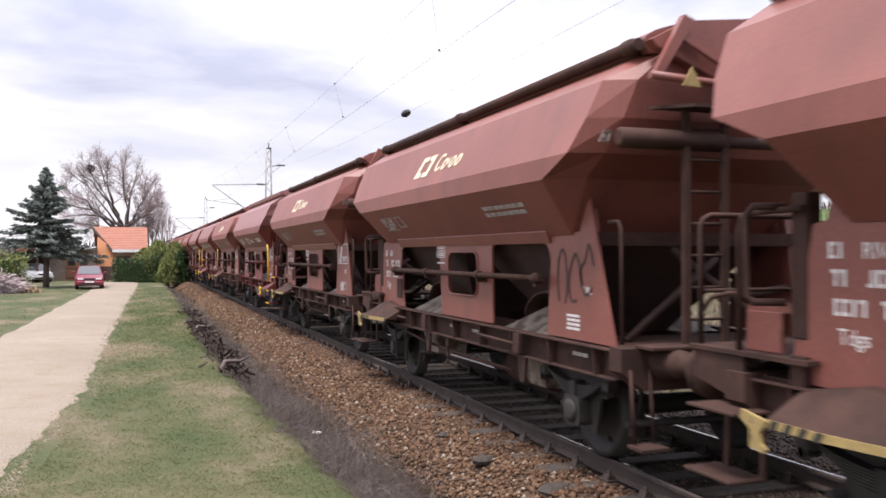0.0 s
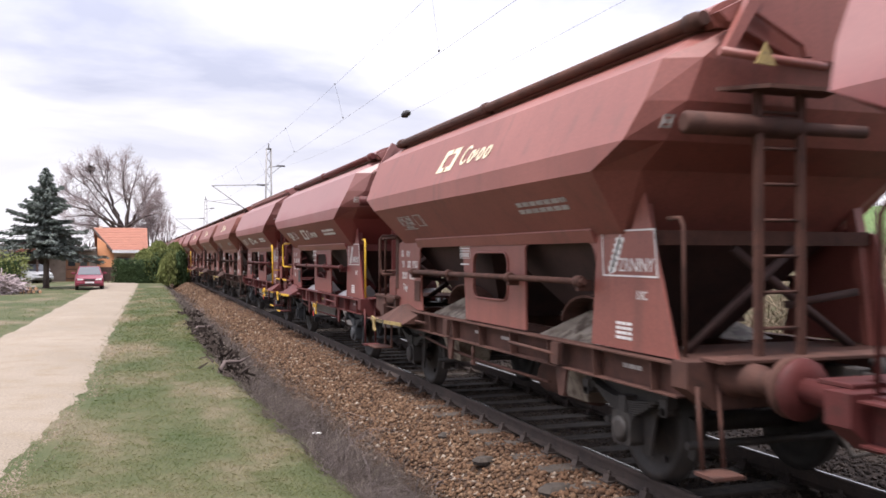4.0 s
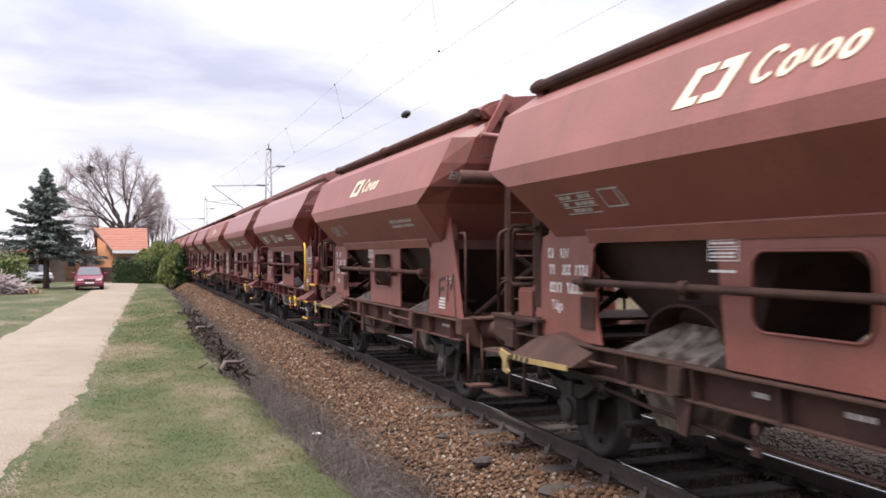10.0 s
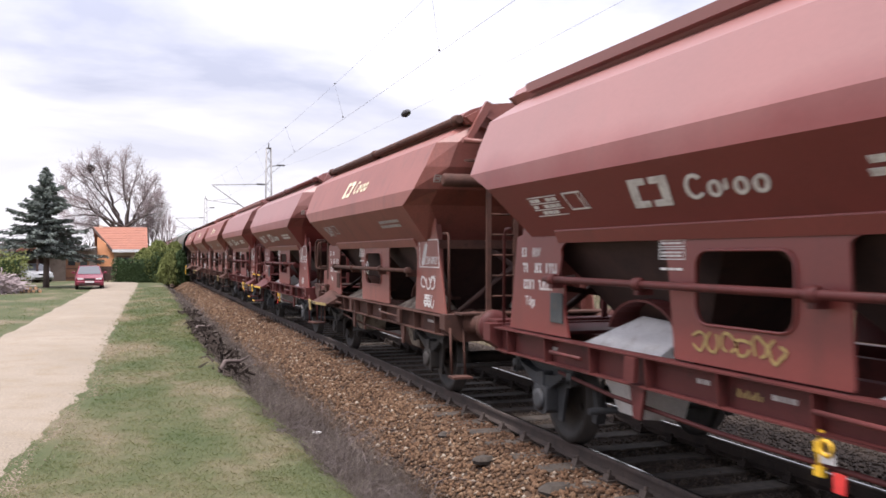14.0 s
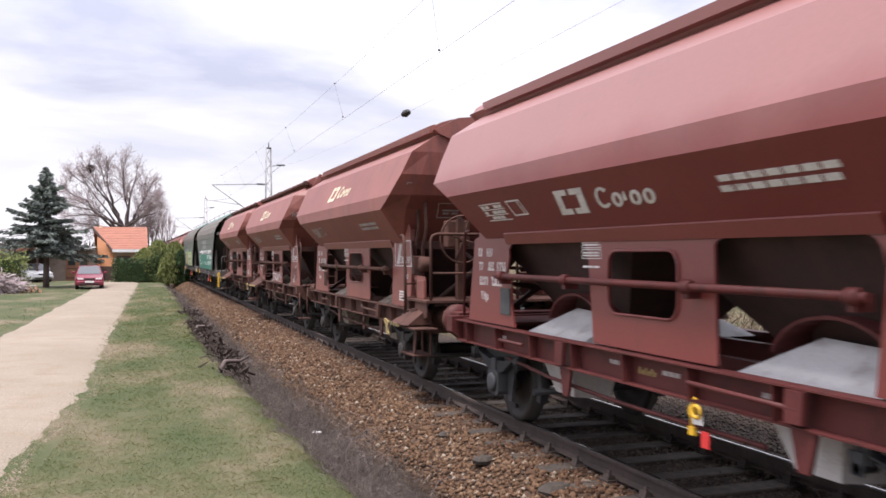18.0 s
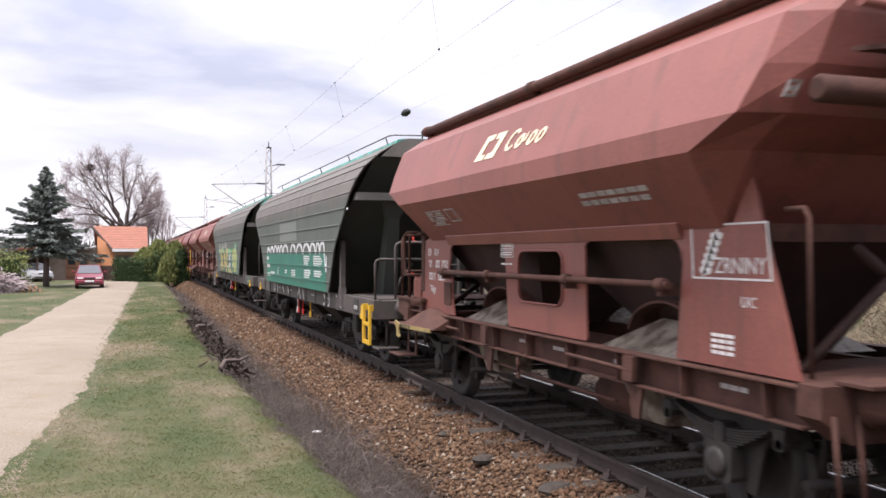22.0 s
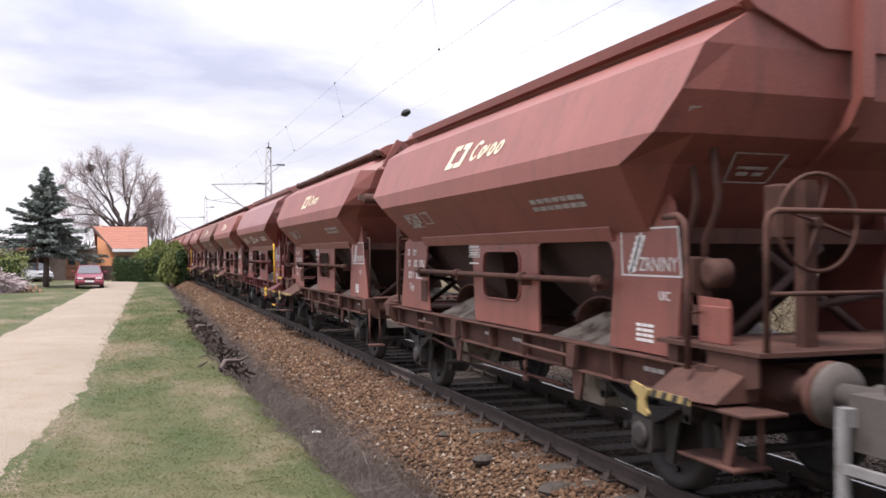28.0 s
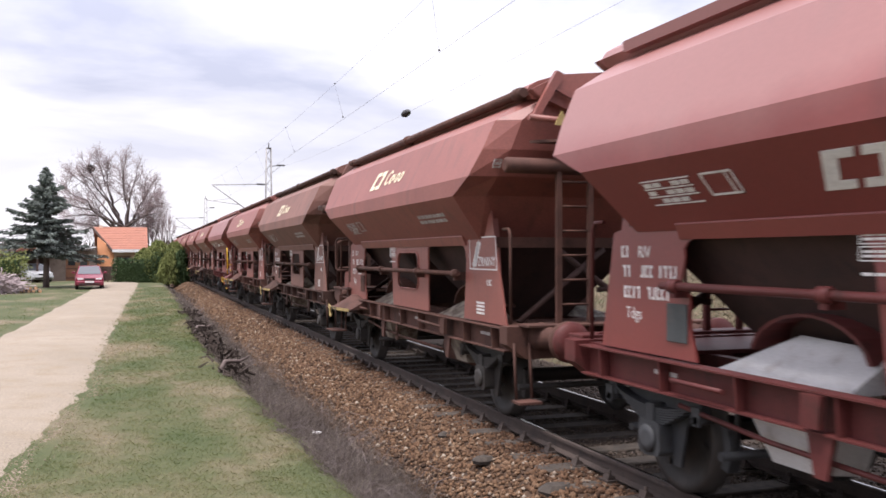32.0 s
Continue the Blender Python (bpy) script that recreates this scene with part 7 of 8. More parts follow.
def bare_tree(x, y, z, h, seed, label, trunk_r, width, lean=0.0, fork=0.28, twig_mat=TWIG, up=0.35, levels=6, shift=0.0):
    rg = np.random.default_rng(seed)
    tree = tagged(new("bare_tree"), label, "tree")
    tree.matrix_basis = pose(x, y, z)
    thick, fine = [], []

    def grow(p, d, length, r, level):
        d = d / np.linalg.norm(d)
        mid = p + d * length * 0.5 + rg.normal(0, 0.05, 3) * length
        q = p + d * length + rg.normal(0, 0.04, 3) * length
        (thick if level < 3 else fine).append((p, mid, q, r, r * 0.68))
        if level >= levels:
            return
        for c in range(3 if level < 2 else int(rg.integers(3, 5))):
            nd = d * 0.85 + rg.normal(0, 0.50, 3) + np.array([0, 0, up * 0.25])
            grow(p + (q - p) * rg.uniform(0.55, 1.0), nd, length * rg.uniform(0.58, 0.82), r * rg.uniform(0.5, 0.66), level + 1)

    base = np.array([lean, 0, h * fork])
    for c in range(5):
        a = c * 1.257 + rg.uniform(-0.3, 0.3)
        grow(base, np.array([math.cos(a) * 0.62, math.sin(a) * 0.62, 1.0]), h * 0.26, trunk_r * 0.55, 1)

    ends = np.array([f[2] for f in fine])
    lo, hi = np.percentile(ends, 1, axis=0), np.percentile(ends, 99, axis=0)
    kx, kz = width / (hi[0] - lo[0]), (h - base[2]) / (hi[2] - base[2])
    cx = (lo[0] + hi[0]) / 2

    def fitted(p):
        up_k = np.clip((p[2] - base[2]) / (h - base[2]), 0, 1)
        return np.array([base[0] + (p[0] - base[0]) * kx - (cx - base[0]) * kx * up_k + shift * up_k, p[1] * kx, base[2] + (p[2] - base[2]) * kz])
    thick = [(fitted(a), fitted(b), fitted(c), r0, r1) for a, b, c, r0, r1 in thick]
    fine = [(fitted(a), fitted(b), fitted(c), r0, r1) for a, b, c, r0, r1 in fine]

    def limbs(bm):
        tube(bm, [(0, 0, -0.4), (lean * 0.5, 0, h * fork * 0.5), tuple(base)], [trunk_r * 1.25, trunk_r, trunk_r * 0.85], 9)
        for p, m, q, r0, r1 in thick:
            tube(bm, [tuple(p), tuple(m), tuple(q)], [r0, (r0 + r1) / 2, r1], 6, caps=False)
    part("trunk", ("bare_trunk", seed), limbs, BARK, tree)
    b = np.array([f[0] for f in fine])
    t = np.array([f[2] for f in fine])
    r = np.clip(np.array([f[3] for f in fine]) * 0.7, 0.013, 0.05)
    ob = new("crown", array_mesh("crown", [stems(b, t, r, 0.02, rg)], twig_mat))
    ob.parent = tree
    return tree


spruce(-5.45, 62.0, -0.2, 7.75, 2.80, 11, "dark blue-green spruce with drooping branches beside the lane")


def spreading_tree(x, y, z, crown, fork, trunk_r, seed, label):
    """Limbs fan out from a low fork to the rim of a round crown and carry side branches and fine twigs."""
    rg = np.random.default_rng(seed)
    tree = tagged(new("bare_tree"), label, "tree")
    tree.matrix_basis = pose(x, y, z)
    cx, cz, rx, rz = crown
    thick, thin, fine = [], [], []

    def branch(p, q, r0, r1, steps, sag):
        d = q - p
        L = np.linalg.norm(d)
        off = rg.normal(0, 0.045, 3) * L
        pts = []
        for k in range(steps + 1):
            t = k / steps
            w = rg.normal(0, 0.02, 3) * L if 0 < k < steps else 0
            pts.append(p + d * t + off * math.sin(t * 3.14) + w + np.array([0, 0, sag * L * math.sin(t * 3.14)]))
        return pts, [r0 + (r1 - r0) * k / steps for k in range(steps + 1)]

    def along(pts, t):
        f = t * (len(pts) - 1)
        i = min(int(f), len(pts) - 2)
        return pts[i] + (pts[i + 1] - pts[i]) * (f - i), (pts[i + 1] - pts[i])

    def inside(p):
        return ((p[0] - cx) / rx) ** 2 + ((p[2] - cz) / rz) ** 2 < 1.08

    base = np.array([0.0, 0, fork])
    for c in range(24):
        a = radians(-86 + 172 * (c + rg.uniform(-0.3, 0.3)) / 23)
        d = np.array([math.sin(a), 0, math.cos(a)])
        reach = max(k for k in np.arange(0.5, 14, 0.1) if inside(base + d * k)) * 0.93
        q = base + d * reach * rg.uniform(0.85, 1.02)
        q[1] = rg.normal(0, 0.22) * rx
        low = base + np.array([rg.normal(0, 0.12), rg.normal(0, 0.12), rg.uniform(-0.5, 0.9)])
        pts, rs = branch(low, q, trunk_r * rg.uniform(0.28, 0.52), 0.028, 7, -0.05 if abs(a) < 0.5 else 0.06)
        thick.append((pts, rs))
        for s_ in range(12):
            t = rg.uniform(0.25, 1.0) ** 0.7
            p, d1 = along(pts, t)
            d1 = d1 / np.linalg.norm(d1)
            nd = d1 * 0.75 + rg.normal(0, 0.52, 3) + [0, 0, 0.12]
            L = (0.9 + 2.0 * (1 - t) + 0.7 * rg.uniform()) * rx / 5.2
            e = p + nd / np.linalg.norm(nd) * L
            if not inside(e):
                e = p + nd / np.linalg.norm(nd) * L * 0.5
            sub, srs = branch(p, e, 0.055 * (1.15 - t) + 0.018, 0.014, 4, 0.05)
            thin.append((sub, srs))
            for k in range(11):
                t2 = rg.uniform(0.15, 1.0)
                p2, d2 = along(sub, t2)
                d2 = d2 / (np.linalg.norm(d2) + 1e-9)
                n2 = d2 * 0.7 + rg.normal(0, 0.55, 3) + [0, 0, 0.15]
                e2 = p2 + n2 / np.linalg.norm(n2) * rg.uniform(0.4, 1.15)
                fine.append((p2, e2, 0.012))
                for k3 in range(4):
                    t3 = rg.uniform(0.25, 1.0)
                    p3 = p2 + (e2 - p2) * t3
                    n3 = n2 * 0.5 + rg.normal(0, 0.6, 3) + [0, 0, 0.15]
                    fine.append((p3, p3 + n3 / np.linalg.norm(n3) * rg.uniform(0.2, 0.6), 0.009))

    def limbs(bm):
        tube(bm, [(0.1, 0, -0.4), (0.05, 0, fork * 0.5), (0, 0, fork + 0.4)], [trunk_r * 1.25, trunk_r, trunk_r * 0.8], 9)
        for pts, rs in thick:
            tube(bm, [tuple(p) for p in pts], rs, 5, caps=False)
    part("trunk", ("spreading_trunk", seed), limbs, BARK, tree)

    def side_branches(bm):
        for pts, rs in thin:
            tube(bm, [tuple(p) for p in pts], rs, 4, caps=False)
    part("side_branch_mass", ("spreading_sides", seed), side_branches, TWIG, tree)
    ob = new("crown", array_mesh("crown", [stems(np.array([f[0] for f in fine]), np.array([f[1] for f in fine]), np.array([f[2] for f in fine]), 0.03, rg)], TWIG))
    ob.parent = tree
    return tree


spreading_tree(-1.15, 95, -0.3, (-1.35, 8.1, 5.05, 4.6), 4.2, 0.36, 4, "large bare deciduous tree with a spreading crown")
bare_tree(1.6, 97, -0.3, 9.0, 9, "slender bare tree with pinkish twigs", 0.11, 2.6, fork=0.2, up=0.9, levels=5)
bare_tree(3.0, 101, -0.3, 7.0, 19, "slender bare tree with pinkish twigs", 0.09, 2.4, fork=0.2, up=0.9, levels=5)
nrg = np.random.default_rng(2)
tagged(new("bird_nest", array_mesh("bird_nest", [stems(np.array([[-4.3, 94.9, 10.6]] * 160) + nrg.normal(0, 0.17, (160, 3)), np.array([[-4.3, 94.9, 10.6]] * 160) + nrg.normal(0, 0.30, (160, 3)), np.full(160, 0.03), 0.03, nrg)], DARK_ROOT)), "dark round clump of twigs in the bare tree", "nest")


def hedge(x0, x1, y0, y1, z0, z1, seed, mat, label, density=150, wobble=0.12, size=0.10):
    rg = np.random.default_rng(seed)
    body = tagged(new("hedge"), label, "hedge")
    part("core", ("hedge_core", seed), lambda bm: box(bm, x0 + 0.15, x1 - 0.15, y0 + 0.15, y1 - 0.15, z0, z1 - 0.15), LEAF_HEDGE, body)
    pts = []
    area = [((x1 - x0) * (z1 - z0), 0), ((y1 - y0) * (z1 - z0), 1), ((x1 - x0) * (y1 - y0), 2), ((y1 - y0) * (z1 - z0), 3)]
    for ar, k in area:
        n = int(ar * density)
        u, v = rg.uniform(0, 1, n), rg.uniform(0, 1, n)
        if k == 0:
            p = np.stack([x0 + u * (x1 - x0), np.full(n, y0), z0 + v * (z1 - z0)], 1)
        elif k == 2:
            p = np.stack([x0 + u * (x1 - x0), y0 + v * (y1 - y0), np.full(n, z1)], 1)
        else:
            p = np.stack([np.full(n, x0 if k == 1 else x1), y0 + u * (y1 - y0), z0 + v * (z1 - z0)], 1)
        pts.append(p + rg.normal(0, 1, (n, 3)) * wobble)
    ob = new("foliage", array_mesh("foliage", [leaves(np.concatenate(pts), size, rg)], mat))
    ob.parent = body
    return body


def conifer(x, y, z, w, h, seed, mat, label):
    rg = np.random.default_rng(seed)
    body = tagged(new("conifer"), label, "bush")
    body.matrix_basis = pose(x, y, z)
    part("trunk", ("conifer_trunk", seed), lambda bm: tube(bm, [(0, 0, -0.2), (0, 0, h * 0.8)], [0.08, 0.02], 6), BARK, body)
    n = int(3200 * w * h / 3)
    k = rg.uniform(0, 1, n) ** 0.8
    a = rg.uniform(0, 6.28, n)
    lump = 1 + 0.22 * np.sin(a * 3 + seed) * np.cos(k * 9 + seed)
    r = w / 2 * np.sqrt(np.clip(1 - k ** 2.2, 0.03, 1)) * lump * rg.uniform(0.55, 1.04, n)
    p = np.stack([r * np.cos(a), r * np.sin(a), k * h], 1) + rg.normal(0, 0.05, (n, 3))
    ob = new("foliage", array_mesh("foliage", [leaves(p, 0.11, rg, droop=np.tile([0, 0, 1.0], (n, 1)))], mat))
    ob.parent = body
    return body


hedge(-1.5, 1.6, 71.0, 72.4, -0.25, 1.45, 21, LEAF_HEDGE, "clipped dark green hedge beside the track")
hedge(1.4, 2.9, 70.6, 72.6, -0.25, 1.9, 22, LEAF_HEDGE, "taller dark green hedge beside the track", wobble=0.22)
conifer(1.7, 72.0, -0.25, 2.5, 3.2, 31, LEAF_THUJA, "olive-green upright conifer in the hedge")
conifer(2.9, 71.4, -0.25, 2.2, 3.1, 32, LEAF_THUJA, "olive-green upright conifer in the hedge")
conifer(0.7, 74.0, -0.25, 2.0, 2.6, 33, LEAF_THUJA, "bushy olive-green conifer behind the hedge")
conifer(2.4, 70.4, -0.3, 1.6, 2.3, 34, LEAF_THUJA, "small olive-green bush at the track's edge")
conifer(3.3, 70.4, -0.3, 1.2, 2.5, 35, LEAF_HEDGE, "small dark green bush at the track's edge")
hedge(-12.5, -6.1, 54.5, 56.0, -0.2, 1.75, 23, LEAF_THUJA, "olive-green thuja hedge behind the brush pile", wobble=0.22)

# ---- house, yard and car ----
ROOF_TILE = worn("orange_roof_tile", (0.250, 0.098, 0.062), (0.305, 0.122, 0.078), (0.19, 0.085, 0.056), 0.8, scale=1.5, bump=0.2)
ORANGE_WALL = worn("orange_plaster", (0.76, 0.34, 0.17), (0.83, 0.39, 0.20), (0.66, 0.30, 0.16), 0.9, scale=1.0, bump=0.1)
PALE_WALL = worn("pale_peach_plaster", (0.60, 0.44, 0.33), (0.68, 0.52, 0.40), (0.42, 0.33, 0.26), 0.9, scale=1.2, bump=0.1)
DULL_WALL = worn("dull_brown_plaster", (0.20, 0.15, 0.12), (0.27, 0.21, 0.17), (0.14, 0.10, 0.08), 0.9, scale=1.2, bump=0.1)
DOOR_WOOD = worn("brown_garage_wood", (0.20, 0.085, 0.045), (0.26, 0.115, 0.06), (0.12, 0.06, 0.035), 0.7, scale=3.0, bump=0.1)
DARK_WOOD = worn("dark_brown_timber", (0.060, 0.034, 0.026), (0.095, 0.055, 0.042), (0.04, 0.025, 0.02), 0.8, scale=3.0, bump=0.2)
WHITE_TRIM = worn("white_painted_trim", (0.68, 0.67, 0.66), (0.78, 0.77, 0.76), (0.5, 0.48, 0.46), 0.6, scale=3.0, bump=0.0)
GLASS_DARK, gn_, gl_, gb_ = material("window_glass", 0.06, 0.0, 0.8)
gb_.inputs["Base Color"].default_value = (0.03, 0.034, 0.04, 1)

house = tagged(new("house"), "small orange house with a clay tile roof and brown garage doors", "house")
HY = 78.0
part("wall", "house_orange_wall", lambda bm: slab(bm, [(-3.0, -0.4), (-1.72, -0.4), (-1.72, 2.40), (-2.0, 2.62), (-3.0, 3.4)], "y", HY + 0.3, HY + 3), ORANGE_WALL, house, "orange plastered wall")
part("wall", "house_pale_wall", lambda bm: box(bm, -1.72, 0.75, HY + 0.4, HY + 7, -0.4, 2.50), PALE_WALL, house, "pale peach plastered wall")
part("plinth", "house_plinth", lambda bm: box(bm, -3.02, -1.70, HY + 0.26, HY + 0.3, -0.4, 0.95), DARK_WOOD, house)
part("garage_wall", "house_garage_wall", lambda bm: (box(bm, -6.7, -5.35, HY - 0.6, HY + 6, -0.4, 1.95), box(bm, -3.55, -3.0, HY - 0.6, HY + 6, -0.4, 2.2), box(bm, -5.35, -3.55, HY - 0.6, HY + 6, 1.72, 2.2), box(bm, -6.7, -3.0, HY - 0.4, HY + 6, 1.95, 2.3)), DULL_WALL, house)
for k, x in enumerate((-5.35, -4.45)):
    d = part("garage_door", ("garage_door", k), lambda bm: box(bm, x + 0.01, x + 0.89, HY - 0.55, HY - 0.48, -0.3, 1.72), DOOR_WOOD, house, "brown wooden garage door")
    part("door_window", ("door_window", k), lambda bm: box(bm, x + 0.18, x + 0.72, HY - 0.565, HY - 0.552, 1.05, 1.50), GLASS_DARK, d)
    for z in (0.0, 0.75, 1.58):
        part("batten", ("door_batten", k, z), lambda bm: box(bm, x + 0.05, x + 0.85, HY - 0.575, HY - 0.551, z, z + 0.07), DARK_WOOD, d)


EAVE_Y, RIDGE_Y = HY - 0.9, HY + 3.6
EAVE, RIDGE = ((-1.78, 0.98), 2.36), ((-3.45, 0.95), 4.30)


def roof_row(f, lift):
    y, z = EAVE_Y + (RIDGE_Y - EAVE_Y) * f, EAVE[1] + (RIDGE[1] - EAVE[1]) * f + lift
    a, b = EAVE[0][0] + (RIDGE[0][0] - EAVE[0][0]) * f, EAVE[0][1] + (RIDGE[0][1] - EAVE[0][1]) * f
    return (a, y, z), (b, y, z)


def house_roof(bm):
    rows = [roof_row(0, -0.1), roof_row(0, 0), roof_row(1, 0), ((-3.45, HY + 7.6, 2.5), (0.95, HY + 7.6, 2.5)), ((-3.45, HY + 7.6, 2.4), (0.95, HY + 7.6, 2.4)), roof_row(1, -0.12)]
    l, r = [bm.verts.new(a) for a, b in rows], [bm.verts.new(b) for a, b in rows]
    bm.faces.new(l), bm.faces.new(r[::-1])
    for i in range(6):
        j = (i + 1) % 6
        bm.faces.new((l[i], r[i], r[j], l[j]))


part("roof", "house_roof", house_roof, ROOF_TILE, house, "orange clay tile roof")
for k in range(13):
    def course(bm, k=k):
        a, b = roof_row(k / 13, 0.004), roof_row((k + 1) / 13, 0.004)
        c, d = roof_row(k / 13, 0.04), roof_row((k + 1) / 13, 0.02)
        loft(bm, [[a[0], b[0], d[0], c[0]], [a[1], b[1], d[1], c[1]]])
    part("tile_course", ("tile_course", k), course, ROOF_TILE, house)
part("verge_board", "verge_board", lambda bm: loft(bm, [[(-1.86, EAVE_Y, 2.16), (-1.79, EAVE_Y, 2.16), (-1.79, EAVE_Y, 2.40), (-1.86, EAVE_Y, 2.40)], [(-3.53, RIDGE_Y, 4.12), (-3.46, RIDGE_Y, 4.12), (-3.46, RIDGE_Y, 4.35), (-3.53, RIDGE_Y, 4.35)]]), DARK_WOOD, house)
part("fascia", "house_fascia", lambda bm: box(bm, -1.8, 0.9, HY - 0.97, HY - 0.91, 2.12, 2.36), WHITE_TRIM, house, "white gutter board")
part("garage_roof", "garage_roof", lambda bm: slab(bm, [(-7.6, 1.98), (-3.05, 2.50), (-3.05, 2.62), (-7.6, 2.08)], "y", HY - 1.4, HY + 6), DARK_WOOD, house, "dark low-pitched garage roof")
part("fascia", "garage_fascia", lambda bm: slab(bm, [(-5.2, 2.235), (-3.03, 2.48), (-3.03, 2.60), (-5.2, 2.355)], "y", HY - 1.45, HY - 1.41), WHITE_TRIM, house, "white gutter board")
win = part("window", "house_window", lambda bm: (box(bm, -1.5, -0.40, HY + 0.34, HY + 0.395, 1.0, 1.08), box(bm, -1.5, -0.40, HY + 0.34, HY + 0.395, 1.72, 1.80), box(bm, -1.5, -1.42, HY + 0.34, HY + 0.395, 1.08, 1.72), box(bm, -0.48, -0.40, HY + 0.34, HY + 0.395, 1.08, 1.72), box(bm, -0.99, -0.92, HY + 0.34, HY + 0.395, 1.08, 1.72)), DOOR_WOOD, house)
for k in (0, 1):
    part("pane", ("house_pane", k), lambda bm: box(bm, (-1.42, -0.92)[k], (-0.99, -0.48)[k], HY + 0.37, HY + 0.385, 1.08, 1.72), GLASS_DARK, win)
part("chimney", "house_chimney", lambda bm: box(bm, -3.0, -2.7, HY + 3.4, HY + 3.7, 3.9, 4.45), PALE_WALL, house)

shed = tagged(new("carport"), "dark open carport with a low roof beside the house", "carport")
part("roof", "carport_roof", lambda bm: slab(bm, [(-10.5, 1.82), (-6.9, 1.95), (-6.9, 2.08), (-10.5, 1.95)], "y", 73.5, 79), DARK_WOOD, shed)
for k, x in enumerate((-10.2, -8.8, -7.1)):
    part("post", "carport_post", lambda bm: box(bm, -0.07, 0.07, 73.8, 73.94, -0.3, 1.9), DARK_WOOD, shed, m=pose(x, 0, 0))
part("back_wall", "carport_back", lambda bm: box(bm, -10.4, -6.75, 78.6, 78.8, -0.3, 1.88), DARK_WOOD, shed)
part("gable", "carport_gable", lambda bm: slab(bm, [(-9.6, 2.0), (-7.2, 2.08), (-8.3, 3.0)], "y", 80.0, 80.1), ROOF_TILE, shed)

CAR_RED = worn("wine_red_car_paint", (0.175, 0.016, 0.036), (0.21, 0.021, 0.043), (0.14, 0.018, 0.034), 0.28, scale=1.0, bump=0.0)
CAR_SILVER = worn("silver_car_paint", (0.42, 0.42, 0.43), (0.50, 0.50, 0.51), (0.3, 0.3, 0.3), 0.3, 0.3, scale=1.0, bump=0.0)
CAR_GLASS, cn_, cl_, cb_ = material("pale_reflecting_windscreen", 0.08, 0.0, 0.45)
cb_.inputs["Base Color"].default_value = (0.10, 0.105, 0.115, 1)
LAMP_GLASS, ln_, ll_, lb_ = material("headlamp_glass", 0.1, 0.0, 0.8)
lb_.inputs["Base Color"].default_value = (0.75, 0.75, 0.74, 1)
TYRE = worn("black_tyre_rubber", (0.018, 0.018, 0.018), (0.03, 0.03, 0.03), (0.05, 0.045, 0.04), 0.85, scale=4.0)


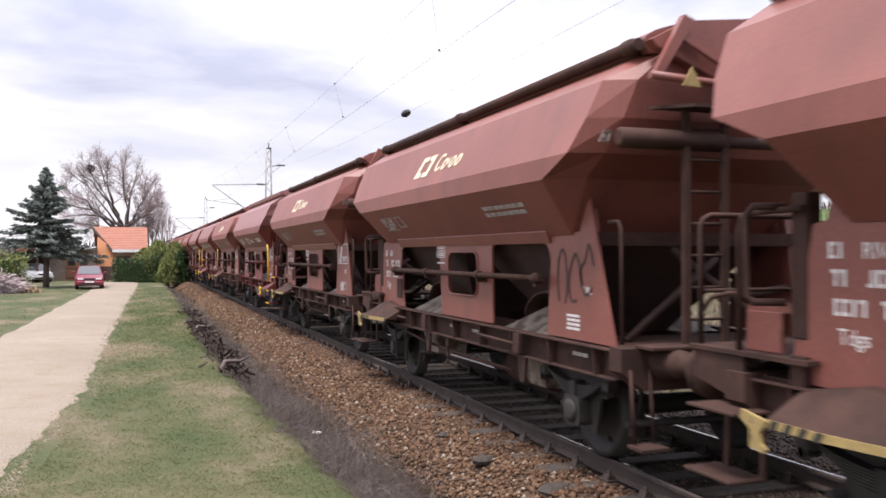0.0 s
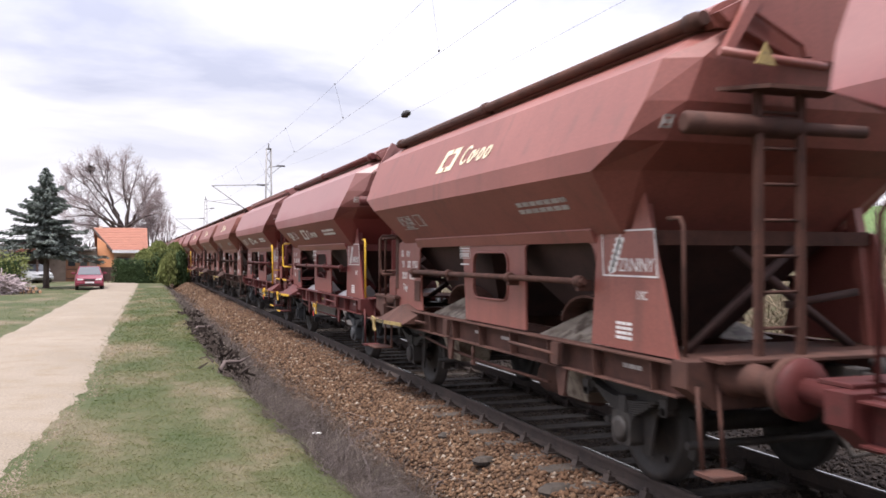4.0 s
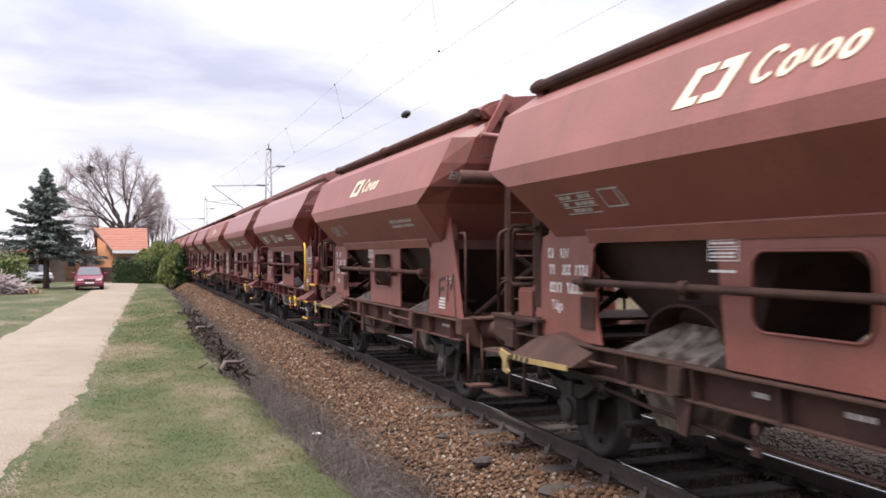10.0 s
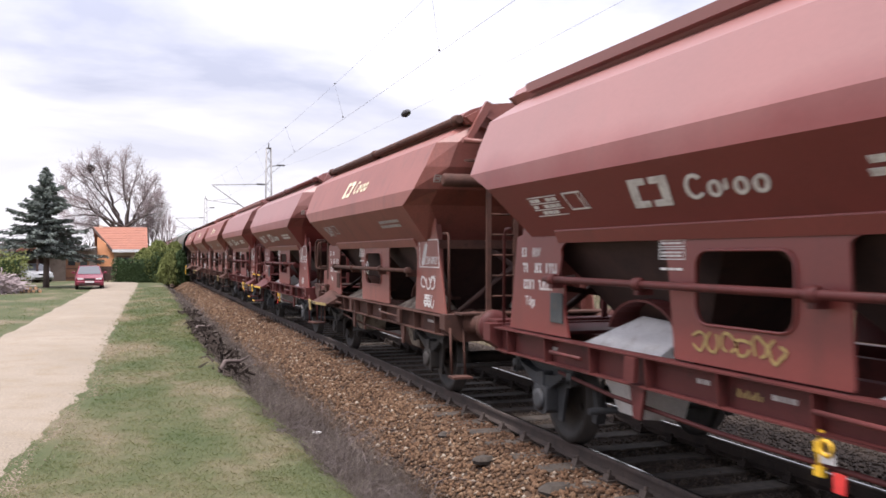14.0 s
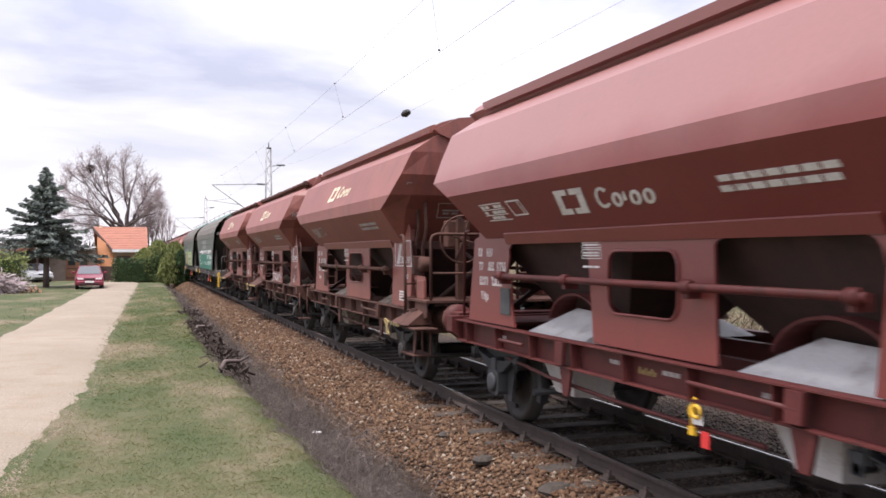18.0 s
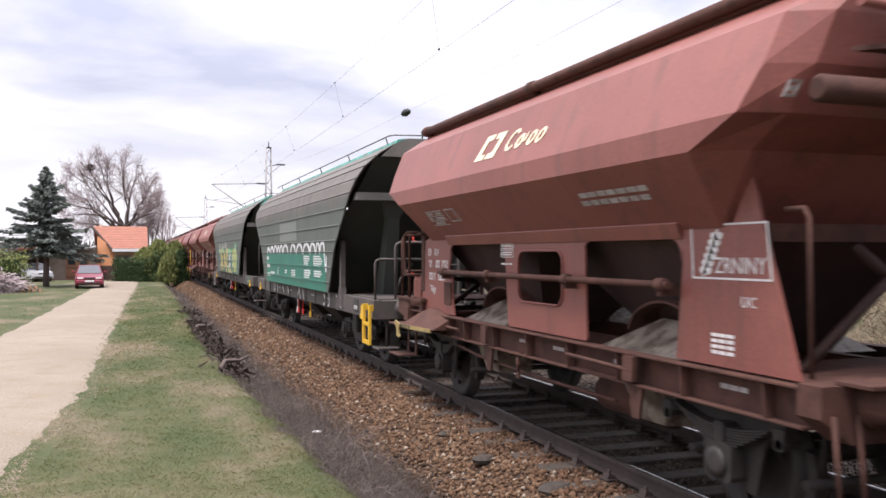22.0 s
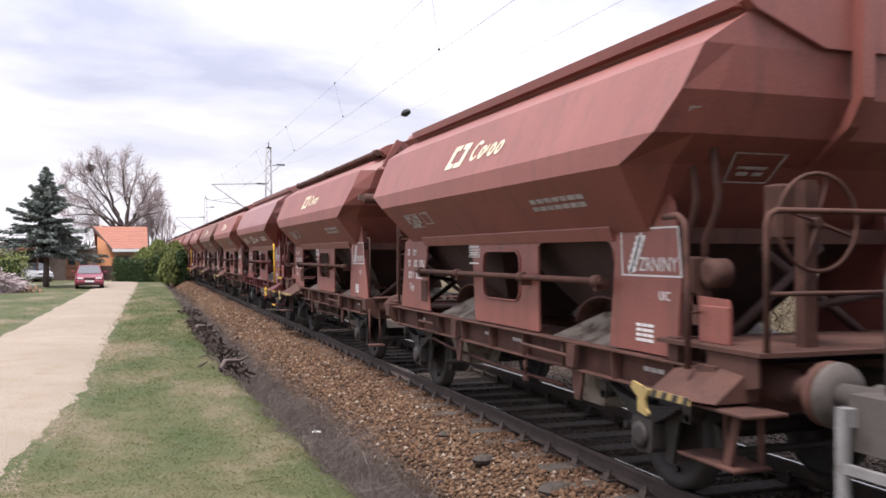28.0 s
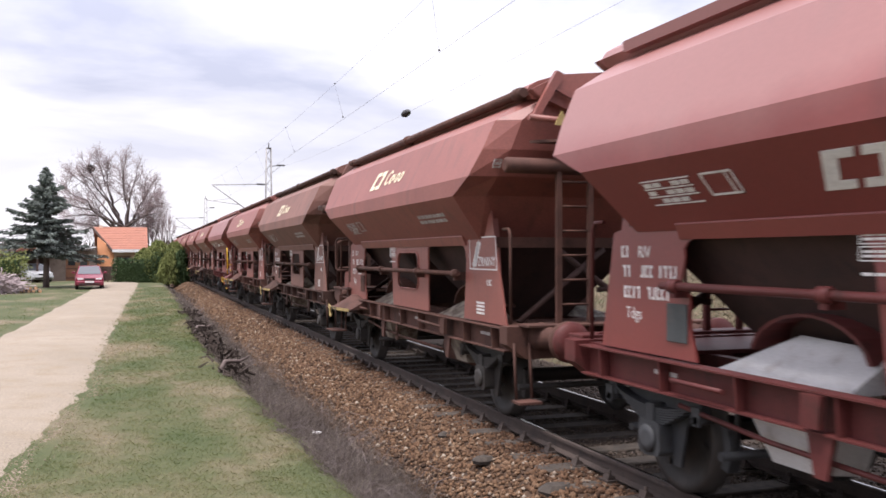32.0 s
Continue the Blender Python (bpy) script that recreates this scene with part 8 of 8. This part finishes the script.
def parked_car(x, y, z, turn, paint, label):
    c = tagged(new("car"), label, "car")
    c.matrix_basis = pose(x, y, z, 0, 0, turn)

    def lower(bm):
        sec = [(-2.02, 0.30, 0.62, 0.66), (-1.95, 0.24, 0.72, 0.80), (-1.1, 0.2, 0.90, 0.84), (0.2, 0.2, 0.94, 0.86), (1.5, 0.22, 0.95, 0.84), (2.0, 0.30, 0.86, 0.74)]
        loft(bm, [[(-w, yy, z0), (-w * 1.0, yy, (z0 + z1) / 2), (-w * 0.93, yy, z1), (w * 0.93, yy, z1), (w, yy, (z0 + z1) / 2), (w, yy, z0)] for yy, z0, z1, w in sec])

    def upper(bm):
        sec = [(-1.05, 0.88, 0.76, 0.885, 0.74), (-0.35, 0.88, 0.78, 1.38, 0.60), (0.2, 0.9, 0.78, 1.43, 0.60), (1.1, 0.9, 0.78, 1.38, 0.58), (1.85, 0.9, 0.74, 0.92, 0.70)]
        loft(bm, [[(-w0, yy, z0), (-w1, yy, z1), (w1, yy, z1), (w0, yy, z0)] for yy, z0, w0, z1, w1 in sec])
    part("body", "car_body", lower, paint, c), part("cabin", "car_cabin", upper, paint, c)
    part("windscreen", "car_windscreen", lambda bm: slab(bm, [(-0.68, 0.0), (0.68, 0.0), (0.55, 0.80), (-0.55, 0.80)], "y", -0.012, 0.0), CAR_GLASS, c, m=Matrix.Translation((0, -1.03, 0.92)) @ Matrix.Rotation(radians(-54), 4, "X"))
    for s in (-1, 1):
        part("side_window", ("car_side_window", s), lambda bm: loft(bm, [[(s * 0.785, -0.85, 0.95), (s * 0.785, 1.3, 0.95), (s * 0.79, 1.3, 0.95), (s * 0.79, -0.85, 0.95)], [(s * 0.625, -0.30, 1.34), (s * 0.625, 1.05, 1.33), (s * 0.63, 1.05, 1.33), (s * 0.63, -0.30, 1.34)]]), GLASS_DARK, c)
        part("headlight", ("car_headlight", s), lambda bm: slab(bm, [(s * 0.34, 0.60), (s * 0.68, 0.60), (s * 0.70, 0.72), (s * 0.36, 0.70)], "y", -2.02, -1.94), LAMP_GLASS, c, "clear headlight")
        part("mirror", ("car_mirror", s), lambda bm: box(bm, s * 0.92 - 0.1, s * 0.92 + 0.1, -0.75, -0.65, 0.95, 1.08, 0.02), paint, c)
        for k, yy in enumerate((-1.25, 1.3)):
            wh = part("wheel", ("car_wheel", s), lambda bm: lathe(bm, [(-0.1, 0.2), (-0.09, 0.30), (0.09, 0.30), (0.1, 0.2)], (s * 0.72, 0, 0), "x", 16), TYRE, c, m=pose(0, yy, 0.30))
            part("rim", ("car_rim", s), lambda bm: lathe(bm, [(s * 0.80, 0.19), (s * 0.83, 0.17), (s * 0.835, 0.05)] if s > 0 else [(s * 0.835, 0.05), (s * 0.83, 0.17), (s * 0.80, 0.19)], (0, 0, 0), "x", 12), STEEL_GREY, wh)
    part("bumper", "car_bumper", lambda bm: box(bm, -0.80, 0.80, -2.10, -1.90, 0.28, 0.52, 0.04), paint, c)
    part("grille", "car_grille", lambda bm: box(bm, -0.30, 0.30, -2.04, -1.95, 0.58, 0.68), BLACK, c), part("air_intake", "car_intake", lambda bm: box(bm, -0.60, 0.60, -2.11, -2.06, 0.30, 0.38), BLACK, c)
    part("plate_bar", "car_plate", lambda bm: box(bm, -0.26, 0.26, -2.125, -2.10, 0.42, 0.52), WHITE_TRIM, c, "white plate bar")
    return c


parked_car(-2.75, 59.7, -0.2, 3, CAR_RED, "wine-red hatchback parked on the lane by the house")
parked_car(-7.5, 75.0, -0.2, 25, CAR_SILVER, "silver car parked under the carport roof")

# fence, wood pile and logs by the lane
fence = tagged(new("picket_fence"), "low dark wire fence with posts in front of the yard", "fence")
for k in range(9):
    part("post", "fence_post", lambda bm: box(bm, -0.05, 0.05, -0.05, 0.05, -0.3, 1.05), DARK_WOOD, fence, m=pose(-2.6 + k * 0.55, 74.0, -0.1))
for z in (0.25, 0.6, 0.92):
    part("rail", ("fence_rail", z), lambda bm: box(bm, -2.65, 1.85, 73.94, 73.99, z - 0.1, z - 0.06), DARK_WOOD, fence)
prg = np.random.default_rng(41)
pn = 420
pb = np.stack([prg.uniform(-8.6, -5.95, pn), prg.uniform(51.5, 53.2, pn), prg.uniform(-0.15, 0.9, pn) ** 1.0], 1)
pb[:, 2] *= np.clip(1.25 - np.abs(pb[:, 0] + 7.2) / 1.6, 0.15, 1)
pd = prg.normal(0, 1, (pn, 3)) * [1.0, 0.5, 0.45]
tagged(new("brush_pile", array_mesh("brush_pile", [stems(pb - pd * 0.45, pb + pd * 0.45, prg.uniform(0.015, 0.045, pn), 0.05, prg)], TWIG)), "heap of cut grey branches beside the lane", "brush pile", kind="stuff")
LOG_END = worn("pale_cut_wood", (0.50, 0.28, 0.15), (0.62, 0.38, 0.22), (0.35, 0.2, 0.11), 0.8, scale=8.0, bump=0.1)
for k in range(9):
    px, py, pz = -5.95 + (k % 5) * 0.22 + prg.uniform(-0.04, 0.04), 53.4 + prg.uniform(0, 0.3), -0.10 + (k // 5) * 0.17
    lg = part("log", "log", lambda bm: lathe(bm, [(-0.3, 0.09), (-0.28, 0.1), (0.28, 0.1), (0.3, 0.09)], (0, 0, 0), "y", 9), BARK, m=pose(px, py, pz, 0, 0, prg.uniform(-25, 25)))
    tagged(lg, "short cut log with a pale sawn face", "log", "logs by the brush pile")
    part("sawn_face", "sawn_face", lambda bm: lathe(bm, [(-0.312, 0.085), (-0.302, 0.088)], (0, 0, 0), "y", 9), LOG_END, lg)

# ---- verge: grass, straw, dry brush, roots ----
grg = np.random.default_rng(77)


def patch(x, y, s):
    return np.array([noise.noise((a * s, b * s, 5.0)) for a, b in zip(x, y)])


def near_ys(n, y0, y1):
    u = grg.uniform(0, 1, n)
    return 1 / (1 / y0 + u * (1 / y1 - 1 / y0))


def verge_points(n, y0, y1, left_side=False):
    y = near_ys(n, y0, y1)
    if left_side:
        lo = np.array([road_left(v) for v in y])
        x = lo - 0.05 - grg.uniform(0, 1, n) ** 1.3 * 5
    else:
        lo = np.array([road_right(v) for v in y])
        hi = np.array([verge_edge(v) for v in y])
        x = lo - 0.50 * grg.uniform(0, 1, n) ** 2.5 + grg.uniform(0, 1, n) * (hi - lo + 0.30)
    z = np.array([ground_z(a, b) for a, b in zip(x, y)])
    return np.stack([x, y, z], 1)


def blades(p, h, rng):
    n = len(p)
    a = rng.uniform(0, 6.28, n)
    lean = rng.normal(0, 1.15, (n, 2))
    side = np.stack([np.cos(a), np.sin(a), 0 * a], 1) * (h * 0.10)[:, None]
    tip = p + np.stack([lean[:, 0] * h, lean[:, 1] * h, h], 1)
    mid = p + np.stack([lean[:, 0] * h * 0.3, lean[:, 1] * h * 0.3, h * 0.6], 1)
    v = np.stack([p - side, p + side, mid + side * 0.8, tip, mid - side * 0.8], 1).reshape(-1, 3)
    f = np.arange(n * 5).reshape(n, 5)
    return v, f


gp = np.concatenate([verge_points(100000, 6.5, 60), verge_points(7000, 20, 62, True)])
gk = patch(gp[:, 0], gp[:, 1], 0.9) + 0.5 * patch(gp[:, 0], gp[:, 1], 2.7)
green, dry = gp[grg.uniform(0, 1, len(gp)) < 0.62], gp[gk < 0.15 + grg.normal(0, 0.2, len(gp))]
far = np.clip(green[:, 1] / 14, 0.8, 1.9)
many("grass", [blades(green, grg.uniform(0.012, 0.030, len(green)) * far, grg)], BLADE, "short spring grass on the verge", "grass")
dry = dry[grg.uniform(0, 1, len(dry)) < 0.30]
many("dry_grass", [blades(dry, grg.uniform(0.010, 0.028, len(dry)) * np.clip(dry[:, 1] / 14, 0.8, 1.9), grg)], STRAW, "patches of dead straw-coloured grass", "grass")


def brush_points(n, y0, y1):
    y = near_ys(n, y0, y1)
    e = np.array([verge_edge(v) for v in y])
    x = e + 0.12 + grg.uniform(0, 1, n) ** 0.9 * (2.85 - e + 0.35 * patch(0 * y, y, 1.1))
    z = np.array([max(ground_z(a, b), float(bed_z(np.array([a]))[0])) for a, b in zip(x, y)])
    return np.stack([x, y, z], 1)


bp = brush_points(17000, 6.0, 62)
bh = grg.uniform(0.05, 0.20, len(bp)) * (1 + 1.1 * np.clip(patch(bp[:, 0], bp[:, 1], 1.3) + 0.1, 0, 1))
bt = bp + np.stack([grg.normal(0, 0.8, len(bp)) * bh, grg.normal(0, 0.9, len(bp)) * bh, bh], 1)
many("dry_brush", [stems(bp, bt, np.clip(bp[:, 1] / 15, 0.7, 2.4) * grg.uniform(0.0012, 0.0034, len(bp)), 0.05, grg)], TWIG_BROWN, "tangled dry brush and weeds in the ditch", "brush")
bp2 = brush_points(8000, 6.0, 62)
bt2 = bp2 + np.stack([grg.normal(0, 0.22, len(bp2)), grg.normal(0, 0.25, len(bp2)), grg.uniform(0.0, 0.12, len(bp2))], 1)
many("straw_litter", [stems(bp2, bt2, np.clip(bp2[:, 1] / 15, 0.7, 2.4) * grg.uniform(0.002, 0.004, len(bp2)), 0.04, grg)], DITCH_TWIG, "pale straw litter in the ditch", "brush")
# loose grit along the lane's worn edge
fy = near_ys(4200, 5.0, 40)
fx = np.array([road_right(v) for v in fy]) + grg.normal(-0.04, 0.09, len(fy))
fv, ff = stones(len(fy), (0, 1), (0, 1), 0.014, lambda x: 0 * x, grg)
fv = fv.reshape(len(fy), 6, 3)
fv += np.stack([fx, fy, np.array([max(ground_z(a, b), -0.1 - 0.1 * min(1.0, max(0.0, (b - 20) / 40)) - 0.03) for a, b in zip(fx, fy)])], 1)[:, None] - fv.mean(axis=1, keepdims=True)
many("road_grit", [(fv.reshape(-1, 3), ff)], GRIT, "loose tan grit along the worn edge of the lane", "gravel")
# green weeds that creep over the edge
wp = verge_points(9000, 6.3, 40)
wp[:, 0] = np.array([verge_edge(v) for v in wp[:, 1]]) + grg.normal(0.05, 0.20, len(wp))
wp = wp[patch(wp[:, 0], wp[:, 1], 1.4) > -0.05]
wp[:, 2] = np.array([ground_z(a, b) for a, b in zip(wp[:, 0], wp[:, 1])])
many("edge_weeds", [blades(wp, grg.uniform(0.015, 0.045, len(wp)) * np.clip(wp[:, 1] / 16, 0.8, 1.8), grg)], BLADE, "green weeds creeping over the ditch edge", "weeds")
# taller arching stems at the near end of the ditch
for k in range(26):
    by = 6.9 + grg.uniform(0, 1) ** 1.5 * 5
    bx = verge_edge(by) + 0.35 + grg.uniform(0, 0.7)
    bz = ground_z(bx, by)
    dx, dy, hh = grg.normal(0, 0.25), grg.normal(0, 0.3), grg.uniform(0.25, 0.5)
    tagged(part("dry_stem", ("dry_stem", k), lambda bm: tube(bm, [(bx, by, bz - 0.02), (bx + dx * 0.3, by + dy * 0.3, bz + hh * 0.7), (bx + dx * 0.8, by + dy * 0.8, bz + hh), (bx + dx * 1.5, by + dy * 1.5, bz + hh * 0.85)], [0.0038, 0.0032, 0.0026, 0.0015], 5), DITCH_TWIG), "pale arching dry weed stem", "weed stem", "dry stems in the ditch")
# dead root clumps along the verge's edge
for k, y in enumerate((26.8, 25.2, 23.9, 22.6, 21.0, 18.6, 15.9, 32.0)):
    rg = np.random.default_rng(100 + k)
    x = verge_edge(y) + 0.25
    n = 150
    c = np.array([x, y, ground_z(x, y) + 0.10])
    b = c + rg.normal(0, 1, (n, 3)) * [0.13, 0.38, 0.07]
    t = b + rg.normal(0, 1, (n, 3)) * [0.09, 0.11, 0.07]
    clump = tagged(new("root_clump", array_mesh("root_clump", [stems(b, t, rg.uniform(0.012, 0.045, n), 0.05, rg)], DARK_ROOT)), "dark dead root clump at the edge of the ditch", "root clump", "root clumps", kind="stuff")
    if k in (2, 6):
        ob = part("pale_root", ("pale_root", k), lambda bm: tube(bm, [(c[0] - 0.25, c[1] - 0.3, c[2] + 0.02), (c[0] - 0.12, c[1] - 0.1, c[2] + 0.22), (c[0] + 0.15, c[1] + 0.05, c[2] + 0.20), (c[0] + 0.35, c[1] + 0.15, c[2] + 0.28)], [0.045, 0.04, 0.03, 0.012], 6), BARK, clump)
tagged(part("litter_scrap", "litter_scrap", lambda bm: slab(bm, [(2.22, 11.62), (2.31, 11.56), (2.35, 11.60), (2.27, 11.68)], "z", -0.455, -0.44), WHITE_TRIM), "small white scrap of litter in the ditch", "litter")
for k, (x, y, s) in enumerate(((3.45, 8.55, 0.10), (3.62, 7.2, 0.14), (3.52, 9.9, 0.09))):
    tagged(part("large_stone", ("large_stone", k), lambda bm: loft(bm, [[(x + s * q * math.cos(a) * 1.4, y + s * q * math.sin(a) * (1 + 0.2 * math.cos(3 * a)), -0.26 + zz * s) for a in np.linspace(0, 6.28, 9)[:-1]] for q, zz in ((0.9, 0), (1.0, 0.35), (0.6, 0.7))]), SLEEPER), "pale flat stone by the sleepers", "stone", "large stones")

# ---- the bank behind the train ----
brg = np.random.default_rng(55)
bn = 30000
bx, by = brg.uniform(8.3, 14.5, bn), near_ys(bn, 3.0, 40)
bb = np.stack([bx, by, np.array([ground_z(a, b) for a, b in zip(bx, by)])], 1)
tall = 0.10 + 0.32 * np.clip(patch(bx, by, 0.7) + 0.4, 0.1, 1)
bt = bb + np.stack([brg.normal(0, 0.9, bn) * tall, brg.normal(0, 0.9, bn) * tall, tall * brg.uniform(0.5, 1.2, bn)], 1)
many("bank_grass", [stems(bb, bt, brg.uniform(0.004, 0.010, bn), 0.06, brg)], BANK_STRAW, "tangled dry grass on the bank behind the track", "grass")
sn_ = 520
sb_ = np.stack([brg.uniform(13.6, 19, sn_), near_ys(sn_, 3.0, 60), np.full(sn_, 1.9)], 1)
st_ = sb_ + np.stack([brg.normal(0, 0.15, sn_), brg.normal(0, 0.15, sn_), brg.uniform(0.5, 2.1, sn_)], 1)
saplings = [stems(sb_, st_, brg.uniform(0.008, 0.022, sn_), 0.05, brg)]
for k in range(12):
    f = brg.uniform(0.3, 1.0, (sn_, 1))
    foot = sb_ + (st_ - sb_) * f
    saplings.append(stems(foot, foot + np.stack([brg.normal(0, 0.22, sn_), brg.normal(0, 0.22, sn_), brg.uniform(0.1, 0.5, sn_)], 1), np.full(sn_, 0.005), 0.03, brg))
many("bank_scrub", saplings, TWIG_BROWN, "bare saplings along the top of the bank", "scrub")
# far woods on the horizon
wn_ = 5200
wa = brg.uniform(-0.75, 1.2, wn_)
wd = brg.uniform(330, 420, wn_)
wx, wy = np.sin(wa) * wd, np.cos(wa) * wd
wz = np.array([ground_z(a, b) for a, b in zip(wx, wy)])
wb = np.stack([wx, wy, wz], 1)
wt = wb + np.stack([brg.normal(0, 1.2, wn_), brg.normal(0, 1.2, wn_), brg.uniform(3, 8, wn_)], 1)
many("far_woods", [stems(wb, wt, brg.uniform(0.15, 0.6, wn_), 0.5, brg)], TWIG_BROWN, "bare woods along the horizon", "woods")


# ---- the train: order, places and movement ----
TAGS = {
    0: [scrawl(-2.75, -3.50, 1.40, 2.02, SPRAY_BLACK, 11, "dark spray scrawl over the sign panel", 0.026, letters=3)],
    1: [scrawl(-2.95, -3.45, 1.20, 1.42, DIM_MARK, 12, "faint grey spray scrawl", letters=4)],
    6: [scrawl(0.30, -0.35, 1.22, 1.36, DIM_MARK, 13, "faint grey spray scrawl", letters=5)],
    8: [sprayed("FM", -2.95, -3.65, 1.32, 1.66, SPRAY_BLACK, "two dark sprayed letters on the sign panel", 0.045)],
    10: [scrawl(0.36, -0.60, 1.22, 1.39, YELLOW_OLD, 14, "yellow spray scrawl under the window", letters=6)],
    11: [scrawl(-2.85, -3.45, 1.42, 1.64, WHITE_MARK, 15, "white spray tag beside the sign", letters=3), scrawl(-2.95, -3.40, 1.16, 1.36, WHITE_MARK, 16, "white spray tag beside the sign", letters=3), scrawl(0.45, 0.15, 1.55, 1.80, WHITE_MARK, 17, "white spray tag by the window", letters=2)],
    15: [sprayed("STRAY?", 0.58, -0.92, 1.17, 1.38, SPRAY_WHITE, "white sprayed word under the window", 0.03), scrawl(-2.9, -3.5, 1.25, 1.6, SPRAY_BLACK, 19, "dark spray scrawl under the sign", 0.03, 3)],
}
TRAIN = [
    (-1, "worn", True, {}), (0, "worn", True, {"sign": False}), (1, "worn", True, {}), (2, "fresh", False, {}), (3, "rust", True, {}), (4, "fresh", True, {}), (5, "fresh", False, {}),
    (6, "worn", True, {}), (7, "worn", True, {"sign": False}), (8, "rust", True, {"sign": False}), (9, "fresh", False, {}), (10, "fresh", False, {"handrail": False}), (11, "rust", True, {}),
    (12, "fresh", True, {"handrail": False}), (13, "fresh", False, {"handrail": False}), (14, "rust", False, {"handrail": False, "edges": False}), (15, "rust", True, {}), (16, "rust", True, {}),
]
REAR = [(0, "rust", False, {"handrail": False, "edges": False}), (1, "rust", True, {}), (2, "fresh", False, {}), (3, "rust", True, {}), (4, "dust", True, {}), (5, "rust", True, {}), (6, "fresh", False, {}), (7, "worn", True, {}), (8, "rust", True, {}), (9, "worn", True, {}), (10, "fresh", False, {}), (11, "worn", True, {})]
FIRST, PITCH_M, GREEN_LENGTH = 10.402, 9.64, 15.34
MOVERS = []
for n, kind, ladder, extra in TRAIN:
    extra = dict(extra)
    if kind != "fresh":
        extra.setdefault("handrail", False), extra.setdefault("edges", False)
    MOVERS.append((hopper_wagon(kind, ladder, tags=TAGS.get(n, ()), **extra), FIRST + n * PITCH_M))
green_at = FIRST + 16 * PITCH_M + HALF + GREEN_LENGTH / 2
MOVERS.append((grain_wagon(0), green_at))
MOVERS.append((grain_wagon(1), green_at + GREEN_LENGTH))
for n, kind, ladder, extra in REAR:
    extra = dict(extra)
    if kind != "fresh":
        extra.setdefault("handrail", False), extra.setdefault("edges", False)
    MOVERS.append((hopper_wagon(kind, ladder, **extra), FIRST + 194.552 + n * PITCH_M))


def run(t):
    """Metres that the train has rolled at t seconds: it slows a little."""
    return 7.5271 * t - 0.0182 * t * t - 0.000033 * t ** 3


def motions():
    for wagon, y in MOVERS:
        walk(wagon, [(t, pose(TRACK_X, y - run(t), 0)) for t in range(0, 33, 2)])
    times = [i * 0.08 for i in range(401)]
    turns = [(t, math.degrees(run(t) / 0.46)) for t in times]
    for ws, y in WHEELSETS:
        walk(ws, [(t, pose(0, y, 0.46, a)) for t, a in turns])


motions()
